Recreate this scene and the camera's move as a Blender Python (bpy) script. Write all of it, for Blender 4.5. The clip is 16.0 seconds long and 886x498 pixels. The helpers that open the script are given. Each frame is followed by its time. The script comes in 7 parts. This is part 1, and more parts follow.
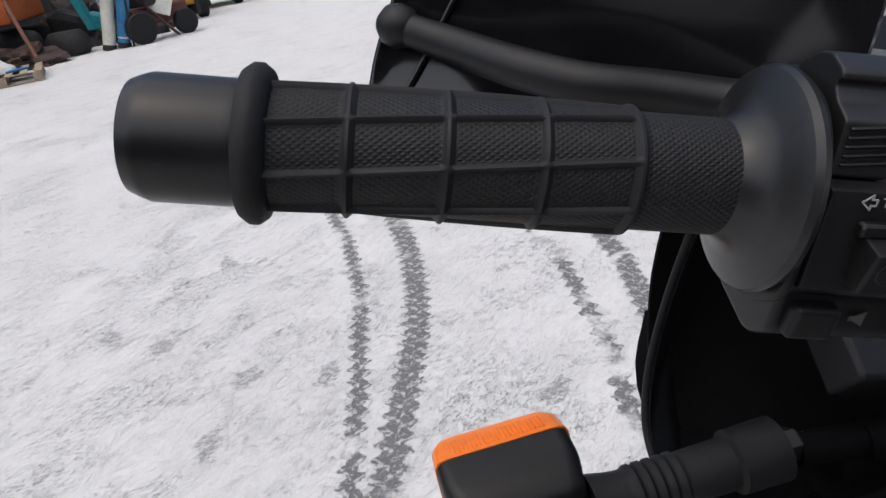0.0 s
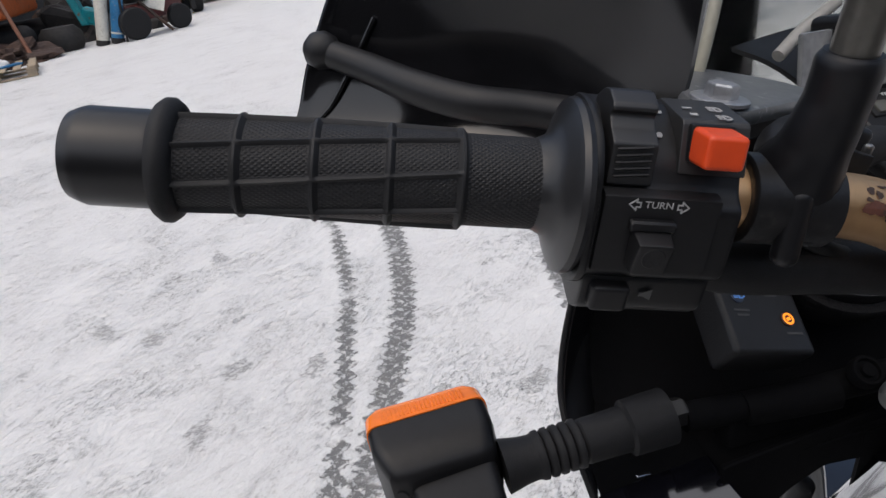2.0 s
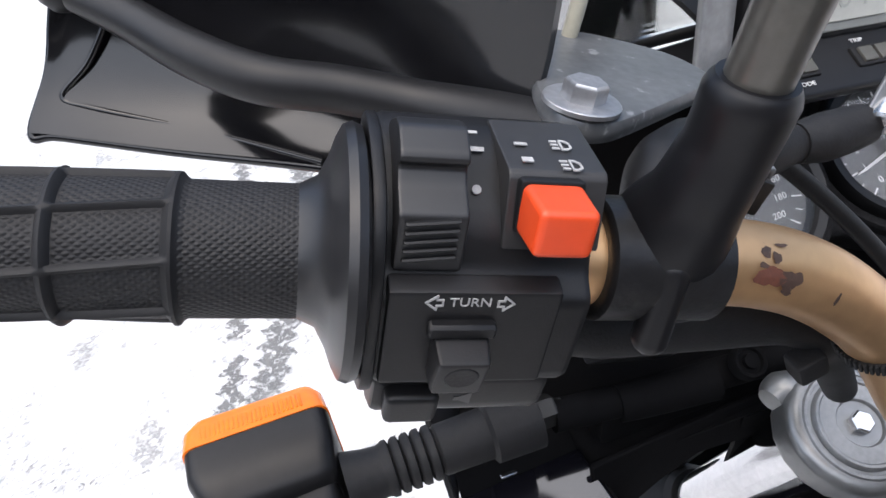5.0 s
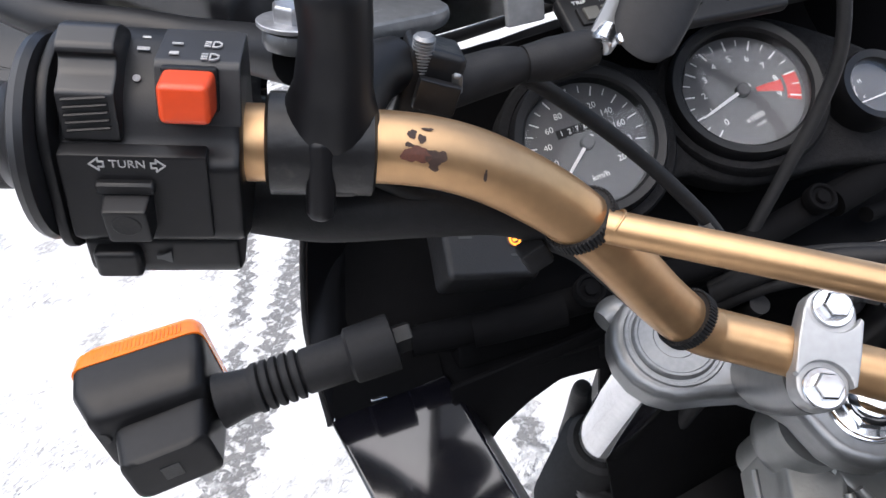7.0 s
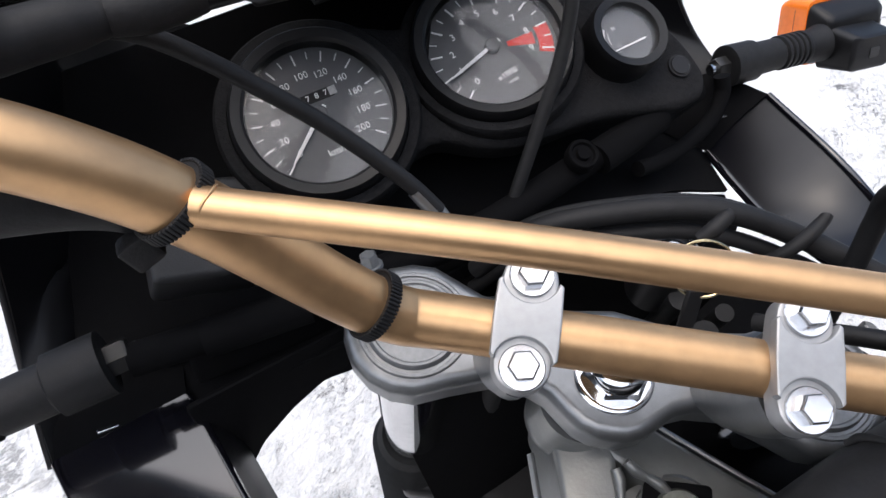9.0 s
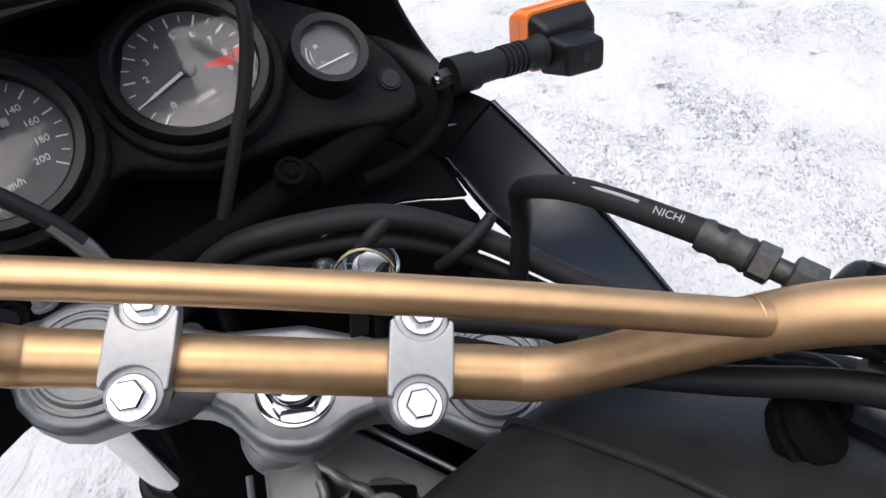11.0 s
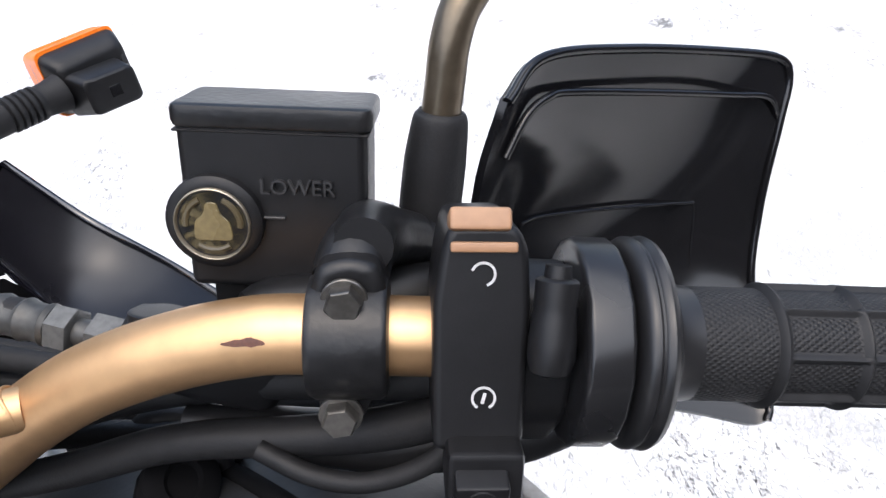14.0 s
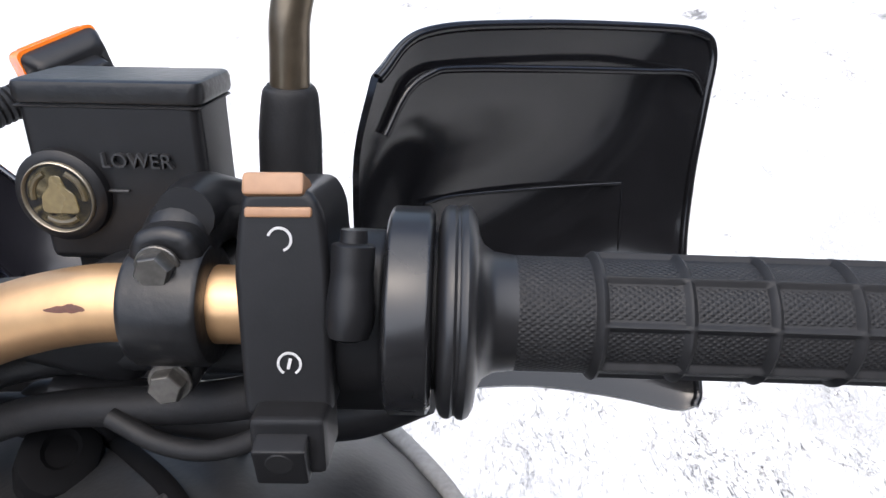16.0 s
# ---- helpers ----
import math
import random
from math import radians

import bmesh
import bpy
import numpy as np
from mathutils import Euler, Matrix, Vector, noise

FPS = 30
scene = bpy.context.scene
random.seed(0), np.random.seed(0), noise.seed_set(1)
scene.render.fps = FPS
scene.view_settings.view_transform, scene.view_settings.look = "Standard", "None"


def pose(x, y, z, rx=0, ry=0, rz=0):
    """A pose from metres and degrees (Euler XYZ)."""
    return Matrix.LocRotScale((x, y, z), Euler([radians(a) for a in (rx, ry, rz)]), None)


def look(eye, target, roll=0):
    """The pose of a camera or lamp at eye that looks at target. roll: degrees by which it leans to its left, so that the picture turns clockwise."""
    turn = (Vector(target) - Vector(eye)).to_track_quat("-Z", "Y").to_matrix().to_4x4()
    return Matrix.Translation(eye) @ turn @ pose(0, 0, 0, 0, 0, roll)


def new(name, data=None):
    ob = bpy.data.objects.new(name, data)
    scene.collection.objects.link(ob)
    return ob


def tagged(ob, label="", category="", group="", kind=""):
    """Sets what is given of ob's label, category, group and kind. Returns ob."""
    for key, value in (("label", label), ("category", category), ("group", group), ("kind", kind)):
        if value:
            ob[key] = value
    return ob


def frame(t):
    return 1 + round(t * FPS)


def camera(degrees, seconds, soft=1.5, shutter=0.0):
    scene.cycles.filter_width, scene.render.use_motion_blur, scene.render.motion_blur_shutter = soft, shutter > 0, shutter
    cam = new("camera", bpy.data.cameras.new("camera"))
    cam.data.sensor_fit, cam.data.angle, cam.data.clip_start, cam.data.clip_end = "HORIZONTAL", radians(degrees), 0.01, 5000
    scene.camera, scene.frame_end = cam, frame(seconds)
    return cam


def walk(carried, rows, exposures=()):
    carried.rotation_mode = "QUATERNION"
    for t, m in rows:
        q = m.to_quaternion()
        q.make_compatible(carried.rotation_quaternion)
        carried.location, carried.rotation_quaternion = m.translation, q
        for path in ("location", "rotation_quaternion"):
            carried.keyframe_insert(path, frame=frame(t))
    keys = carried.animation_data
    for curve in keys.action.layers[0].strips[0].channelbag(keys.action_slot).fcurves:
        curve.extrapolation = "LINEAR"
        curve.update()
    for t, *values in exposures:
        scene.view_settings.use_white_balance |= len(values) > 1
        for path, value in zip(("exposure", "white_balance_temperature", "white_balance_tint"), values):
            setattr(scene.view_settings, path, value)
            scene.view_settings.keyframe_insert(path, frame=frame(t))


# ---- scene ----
cam = camera(65.5, 16.0)
PATH = [
    (0, (-0.001, 0.0, 1.273), (-0.114, 1.803, 0.414), -9.2),
    (0.5, (-0.004, -0.002, 1.278), (-0.092, 1.808, 0.431), -9.3),
    (1, (0.003, -0.016, 1.28), (-0.078, 1.791, 0.429), -9.3),
    (1.5, (0.021, -0.032, 1.283), (-0.064, 1.773, 0.426), -9.2),
    (2, (0.044, -0.049, 1.289), (-0.062, 1.747, 0.414), -9.3),
    (2.5, (0.073, -0.057, 1.281), (-0.046, 1.74, 0.411), -9.9),
    (3, (0.089, -0.031, 1.266), (0.074, 1.691, 0.249), -8.1),
    (3.5, (0.083, 0.039, 1.27), (0.144, 1.689, 0.141), -7.1),
    (4, (0.086, 0.0605, 1.279), (0.183, 1.678, 0.094), -6.35),
    (4.2, (0.088, 0.0600, 1.282), (0.186, 1.679, 0.101), -6.4),
    (6.3, (0.131, -0.003, 1.301), (0.176, 1.619, 0.120), -6.9),
    (6.5, (0.149, -0.009, 1.294), (0.188, 1.612, 0.111), -7.7),
    (7, (0.189, -0.022, 1.276), (0.194, 1.6, 0.106), -9.2),
    (7.5, (0.22, -0.043, 1.258), (0.223, 1.592, 0.107), -10.7),
    (8, (0.231, -0.063, 1.251), (0.336, 1.57, 0.1), -10.8),
    (8.5, (0.267, -0.02, 1.237), (0.473, 1.552, 0.018), -9.1),
    (8.7, (0.279, -0.001, 1.234), (0.502, 1.564, 0.008), -9.2),
    (10.8, (0.385, -0.033, 1.223), (0.899, 1.47, 0.007), -8.0),
    (11, (0.397, -0.041, 1.222), (0.955, 1.431, -0.012), -7.3),
    (11.5, (0.425, -0.07, 1.215), (1.082, 1.345, -0.036), -7.5),
    (12, (0.457, -0.098, 1.202), (1.249, 1.236, -0.06), -8.4),
    (12.5, (0.499, -0.111, 1.203), (1.444, 1.097, -0.08), -6.8),
    (13, (0.536, -0.115, 1.205), (1.519, 1.043, -0.097), -8.9),
    (13.5, (0.551, -0.116, 1.204), (1.536, 1.027, -0.109), -10.0),
    (14, (0.557, -0.112, 1.195), (1.565, 1.035, -0.096), -9.7),
    (14.5, (0.564, -0.122, 1.189), (1.572, 1.036, -0.093), -9.8),
    (15, (0.571, -0.136, 1.187), (1.568, 1.039, -0.088), -11.0),
    (15.5, (0.577, -0.145, 1.183), (1.538, 1.072, -0.079), -11.9),
    (16, (0.593, -0.158, 1.18), (1.512, 1.082, -0.092), -13.0),
]
walk(cam, [(t, look(eye, target, roll)) for t, eye, target, roll in PATH],
     [(0, -0.04, 6500, 10), (2.5, -0.06, 6500, 10), (3.0, -0.04, 6400, 10), (3.5, 0.28, 6300, 10), (4.2, 0.68, 6300, 10), (6.3, 1.06, 6300, 10), (8.0, 0.74, 6300, 10), (8.7, 0.68, 6300, 10), (10.8, 0.40, 6300, 10),
      (12.0, 0.38, 6300, 10), (12.5, 0.42, 6300, 10), (13.0, 0.58, 6300, 10), (14.0, 1.05, 6300, 10), (16, 1.08, 6300, 10)])


# ---- light ----
world = bpy.data.worlds.new("overcast_sky")
scene.world = world
world.use_nodes = True
wn, wl = world.node_tree.nodes, world.node_tree.links
sky = wn.new("ShaderNodeTexSky")
sky.sky_type, sky.sun_disc = "NISHITA", False
sky.sun_elevation, sky.sun_rotation = radians(73), radians(220)
sky.air_density, sky.dust_density, sky.ozone_density = 1.0, 4.0, 0.9
wn["Background"].inputs["Strength"].default_value = 0.14
wl.new(sky.outputs["Color"], wn["Background"].inputs["Color"])
sun_data = bpy.data.lights.new("sun", "SUN")
sun_data.energy, sun_data.angle, sun_data.color = 1.9, radians(110), (1.0, 0.975, 0.94)
sun = new("sun", sun_data)
sun.matrix_world = look((-1.2, -1.4, 6), (0, 0, 0))

# ---- materials ----


def mat(name, color, rough=0.5, metal=0.0, spread=0.12, scale=60.0, bump=0.0, bump_scale=400.0, coat=0.0, spec=0.5, wear=0.0, wear_color=(0.5, 0.5, 0.5)):
    """A principled surface: colour varied at two scales, roughness varied, fine relief, optional worn flecks."""
    m = bpy.data.materials.new(name)
    m.use_nodes = True
    n, l = m.node_tree.nodes, m.node_tree.links
    b = n["Principled BSDF"]
    tc = n.new("ShaderNodeTexCoord")
    big, small = n.new("ShaderNodeTexNoise"), n.new("ShaderNodeTexNoise")
    big.inputs["Scale"].default_value, small.inputs["Scale"].default_value = scale * 0.25, scale * 3
    big.inputs["Detail"].default_value = small.inputs["Detail"].default_value = 4
    for t in (big, small):
        l.new(tc.outputs["Object"], t.inputs["Vector"])
    mixf = n.new("ShaderNodeMath")
    mixf.operation = "ADD"
    l.new(big.outputs["Fac"], mixf.inputs[0]), l.new(small.outputs["Fac"], mixf.inputs[1])
    ramp = n.new("ShaderNodeMapRange")
    ramp.inputs["From Min"].default_value, ramp.inputs["From Max"].default_value = 0.7, 1.3
    ramp.inputs["To Min"].default_value, ramp.inputs["To Max"].default_value = 1 - spread, 1 + spread
    l.new(mixf.outputs[0], ramp.inputs["Value"])
    mul = n.new("ShaderNodeVectorMath")
    mul.operation = "SCALE"
    mul.inputs[0].default_value = color
    l.new(ramp.outputs["Result"], mul.inputs["Scale"])
    out = mul.outputs["Vector"]
    if wear:
        wn_ = n.new("ShaderNodeTexNoise")
        wn_.inputs["Scale"].default_value, wn_.inputs["Detail"].default_value = scale * 1.5, 6
        l.new(tc.outputs["Object"], wn_.inputs["Vector"])
        wr = n.new("ShaderNodeMapRange")
        wr.inputs["From Min"].default_value, wr.inputs["From Max"].default_value = 0.66 - wear * 0.1, 0.72 - wear * 0.1
        l.new(wn_.outputs["Fac"], wr.inputs["Value"])
        mx = n.new("ShaderNodeMix")
        mx.data_type = "RGBA"
        l.new(wr.outputs["Result"], mx.inputs["Factor"])
        l.new(out, mx.inputs["A"])
        mx.inputs["B"].default_value = (*wear_color, 1)
        out = mx.outputs["Result"]
    l.new(out, b.inputs["Base Color"])
    rr = n.new("ShaderNodeMapRange")
    rr.inputs["From Min"].default_value, rr.inputs["From Max"].default_value = 0.3, 0.7
    rr.inputs["To Min"].default_value, rr.inputs["To Max"].default_value = max(0.02, rough * 0.8), min(1, rough * 1.2)
    l.new(big.outputs["Fac"], rr.inputs["Value"]), l.new(rr.outputs["Result"], b.inputs["Roughness"])
    b.inputs["Metallic"].default_value = metal
    b.inputs["Coat Weight"].default_value = coat
    b.inputs["Coat Roughness"].default_value = 0.10
    b.inputs["Specular IOR Level"].default_value = spec
    if bump:
        t = n.new("ShaderNodeTexNoise")
        t.inputs["Scale"].default_value, t.inputs["Detail"].default_value = bump_scale, 5
        l.new(tc.outputs["Object"], t.inputs["Vector"])
        bp = n.new("ShaderNodeBump")
        bp.inputs["Strength"].default_value, bp.inputs["Distance"].default_value = bump, 0.001
        l.new(t.outputs["Fac"], bp.inputs["Height"]), l.new(bp.outputs["Normal"], b.inputs["Normal"])
    return m


def glass(name, color=(1, 1, 1), rough=0.02, ior=1.45):
    m = bpy.data.materials.new(name)
    m.use_nodes = True
    n, l = m.node_tree.nodes, m.node_tree.links
    n.remove(n["Principled BSDF"])
    tr, gl, mx, fr = n.new("ShaderNodeBsdfTransparent"), n.new("ShaderNodeBsdfGlossy"), n.new("ShaderNodeMixShader"), n.new("ShaderNodeFresnel")
    tr.inputs["Color"].default_value = (*color, 1)
    gl.inputs["Roughness"].default_value = rough
    fr.inputs["IOR"].default_value = ior
    l.new(fr.outputs[0], mx.inputs[0]), l.new(tr.outputs[0], mx.inputs[1]), l.new(gl.outputs[0], mx.inputs[2])
    l.new(mx.outputs[0], n["Material Output"].inputs["Surface"])
    return m


def glow(name, color, strength):
    m = mat(name, tuple(c * 0.3 for c in color), 0.3)
    b = m.node_tree.nodes["Principled BSDF"]
    b.inputs["Emission Color"].default_value, b.inputs["Emission Strength"].default_value = (*color, 1), strength
    return m


RUBBER = mat("black_rubber", (0.0105, 0.0105, 0.0113), 0.6, spec=0.28, spread=0.25, scale=80, bump=0.15, bump_scale=900)
PLASTIC = mat("black_plastic", (0.0078, 0.0078, 0.0086), 0.42, spec=0.30, spread=0.2, scale=60, bump=0.05, bump_scale=1500)
WORN = mat("worn_black_paint", (0.0095, 0.0095, 0.0102), 0.36, spec=0.35, spread=0.35, scale=70, bump=0.18, bump_scale=400, wear=0.15, wear_color=(0.022, 0.021, 0.020))
GLOSS = mat("gloss_black_paint", (0.004, 0.004, 0.006), 0.06, spread=0.2, coat=1.0)
GUARD = mat("black_guard_plastic", (0.007, 0.007, 0.008), 0.13, spec=0.5, spread=0.3, scale=20)
GOLD = mat("gold_anodised_bar", (0.565, 0.352, 0.182), 0.38, metal=0.85, spread=0.10, scale=45, bump=0.02, bump_scale=900)
CHIP = mat("rust_chip", (0.040, 0.020, 0.013), 0.7, spread=0.4, scale=300)
ALU = mat("cast_aluminium", (0.21, 0.215, 0.22), 0.36, metal=0.8, spread=0.12, scale=50, bump=0.1, bump_scale=900)
STEEL = mat("bright_steel", (0.62, 0.63, 0.65), 0.24, metal=1.0, spread=0.08, scale=120)
CHROME = mat("fork_chrome", (0.62, 0.63, 0.65), 0.07, metal=1.0, spread=0.1)
ORANGE = mat("orange_lens", (0.9, 0.20, 0.015), 0.25, spread=0.08)
RED = mat("red_plastic", (0.60, 0.058, 0.012), 0.35, spread=0.06)
PRINT = mat("switch_print", (0.33, 0.33, 0.33), 0.6, spread=0.25, scale=400)
WHITE = mat("white_print", (0.70, 0.70, 0.70), 0.6, spread=0.05)
DIAL = mat("dial_face", (0.085, 0.087, 0.092), 0.6, spread=0.1)
FOAM = mat("dash_foam", (0.012, 0.012, 0.0128), 0.9, spec=0.12, spread=0.4, scale=120, bump=0.8, bump_scale=700)
LEATHER = mat("black_leather", (0.021, 0.021, 0.0218), 0.44, spec=0.36, spread=0.25, scale=40, bump=0.14, bump_scale=420)
SMOOTH = mat("smooth_rubber", (0.013, 0.013, 0.014), 0.34, spec=0.45, spread=0.2, scale=60)
SATIN = mat("satin_black_paint", (0.005, 0.005, 0.006), 0.38, spec=0.3, spread=0.2)
PANELB = mat("panel_black_paint", (0.005, 0.005, 0.007), 0.30, spec=0.5, spread=0.2)
ZINC = mat("dull_zinc", (0.25, 0.255, 0.26), 0.48, metal=0.7, spread=0.15, scale=120, bump=0.05, bump_scale=900)
FRAME = mat("grey_frame_paint", (0.15, 0.154, 0.15), 0.35, metal=0.4, spread=0.12, scale=30, bump=0.1, bump_scale=500)
# near black: shade under the dash put into the colour; real matt parts too
SHADE_MATT = mat("shade_matt_black", (0.003, 0.003, 0.0035), 0.95, spec=0.1, spread=0.3)

# ---- geometry helpers ----


def part(name, bm, material, parent=None, label="", smooth=True, m=None):
    me = bpy.data.meshes.new(name)
    bmesh.ops.recalc_face_normals(bm, faces=bm.faces)
    if m is not None:
        bm.transform(m)
    bm.to_mesh(me)
    bm.free()
    me.materials.append(material)
    if smooth:
        me.shade_smooth()
        me.set_sharp_from_angle(angle=radians(38))
    ob = new(name, me)
    if smooth and 12 < len(me.polygons) < 1500:
        even = ob.modifiers.new("even_normals", "WEIGHTED_NORMAL")
        even.keep_sharp = True
    if parent is not None:
        ob.parent = parent
    if label:
        tagged(ob, label)
    return ob


def frame3(o, x, y, z):
    x, y, z = Vector(x), Vector(y), Vector(z)
    m = Matrix((x, y, z)).transposed().to_4x4()
    m.translation = Vector(o)
    return m


def spline(pts, n=8):
    """Points along a smooth line through pts."""
    pts = [Vector(p) for p in pts]
    if len(pts) == 2:
        return [pts[0].lerp(pts[1], i / n) for i in range(n + 1)]
    ext = [2 * pts[0] - pts[1]] + pts + [2 * pts[-1] - pts[-2]]
    out = []
    for i in range(len(pts) - 1):
        a, b, c, d = ext[i:i + 4]
        for k in range(n):
            t = k / n
            out.append(0.5 * (2 * b + (c - a) * t + (2 * a - 5 * b + 4 * c - d) * t * t + (3 * b - a - 3 * c + d) * t ** 3))
    return out + [pts[-1]]


def sweep(pts, radius, seg=16, bm=None, n=8, smooth=True, caps=True):
    """A tube along pts; radius: one number or one for each of pts."""
    bm = bm or bmesh.new()
    line = spline(pts, n) if smooth else [Vector(p) for p in pts]
    if isinstance(radius, (int, float)):
        rad = [radius] * len(line)
    else:
        k = (len(line) - 1) / (len(radius) - 1)
        rad = []
        for i in range(len(line)):
            f = i / k
            j = min(int(f), len(radius) - 2)
            rad.append(radius[j] + (radius[j + 1] - radius[j]) * (f - j))
    tang = [(line[min(i + 1, len(line) - 1)] - line[max(i - 1, 0)]).normalized() for i in range(len(line))]
    side = tang[0].orthogonal().normalized()
    rings = []
    for p, t, r in zip(line, tang, rad):
        side = (side - t * side.dot(t)).normalized()
        up = t.cross(side)
        rings.append([bm.verts.new(p + r * (math.cos(a) * side + math.sin(a) * up)) for a in (2 * math.pi * j / seg for j in range(seg))])
    for a, b in zip(rings, rings[1:]):
        for j in range(seg):
            bm.faces.new((a[j], a[(j + 1) % seg], b[(j + 1) % seg], b[j]))
    if caps:
        bm.faces.new(rings[0][::-1]), bm.faces.new(rings[-1])
    return bm


def lathe(profile, seg=32, bm=None, m=None):
    """Turned form about z: profile of (z, r)."""
    bm = bm or bmesh.new()
    m = m or Matrix()
    rings = []
    for z, r in profile:
        if r < 1e-6:
            rings.append([bm.verts.new(m @ Vector((0, 0, z)))])
        else:
            rings.append([bm.verts.new(m @ Vector((r * math.cos(2 * math.pi * j / seg), r * math.sin(2 * math.pi * j / seg), z))) for j in range(seg)])
    for a, b in zip(rings, rings[1:]):
        for j in range(seg):
            k = (j + 1) % seg
            if len(a) == 1 and len(b) == 1:
                continue
            if len(a) == 1:
                bm.faces.new((a[0], b[j], b[k]))
            elif len(b) == 1:
                bm.faces.new((a[j], a[k], b[0]))
            else:
                bm.faces.new((a[j], a[k], b[k], b[j]))
    for ring, rev in ((rings[0], True), (rings[-1], False)):
        if len(ring) > 2:
            bm.faces.new(ring[::-1] if rev else ring)
    return bm


def rbox(sx, sy, sz, bev=0.002, segs=2, m=None, bm=None, taper=1.0):
    """A box with rounded edges, centred; taper: the size of its top against its foot."""
    b2 = bmesh.new()
    bmesh.ops.create_cube(b2, size=1)
    for v in b2.verts:
        k = taper if v.co.z > 0 else 1
        v.co = Vector((v.co.x * sx * k, v.co.y * sy * k, v.co.z * sz))
    if bev:
        bmesh.ops.bevel(b2, geom=b2.edges[:], offset=bev, segments=segs, affect="EDGES", profile=0.5, clamp_overlap=True)
    if m is not None:
        b2.transform(m)
    return join(bm, b2)


def join(bm, b2):
    if bm is None:
        return b2
    me = bpy.data.meshes.new("tmp")
    b2.to_mesh(me)
    b2.free()
    bm.from_mesh(me)
    bpy.data.meshes.remove(me)
    return bm


def prism(outline, depth, bev=0.0, segs=2, m=None, bm=None):
    """An outline of (x, y) drawn out along z from 0 to depth, its rims rounded."""
    b2 = bmesh.new()
    lo = [b2.verts.new((x, y, 0)) for x, y in outline]
    hi = [b2.verts.new((x, y, depth)) for x, y in outline]
    k = len(outline)
    b2.faces.new(lo[::-1]), b2.faces.new(hi)
    for i in range(k):
        b2.faces.new((lo[i], lo[(i + 1) % k], hi[(i + 1) % k], hi[i]))
    bmesh.ops.recalc_face_normals(b2, faces=b2.faces)
    if bev:
        rim = [e for e in b2.edges if abs(e.verts[0].co.z - e.verts[1].co.z) < 1e-9]
        bmesh.ops.bevel(b2, geom=rim, offset=bev, segments=segs, affect="EDGES", profile=0.5, clamp_overlap=True)
    if m is not None:
        b2.transform(m)
    return join(bm, b2)


def loft(rings, caps=True, bm=None):
    """A skin over closed rings of equal length."""
    bm = bm or bmesh.new()
    vs = [[bm.verts.new(p) for p in r] for r in rings]
    k = len(vs[0])
    for a, b in zip(vs, vs[1:]):
        for j in range(k):
            bm.faces.new((a[j], a[(j + 1) % k], b[(j + 1) % k], b[j]))
    if caps:
        bm.faces.new(vs[0][::-1]), bm.faces.new(vs[-1])
    return bm


def shell(grid, thick, bm=None, fine=4):
    """A smooth skin through rows of points, given thickness."""
    rows = [spline(r, fine) for r in grid]
    cols = [spline([r[j] for r in rows], fine) for j in range(len(rows[0]))]
    b2 = bmesh.new()
    v = [[b2.verts.new(p) for p in c] for c in cols]
    for i in range(len(v) - 1):
        for j in range(len(v[0]) - 1):
            b2.faces.new((v[i][j], v[i + 1][j], v[i + 1][j + 1], v[i][j + 1]))
    bmesh.ops.recalc_face_normals(b2, faces=b2.faces)
    bmesh.ops.solidify(b2, geom=b2.faces[:], thickness=thick)
    return join(bm, b2)


def rounded(pts, r=0.004, n=4):
    """An outline with its corners rounded."""
    out = []
    pts = [Vector((*p, 0)) for p in pts]
    for i, p in enumerate(pts):
        a, b = pts[i - 1], pts[(i + 1) % len(pts)]
        da, db = (a - p), (b - p)
        k = min(r, da.length * 0.45, db.length * 0.45)
        s, e = p + da.normalized() * k, p + db.normalized() * k
        for j in range(n + 1):
            t = j / n
            q = s * (1 - t) ** 2 + p * 2 * t * (1 - t) + e * t * t
            out.append((q.x, q.y))
    return out


def words(text, size, parent, material, m, name="lettering", depth=0.0003, align="CENTER"):
    cu = bpy.data.curves.new("letters", "FONT")
    cu.body, cu.size, cu.extrude, cu.align_x, cu.align_y = text, size, depth, align, "CENTER"
    cu.resolution_u = 3
    ob = bpy.data.objects.new("letters", cu)
    scene.collection.objects.link(ob)
    me = bpy.data.meshes.new_from_object(ob)
    bpy.data.objects.remove(ob)
    bm = bmesh.new()
    bm.from_mesh(me)
    bpy.data.meshes.remove(me)
    return part(name, bm, material, parent, smooth=False, m=m)


def hexbolt(r, h, m, bm=None, washer=0.0):
    """A hexagon head with a chamfered top over a washer face, foot at z = 0."""
    prof = [(0, r * 1.0), (h * 0.85, r), (h, r * 0.86)]
    if washer:
        bm = lathe([(0, washer), (h * 0.18, washer), (h * 0.24, washer * 0.95)], 28, bm, m)
    return lathe(prof, 6, bm, m)


# ---- frames of the motorcycle ----
C0 = Vector((0.402, 0.173, 1.013))
BAR = frame3(C0, (0.90786, -0.35694, -0.21997), (0.34795, 0.93412, -0.07971), (0.23393, -0.00417, 0.97225))
STE = frame3(C0, (0.90786, -0.35694, -0.21997), (0.4159, 0.8313, 0.3674), (0.0517, -0.4250, 0.9032))
BODY = frame3(C0, (0.968, 0.243, 0.059), (-0.241, 0.969, -0.032), (-0.065, 0.017, 0.997))
for f_ in (BAR, STE, BODY):
    r_ = f_.to_quaternion().to_matrix().to_4x4()
    r_.translation = f_.translation
    f_[:] = r_[:]


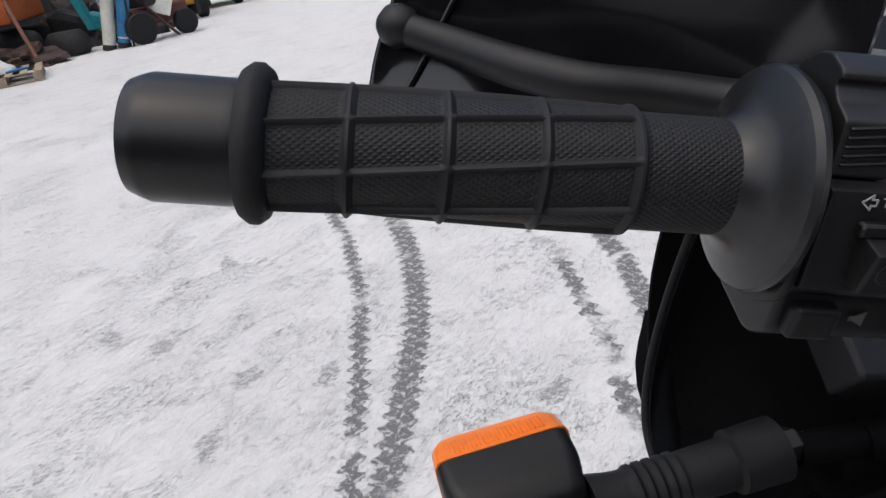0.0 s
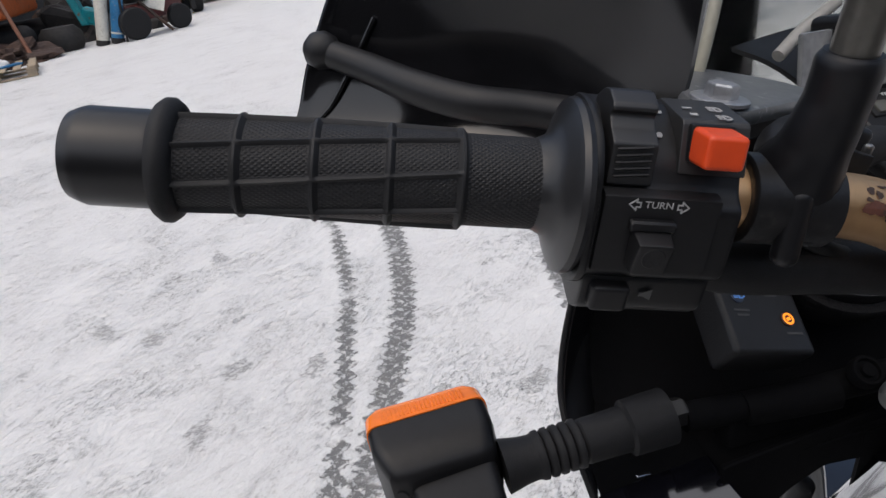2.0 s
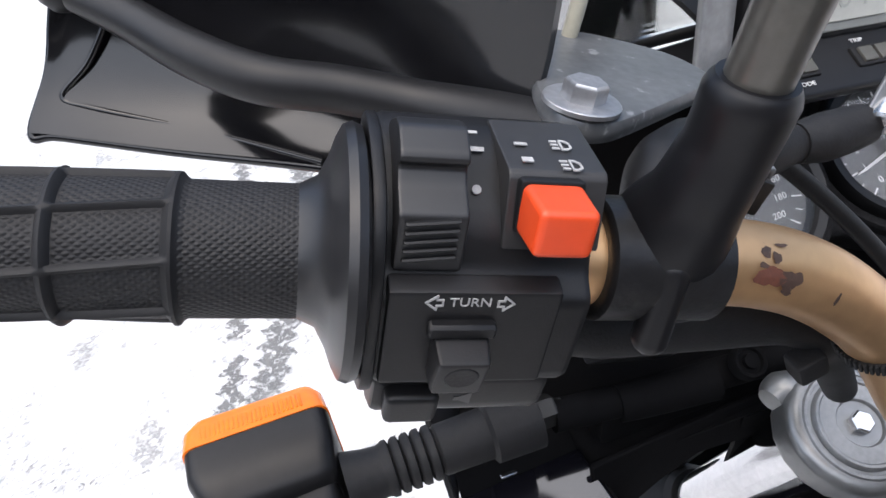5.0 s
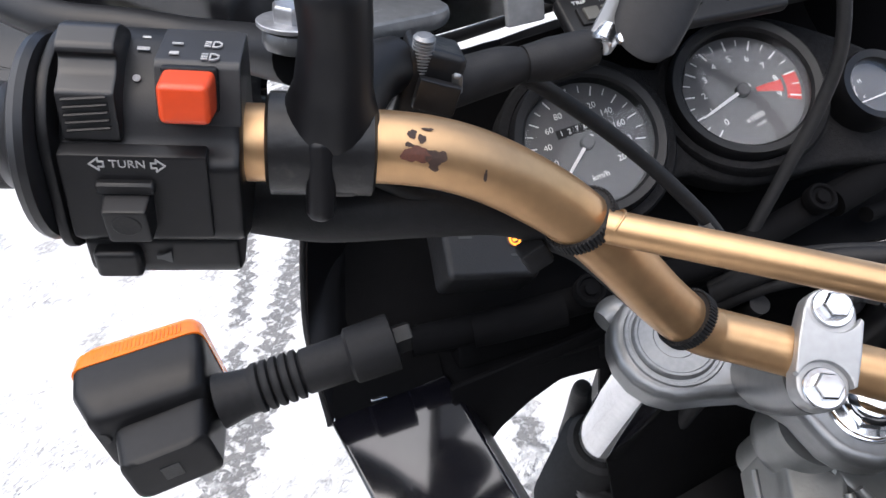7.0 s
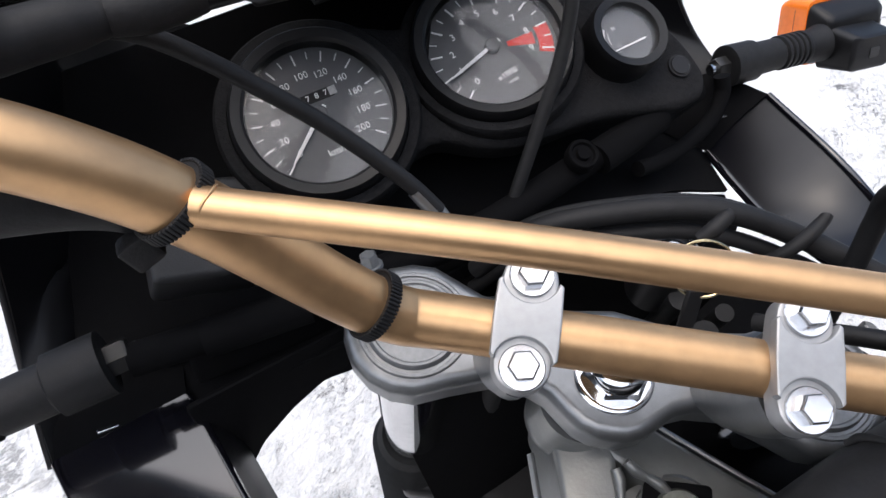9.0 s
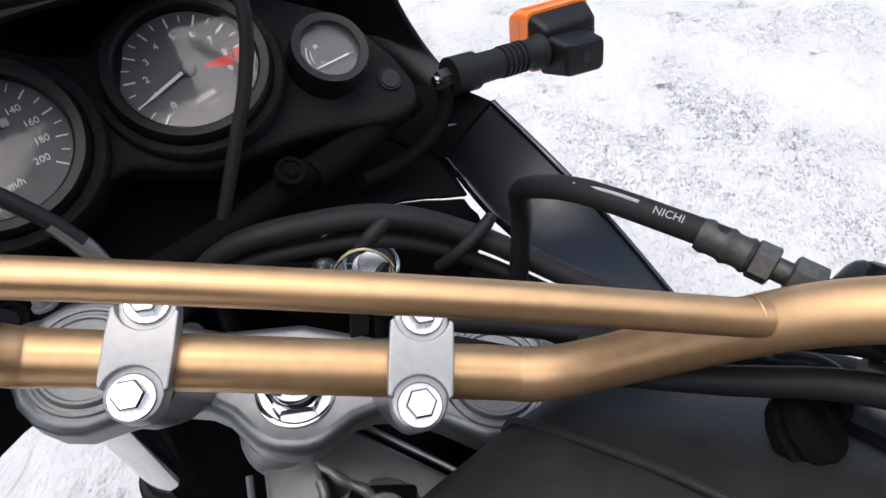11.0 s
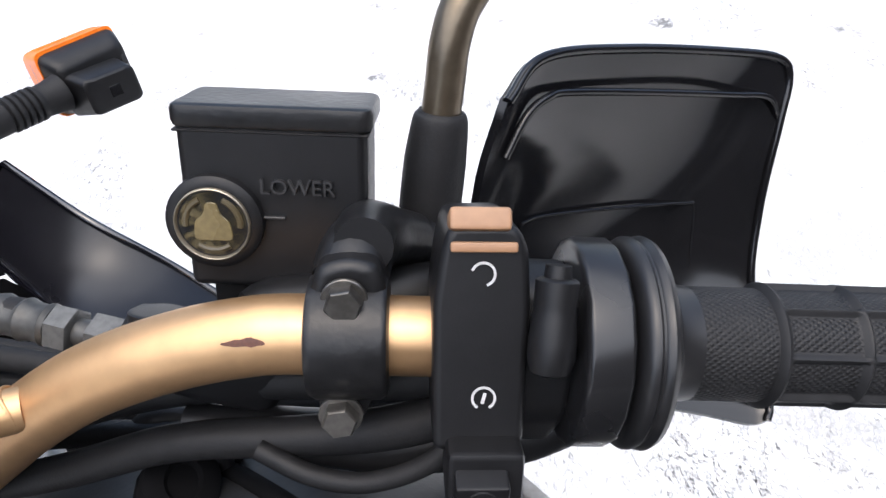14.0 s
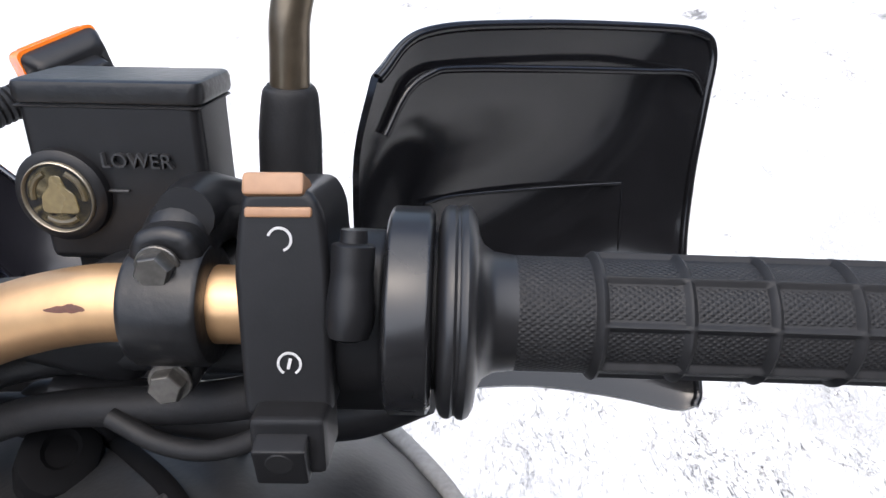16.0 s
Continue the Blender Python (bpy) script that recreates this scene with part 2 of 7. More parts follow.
def rod(o, z, x=(0, 0, 1)):
    """A frame at o whose z runs along z and whose x leans to x."""
    z = Vector(z).normalized()
    x = Vector(x)
    x = (x - z * x.dot(z)).normalized()
    return frame3(o, x, z.cross(x), z)


bike = new("motorcycle")
bike.matrix_world = Matrix()
tagged(bike, "black touring enduro motorcycle with gold handlebar parked on snow", "motorcycle")

# ---- handlebar ----
HB = [(-0.484, -0.182, 0.1005), (-0.35, -0.1236, 0.1005), (-0.262, -0.085, 0.1005), (-0.225, -0.068, 0.097), (-0.195, -0.053, 0.083), (-0.168, -0.037, 0.061), (-0.13, -0.013, 0.020), (-0.108, -0.003, 0.003), (-0.085, 0, 0),
      (0, 0, 0), (0.085, 0, 0), (0.108, -0.003, 0.003), (0.13, -0.013, 0.020), (0.165, -0.040, 0.063), (0.19, -0.056, 0.084), (0.22, -0.0715, 0.0965), (0.25, -0.0855, 0.0985), (0.35, -0.130, 0.0952), (0.455, -0.1765, 0.0915)]
handlebar = part("handlebar", sweep(HB, [0.0124] * 8 + [0.0119] * 4 + [0.0109] * 7, 28, n=8), GOLD, bike, "gold anodised steel handlebar with chipped paint", m=BAR)
part("crossbar", sweep([(-0.166, -0.046, 0.071), (-0.06, -0.0455, 0.0735), (0.06, -0.0455, 0.0735), (0.164, -0.046, 0.071)], 0.0067, 20), GOLD, handlebar, "thin gold cross brace", m=BAR)
# weld fillets where the brace meets the bar
for s_, o_ in ((-1, (-0.1615, -0.0455, 0.0714)), (1, (0.1605, -0.0455, 0.0712))):
    ring = [(o_[0] + s_ * 0.0012 * math.cos(2 * a_), o_[1] + 0.0066 * math.cos(a_), o_[2] + 0.0066 * math.sin(a_)) for a_ in [2 * math.pi * k / 24 for k in range(25)]]
    part("weld_fillet", sweep(ring, 0.0006, 10, n=2), GOLD, handlebar, m=BAR)


def blotch(pts, seed, o, z, x, r, lift):
    """A thin flake-edged chip on the tube."""
    rnd = random.Random(seed)
    bm = bmesh.new()
    for cx, cy, rx, ry in pts:
        ring = []
        k = 28
        ph = [rnd.uniform(0, 6.28) for _ in range(4)]
        jag = [1 + 0.16 * math.sin(2 * math.pi * 2 * i / k + ph[0]) + 0.12 * math.sin(2 * math.pi * 3 * i / k + ph[1]) + 0.08 * math.sin(2 * math.pi * 7 * i / k + ph[2]) + rnd.uniform(-0.05, 0.05) for i in range(k)]
        for i in range(k):
            a = 2 * math.pi * i / k
            px, py = cx + rx * jag[i] * math.cos(a), cy + ry * jag[i] * math.sin(a)
            th = py / r
            ring.append((px, r + lift, th))
        mid = bm.verts.new(((r + lift) * math.sin(cy / r), (r + lift) * math.cos(cy / r), cx))
        vs = [bm.verts.new((q * math.sin(th), q * math.cos(th), px)) for px, q, th in ring]
        for i in range(k):
            bm.faces.new((mid, vs[i], vs[(i + 1) % k]))
    return bm


AXL = rod((-0.248, -0.079, 0.1005), (-0.916, -0.401, 0))   # x up, -y to the rider, z outward
AXR = rod((0.236, -0.0793, 0.0985), (0.914, -0.405, 0))    # x up, y to the rider, z outward
# chips in the gold paint: y of the blotch frame faces the rider and slightly up
CHL = rod((-0.2380, -0.0745, 0.0988), (0.913, 0.40, -0.05), (0, 0.62, 0.78))
REDCHIP = mat("red_rust_chip", (0.085, 0.026, 0.014), 0.6, spread=0.3, scale=300)
for j, (c_, m_) in enumerate((((0.0010, -0.0028, 0.0042, 0.0030), REDCHIP), ((0.0074, -0.0034, 0.0032, 0.0030), CHIP), ((0.0072, -0.0066, 0.0018, 0.0012), CHIP), ((-0.0006, 0.0038, 0.0018, 0.0014), CHIP), ((0.0026, 0.0024, 0.0012, 0.0018), CHIP), ((0.0045, 0.0060, 0.0018, 0.0006), CHIP), ((-0.0015, 0.0002, 0.0014, 0.0008), CHIP), ((-0.0055, 0.0066, 0.0042, 0.0006), CHIP), ((0.0250, -0.0085, 0.0006, 0.0024), CHIP))):
    part("paint_chip", blotch([c_], 3 + j, None, None, None, 0.0126, 0.00025), m_, handlebar, "dark rusty chip in the gold paint", smooth=False, m=BAR @ CHL)
CHR = rod((0.226, -0.0745, 0.0975), (0.91, -0.41, 0.05), (0, 0.62, 0.78))
for j, c_ in enumerate(((0, -0.001, 0.0048, 0.0013), (0.0042, -0.0006, 0.0026, 0.0010))):
    part("paint_chip", blotch([c_], 21 + j, None, None, None, 0.011, 0.00025), REDCHIP, handlebar, "brown scratch in the gold paint", smooth=False, m=BAR @ CHR)


def tie(o, z, r, w=0.0052):
    """A cable tie: a ribbed band with its locking head."""
    bm = bmesh.new()
    M = rod(o, z)
    k = 56
    for i in range(k):
        a = 2 * math.pi * i / k
        rbox(0.0015, 2 * math.pi * r / k * 0.80, w, 0.0003, 1, M @ pose((r + 0.0009) * math.cos(a), (r + 0.0009) * math.sin(a), 0, 0, 0, math.degrees(a)), bm)
    lathe([(-w * 0.4, r + 0.0008), (w * 0.4, r + 0.0008)], 32, bm, M)
    return bm


part("cable_tie", tie((-0.1755, -0.0415, 0.0685), (0.56, 0.36, -0.745), 0.0134, 0.0055), RUBBER, handlebar, "ribbed black cable tie", m=BAR)
part("cable_tie", tie((-0.116, -0.006, 0.0085), (0.78, 0.28, -0.56), 0.0134, 0.0055), RUBBER, handlebar, "ribbed black cable tie", m=BAR)
part("tie_head", rbox(0.012, 0.010, 0.012, 0.002, 2, rod((-0.190, -0.040, 0.047), (0.5, 0.3, -0.8))), RUBBER, handlebar, m=BAR)


def grip(name, AX, q0, q1, r, rings, first, twist=0.0):
    """A rubber grip: eight long ribs, cross rings, knurled fields and an outer collar."""
    bm = bmesh.new()
    seg, nz = 200, int((q1 - q0) / 0.0008)
    rows = []
    uv = bm.loops.layers.uv.new("UVMap")
    relief = bm.verts.layers.float.new("relief")
    pos = {}
    for i in range(nz + 1):
        z = q0 + (q1 - q0) * i / nz
        near = min(abs(z - c) for c in rings)
        ring_h = max(0.0, 1 - (near / 0.0016) ** 2) * 0.0018 if near < 0.0016 else 0.0
        row = []
        for j in range(seg):
            a = 2 * math.pi * j / seg + first
            k = abs(((a - first) / (math.pi / 4) + 0.5) % 1 - 0.5) * math.pi / 4 * r
            rib = max(0.0, 1 - (k / 0.0011) ** 2) * 0.0017 if (k < 0.0011 and z > min(rings)) else 0.0
            rr = r + max(rib, ring_h)
            b = a + twist * (z - q0)
            v = bm.verts.new((rr * math.cos(b), rr * math.sin(b), z))
            v[relief] = 0.0 if (k < 0.0015 and z > min(rings)) or near < 0.0021 else 1.0
            pos[v] = (a * r, z)
            row.append(v)
        rows.append(row)
    for a, b in zip(rows, rows[1:]):
        for j in range(seg):
            f = bm.faces.new((a[j], a[(j + 1) % seg], b[(j + 1) % seg], b[j]))
            for lp in f.loops:
                x, z = pos[lp.vert]
                if j == seg - 1 and lp.vert in (a[0], b[0]):
                    x += 2 * math.pi * r
                lp[uv].uv = (x, z)
    bm.faces.new(rows[0][::-1]), bm.faces.new(rows[-1])
    return part(name, bm, KNURL, bike, "black rubber grip with raised ribs and knurled fields", m=BAR @ AX)


KNURL = mat("knurled_rubber", (0.0112, 0.0112, 0.0121), 0.6, spec=0.32, spread=0.25, scale=80)
kn, kl = KNURL.node_tree.nodes, KNURL.node_tree.links
ku = kn.new("ShaderNodeUVMap")
waves = []
for ang_ in (36, -36):
    mp = kn.new("ShaderNodeMapping")
    mp.inputs["Rotation"].default_value = (0, 0, radians(ang_))
    wv = kn.new("ShaderNodeTexWave")
    wv.inputs["Scale"].default_value, wv.inputs["Distortion"].default_value = 230, 0.0
    kl.new(ku.outputs["UV"], mp.inputs["Vector"]), kl.new(mp.outputs["Vector"], wv.inputs["Vector"])
    waves.append(wv)
kmin = kn.new("ShaderNodeMath")
kmin.operation = "MULTIPLY"
kl.new(waves[0].outputs["Fac"], kmin.inputs[0]), kl.new(waves[1].outputs["Fac"], kmin.inputs[1])
kb = kn.new("ShaderNodeBump")
kmask = kn.new("ShaderNodeAttribute")
kmask.attribute_name = "relief"
kfin = kn.new("ShaderNodeMath")
kfin.operation = "MULTIPLY"
kl.new(kmin.outputs[0], kfin.inputs[0]), kl.new(kmask.outputs["Fac"], kfin.inputs[1])
kb.inputs["Strength"].default_value, kb.inputs["Distance"].default_value = 0.4, 0.0009
kl.new(kfin.outputs[0], kb.inputs["Height"]), kl.new(kb.outputs["Normal"], kn["Principled BSDF"].inputs["Normal"])

gl_ = grip("left_grip", AXL, 0.110, 0.2385, 0.0163, [0.1370, 0.1615, 0.1865, 0.2115], radians(351), -6.2)
part("grip_collar", lathe([(0.2310, 0.0165), (0.2320, 0.0195), (0.2342, 0.0212), (0.2365, 0.0212), (0.2388, 0.0195), (0.2395, 0.0165)], 40), RUBBER, gl_, m=BAR @ AXL)
part("inner_flange", lathe([(0.111, 0.0160), (0.106, 0.0185), (0.1035, 0.0235), (0.102, 0.028), (0.1005, 0.0310), (0.0985, 0.0318), (0.0965, 0.0310), (0.0955, 0.028), (0.0955, 0.016)], 48), SMOOTH, gl_, m=BAR @ AXL)
part("bar_end_weight", lathe([(0.2375, 0.0125), (0.2385, 0.0162), (0.2415, 0.0168), (0.2615, 0.0168), (0.2640, 0.0160), (0.2668, 0.0148), (0.2678, 0.012), (0.268, 0.0)], 48), mat("bar_end_black", (0.010, 0.010, 0.011), 0.33, metal=0.3, spread=0.15), handlebar, "satin black bar end weight", m=BAR @ AXL)
# the throttle side droops slightly towards its end
AXG = AXR @ pose(0, 0, 0.03, 0, -1.85, 0) @ pose(0, 0, -0.03)
gr_ = grip("right_grip", AXG, 0.094, 0.236, 0.0158, [0.127, 0.1492, 0.171, 0.1928, 0.2146, 0.234], radians(64))
part("inner_flange", lathe([(0.1065, 0.0157), (0.1000, 0.0166), (0.0972, 0.0185), (0.0957, 0.0215), (0.0949, 0.0262), (0.0938, 0.0285), (0.0922, 0.0293), (0.0908, 0.0290), (0.0902, 0.0283), (0.0896, 0.0283), (0.0888, 0.0290), (0.0874, 0.0290), (0.0862, 0.0282), (0.0853, 0.0262), (0.0846, 0.022), (0.0844, 0.015)], 56), SMOOTH, gr_, m=BAR @ AXG)
part("bar_end_weight", lathe([(0.236, 0.0125), (0.237, 0.0158), (0.262, 0.0158), (0.266, 0.0145), (0.268, 0.0)], 40), PLASTIC, handlebar, m=BAR @ AXG)

# ---- left switch unit ----
# frame: x inward along the bar, y up, z to the rider
SWL = AXL @ frame3((0, 0, 0.0817), (0, 0, -1), (1, 0, 0), (0, -1, 0))


def section(poly, x0, x1, m, bev=0.0025, bm=None):
    """A body of constant cross-section (z, y) along x from x0 to x1."""
    return prism([(z, y) for z, y in poly], x1 - x0, bev, 2, m @ frame3((x1, 0, 0), (0, 0, 1), (0, 1, 0), (-1, 0, 0)), bm)


swl = part("left_switch_housing", section(rounded([(0.0215, -0.024), (0.0222, 0.003), (0.0165, 0.0065), (0.0125, 0.016), (0.006, 0.0225), (-0.003, 0.0280), (-0.012, 0.0303), (-0.022, 0.0290), (-0.027, 0), (-0.021, -0.028), (0.004, -0.034)], 0.004, 3), -0.0115, 0.0402, SWL), PLASTIC, bike, "black plastic switch housing with white printed symbols", m=BAR)
part("housing_rim", section(rounded([(0.024, -0.026), (0.0235, 0.012), (0.014, 0.0258), (-0.004, 0.0315), (-0.022, 0.0300), (-0.028, 0), (-0.022, -0.031), (0.004, -0.036)], 0.008, 4), -0.0138, -0.0105, SWL, 0.001), PLASTIC, swl, m=BAR)
part("turn_panel", section(rounded([(0.0238, -0.0215), (0.0238, 0.0066), (0.018, 0.0080), (0.018, -0.0225)], 0.0012, 2), -0.0095, 0.0310, SWL, 0.0008), PLASTIC, swl, m=BAR)
part("horn_section", section(rounded([(0.0185, -0.0245), (0.0165, -0.040), (0.006, -0.0465), (-0.018, -0.040), (-0.018, -0.025)], 0.004, 3), -0.0095, 0.0375, SWL, 0.002), PLASTIC, swl, m=BAR)
part("horn_button", rbox(0.014, 0.011, 0.008, 0.002, 3, SWL @ pose(0.0005, -0.0335, 0.0180, 8)), PLASTIC, swl, m=BAR)
# red engine switch
part("red_button", rbox(0.0146, 0.0122, 0.0140, 0.0018, 3, SWL @ pose(0.0266, 0.0228, 0.0185, -4), taper=0.94), RED, swl, "glossy orange-red push button", m=BAR)
part("button_well", rbox(0.0158, 0.0132, 0.006, 0.0012, 2, SWL @ pose(0.0266, 0.0222, 0.0105, -12)), PLASTIC, swl, m=BAR)
# light lever: a tab with grip lines
part("light_switch", section(rounded([(0.0185, 0.0080), (0.0180, 0.0228), (0.0118, 0.0262), (0.0088, 0.0298), (0.0112, 0.0316), (0.0100, 0.0338), (0.0035, 0.0368), (-0.0020, 0.0360), (-0.0100, 0.0315), (-0.010, 0.020), (0.0, 0.008)], 0.0014, 3), -0.0085, 0.0072, SWL, 0.001), mat("switch_grey", (0.013, 0.013, 0.014), 0.4, spread=0.1), swl, "dark grey sliding light switch", m=BAR)
for k in range(5):
    part("grip_line", rbox(0.0122, 0.0009, 0.0018, 0.0004, 1, SWL @ pose(-0.0008, 0.0122 + 0.0023 * k, 0.0186 - 0.00006 * k, 0, 0, 6)), PLASTIC, swl, m=BAR)
part("label_panel", section(rounded([(0.0150, 0.0120), (0.0096, 0.0285), (0.0082, 0.0297), (-0.0155, 0.0310), (-0.0165, 0.020)], 0.0012, 2), 0.0166, 0.0406, SWL, 0.0008), mat("label_grey", (0.022, 0.022, 0.023), 0.45, spread=0.15), swl, "dark grey symbol panel", m=BAR)
# indicator slider
part("turn_slider", rbox(0.0136, 0.0145, 0.0100, 0.0012, 2, SWL @ pose(0.0082, -0.0120, 0.0262, 14), taper=0.9), PLASTIC, swl, m=BAR)
part("slider_dimple", lathe([(0, 0.0042), (0.0003, 0.0038), (0.0001, 0.0)], 24, None, SWL @ pose(0.0082, -0.0120, 0.0313, 14)), RUBBER, swl, m=BAR)
part("slider_ledge", rbox(0.0160, 0.004, 0.006, 0.0008, 1, SWL @ pose(0.0080, -0.0030, 0.0236)), PLASTIC, swl, m=BAR)
words("TURN", 0.0034, swl, PRINT, BAR @ SWL @ pose(0.0092, 0.0040, 0.0239) @ Matrix.Diagonal((1.08, 1, 1, 1)), depth=0.00015)


def arrow_mark(m, s):
    """An outlined arrow pointing along s."""
    bm = bmesh.new()
    o = [(-0.0016 * s, 0.0008), (-0.0002 * s, 0.0008), (-0.0002 * s, 0.0019), (0.0022 * s, 0), (-0.0002 * s, -0.0019), (-0.0002 * s, -0.0008), (-0.0016 * s, -0.0008)]
    for a, b in zip(o, o[1:] + o[:1]):
        d = Vector((b[0] - a[0], b[1] - a[1], 0))
        rbox(d.length + 0.0004, 0.00045, 0.0003, 0, 1, m @ pose((a[0] + b[0]) / 2, (a[1] + b[1]) / 2, 0, 0, 0, math.degrees(math.atan2(d.y, d.x))), bm)
    return bm


part("arrow_symbol", arrow_mark(SWL @ pose(0.0012, 0.0040, 0.0240), -1), PRINT, swl, smooth=False, m=BAR)
part("arrow_symbol", arrow_mark(SWL @ pose(0.0172, 0.0038, 0.0240), 1), PRINT, swl, smooth=False, m=BAR)
part("white_dot", lathe([(0, 0.0012), (0.0003, 0.0011)], 16, None, SWL @ pose(0.0108, 0.0228, 0.0062, -48)), PRINT, swl, smooth=False, m=BAR)


def lamp_mark(m, s=1.0):
    """A headlamp symbol: a rounded D with beam lines."""
    bm = bmesh.new()
    pts = [(0.0004, 0.0010), (0.0014, 0.0010), (0.0024, 0.0005), (0.0024, -0.0005), (0.0014, -0.0010), (0.0004, -0.0010)]
    for a, b in zip(pts, pts[1:] + pts[:1]):
        d = Vector((b[0] - a[0], b[1] - a[1], 0))
        rbox((d.length + 0.0003) * s, 0.0004 * s, 0.0003, 0, 1, m @ pose((a[0] + b[0]) / 2 * s, (a[1] + b[1]) / 2 * s, 0, 0, 0, math.degrees(math.atan2(d.y, d.x))), bm)
    for k in (-1, 0, 1):
        rbox(0.0016 * s, 0.0004 * s, 0.0003, 0, 1, m @ pose(-0.001 * s, 0.0008 * k * s, 0), bm)
    return bm


LP = SWL @ frame3((0.0270, 0.0305, 0.0020), (1, 0, 0), (0, 0.055, -0.998), (0, 0.998, 0.055))
for j, (x_, y_) in enumerate(((0.0045, 0.0046), (0.0045, -0.0044))):
    part("lamp_symbol", lamp_mark(LP @ pose(x_, y_, 0.0001) @ Matrix.Diagonal((1, 1.7, 1, 1)), 1.15), PRINT, swl, smooth=False, m=BAR)
for x_, y_, w_, h_ in ((-0.0052, 0.0042, 0.0032, 0.0011), (-0.0052, -0.0028, 0.0026, 0.0019)):
    part("lamp_symbol", rbox(w_, h_, 0.0003, 0, 1, LP @ pose(x_, y_, 0.0001)), PRINT, swl, smooth=False, m=BAR)
part("lamp_symbol", rbox(0.0036, 0.0012, 0.0003, 0, 1, SWL @ pose(0.0117, 0.0284, -0.0030, -58)), PRINT, swl, smooth=False, m=BAR)
part("lamp_symbol", rbox(0.0024, 0.0010, 0.0003, 0, 1, SWL @ pose(0.0117, 0.0297, -0.0092, -76)), PRINT, swl, smooth=False, m=BAR)
# horn symbol
hs = prism([(-0.0012, 0.0008), (0.0002, 0.0008), (0.0034, 0.0024), (0.0034, -0.0024), (0.0002, -0.0008), (-0.0012, -0.0008)], 0.0003, 0, 1, SWL @ pose(0.0130, -0.0325, 0.0186, 7))
part("horn_symbol", hs, mat("faded_print", (0.06, 0.06, 0.06), 0.6), swl, smooth=False, m=BAR)
part("bar_spacer", lathe([(0.0300, 0.0127), (0.0425, 0.0127)], 32), GOLD, handlebar, m=BAR @ AXL)

# ---- clutch perch, lever and left mirror ----
perch = part("clutch_perch", lathe([(0.0005, 0.0150), (0.0015, 0.0168), (0.0340, 0.0168), (0.0352, 0.0150)], 32), WORN, bike, "black clutch lever clamp with rubber boot", m=BAR @ AXL)
part("perch_block", rbox(0.020, 0.030, 0.020, 0.004, 3, AXL @ pose(-0.004, 0.002, 0.014)), WORN, perch, m=BAR)
part("clamp_bolt", rbox(0.030, 0.010, 0.0095, 0.0044, 4, AXL @ pose(-0.0050, -0.0135, 0.018, 0, 0, 6)), SATIN, perch, m=BAR)
part("adjuster_block", rbox(0.022, 0.022, 0.038, 0.003, 3, pose(-0.246, -0.032, 0.104, 0, 12, 25)), WORN, perch, m=BAR)
part("adjuster_thread", lathe([(-0.006, 0.0030)] + [(-0.005 + 0.0012 * k + d, r) for k in range(11) for d, r in ((0.0, 0.0034), (0.0005, 0.0042), (0.0009, 0.0042))] + [(0.0090, 0.0030), (0.0092, 0.0)], 16, None, pose(-0.2452, -0.040, 0.1190, 6, 4)), ZINC, perch, "dull zinc cable adjuster thread", m=BAR)
part("adjuster_tab", rbox(0.016, 0.005, 0.012, 0.001, 2, pose(-0.237, -0.046, 0.108, 0, 12, 25)), WORN, perch, m=BAR)
# the plate's wet sheen is put into its lighter grey colour
part("perch_plate", prism(rounded([(-0.306, -0.045), (-0.3135, 0.0), (-0.318, 0.020), (-0.295, 0.030), (-0.263, 0.027), (-0.2475, 0.0125), (-0.249, -0.001), (-0.262, -0.025), (-0.2747, -0.048), (-0.281, -0.058), (-0.288, -0.0628), (-0.298, -0.061)], 0.010, 5), 0.008, 0.003, 2, pose(0, 0, 0.117)), mat("perch_paint_sheen", (0.12, 0.124, 0.128), 0.34, metal=0.3, spread=0.25, scale=90, wear=0.3, wear_color=(0.3, 0.3, 0.3)), perch, "wet dark grey lever bracket", m=BAR)
part("pivot_bolt", hexbolt(0.0068, 0.0075, pose(-0.2915, -0.0515, 0.1256), None, 0.0120), mat("bright_zinc", (0.42, 0.425, 0.44), 0.42, metal=0.85, spread=0.15, scale=150), perch, "zinc hexagon bolt on a round washer", m=BAR)
part("perch_arm", sweep([(-0.262, -0.076, 0.104), (-0.262, -0.055, 0.112), (-0.255, -0.038, 0.115)], [0.012, 0.012, 0.01], 16), PLASTIC, perch, m=BAR)
lev = sweep([(-0.292, -0.047, 0.112), (-0.318, -0.035, 0.107), (-0.345, -0.030, 0.104), (-0.372, -0.033, 0.104), (-0.400, -0.0395, 0.1035), (-0.430, -0.034, 0.1045), (-0.462, -0.022, 0.107), (-0.486, -0.0175, 0.110)], [0.0105, 0.0100, 0.0088, 0.0086, 0.0088, 0.0088, 0.0082, 0.0074], 20)
lathe([(-0.0105, 0.0), (-0.0092, 0.005), (-0.0055, 0.0090), (0, 0.0104), (0.0055, 0.0090), (0.0092, 0.005), (0.0105, 0)], 24, lev, rod((-0.494, -0.0157, 0.111), (-1, 0.1, 0)))
part("clutch_lever", lev, mat("lever_black", (0.010, 0.010, 0.011), 0.45, spread=0.2, spec=0.3), perch, "black alloy clutch lever with ball end", m=BAR)
mir = part("left_mirror_stem", sweep([(-0.2575, -0.093, 0.146), (-0.258, -0.097, 0.168), (-0.2585, -0.1, 0.19), (-0.262, -0.098, 0.215), (-0.29, -0.085, 0.255)], 0.0076, 20), mat("mirror_stem", (0.10, 0.095, 0.085), 0.3, metal=0.6, spread=0.2), bike, "dark steel mirror stem with rubber boot", m=BAR)
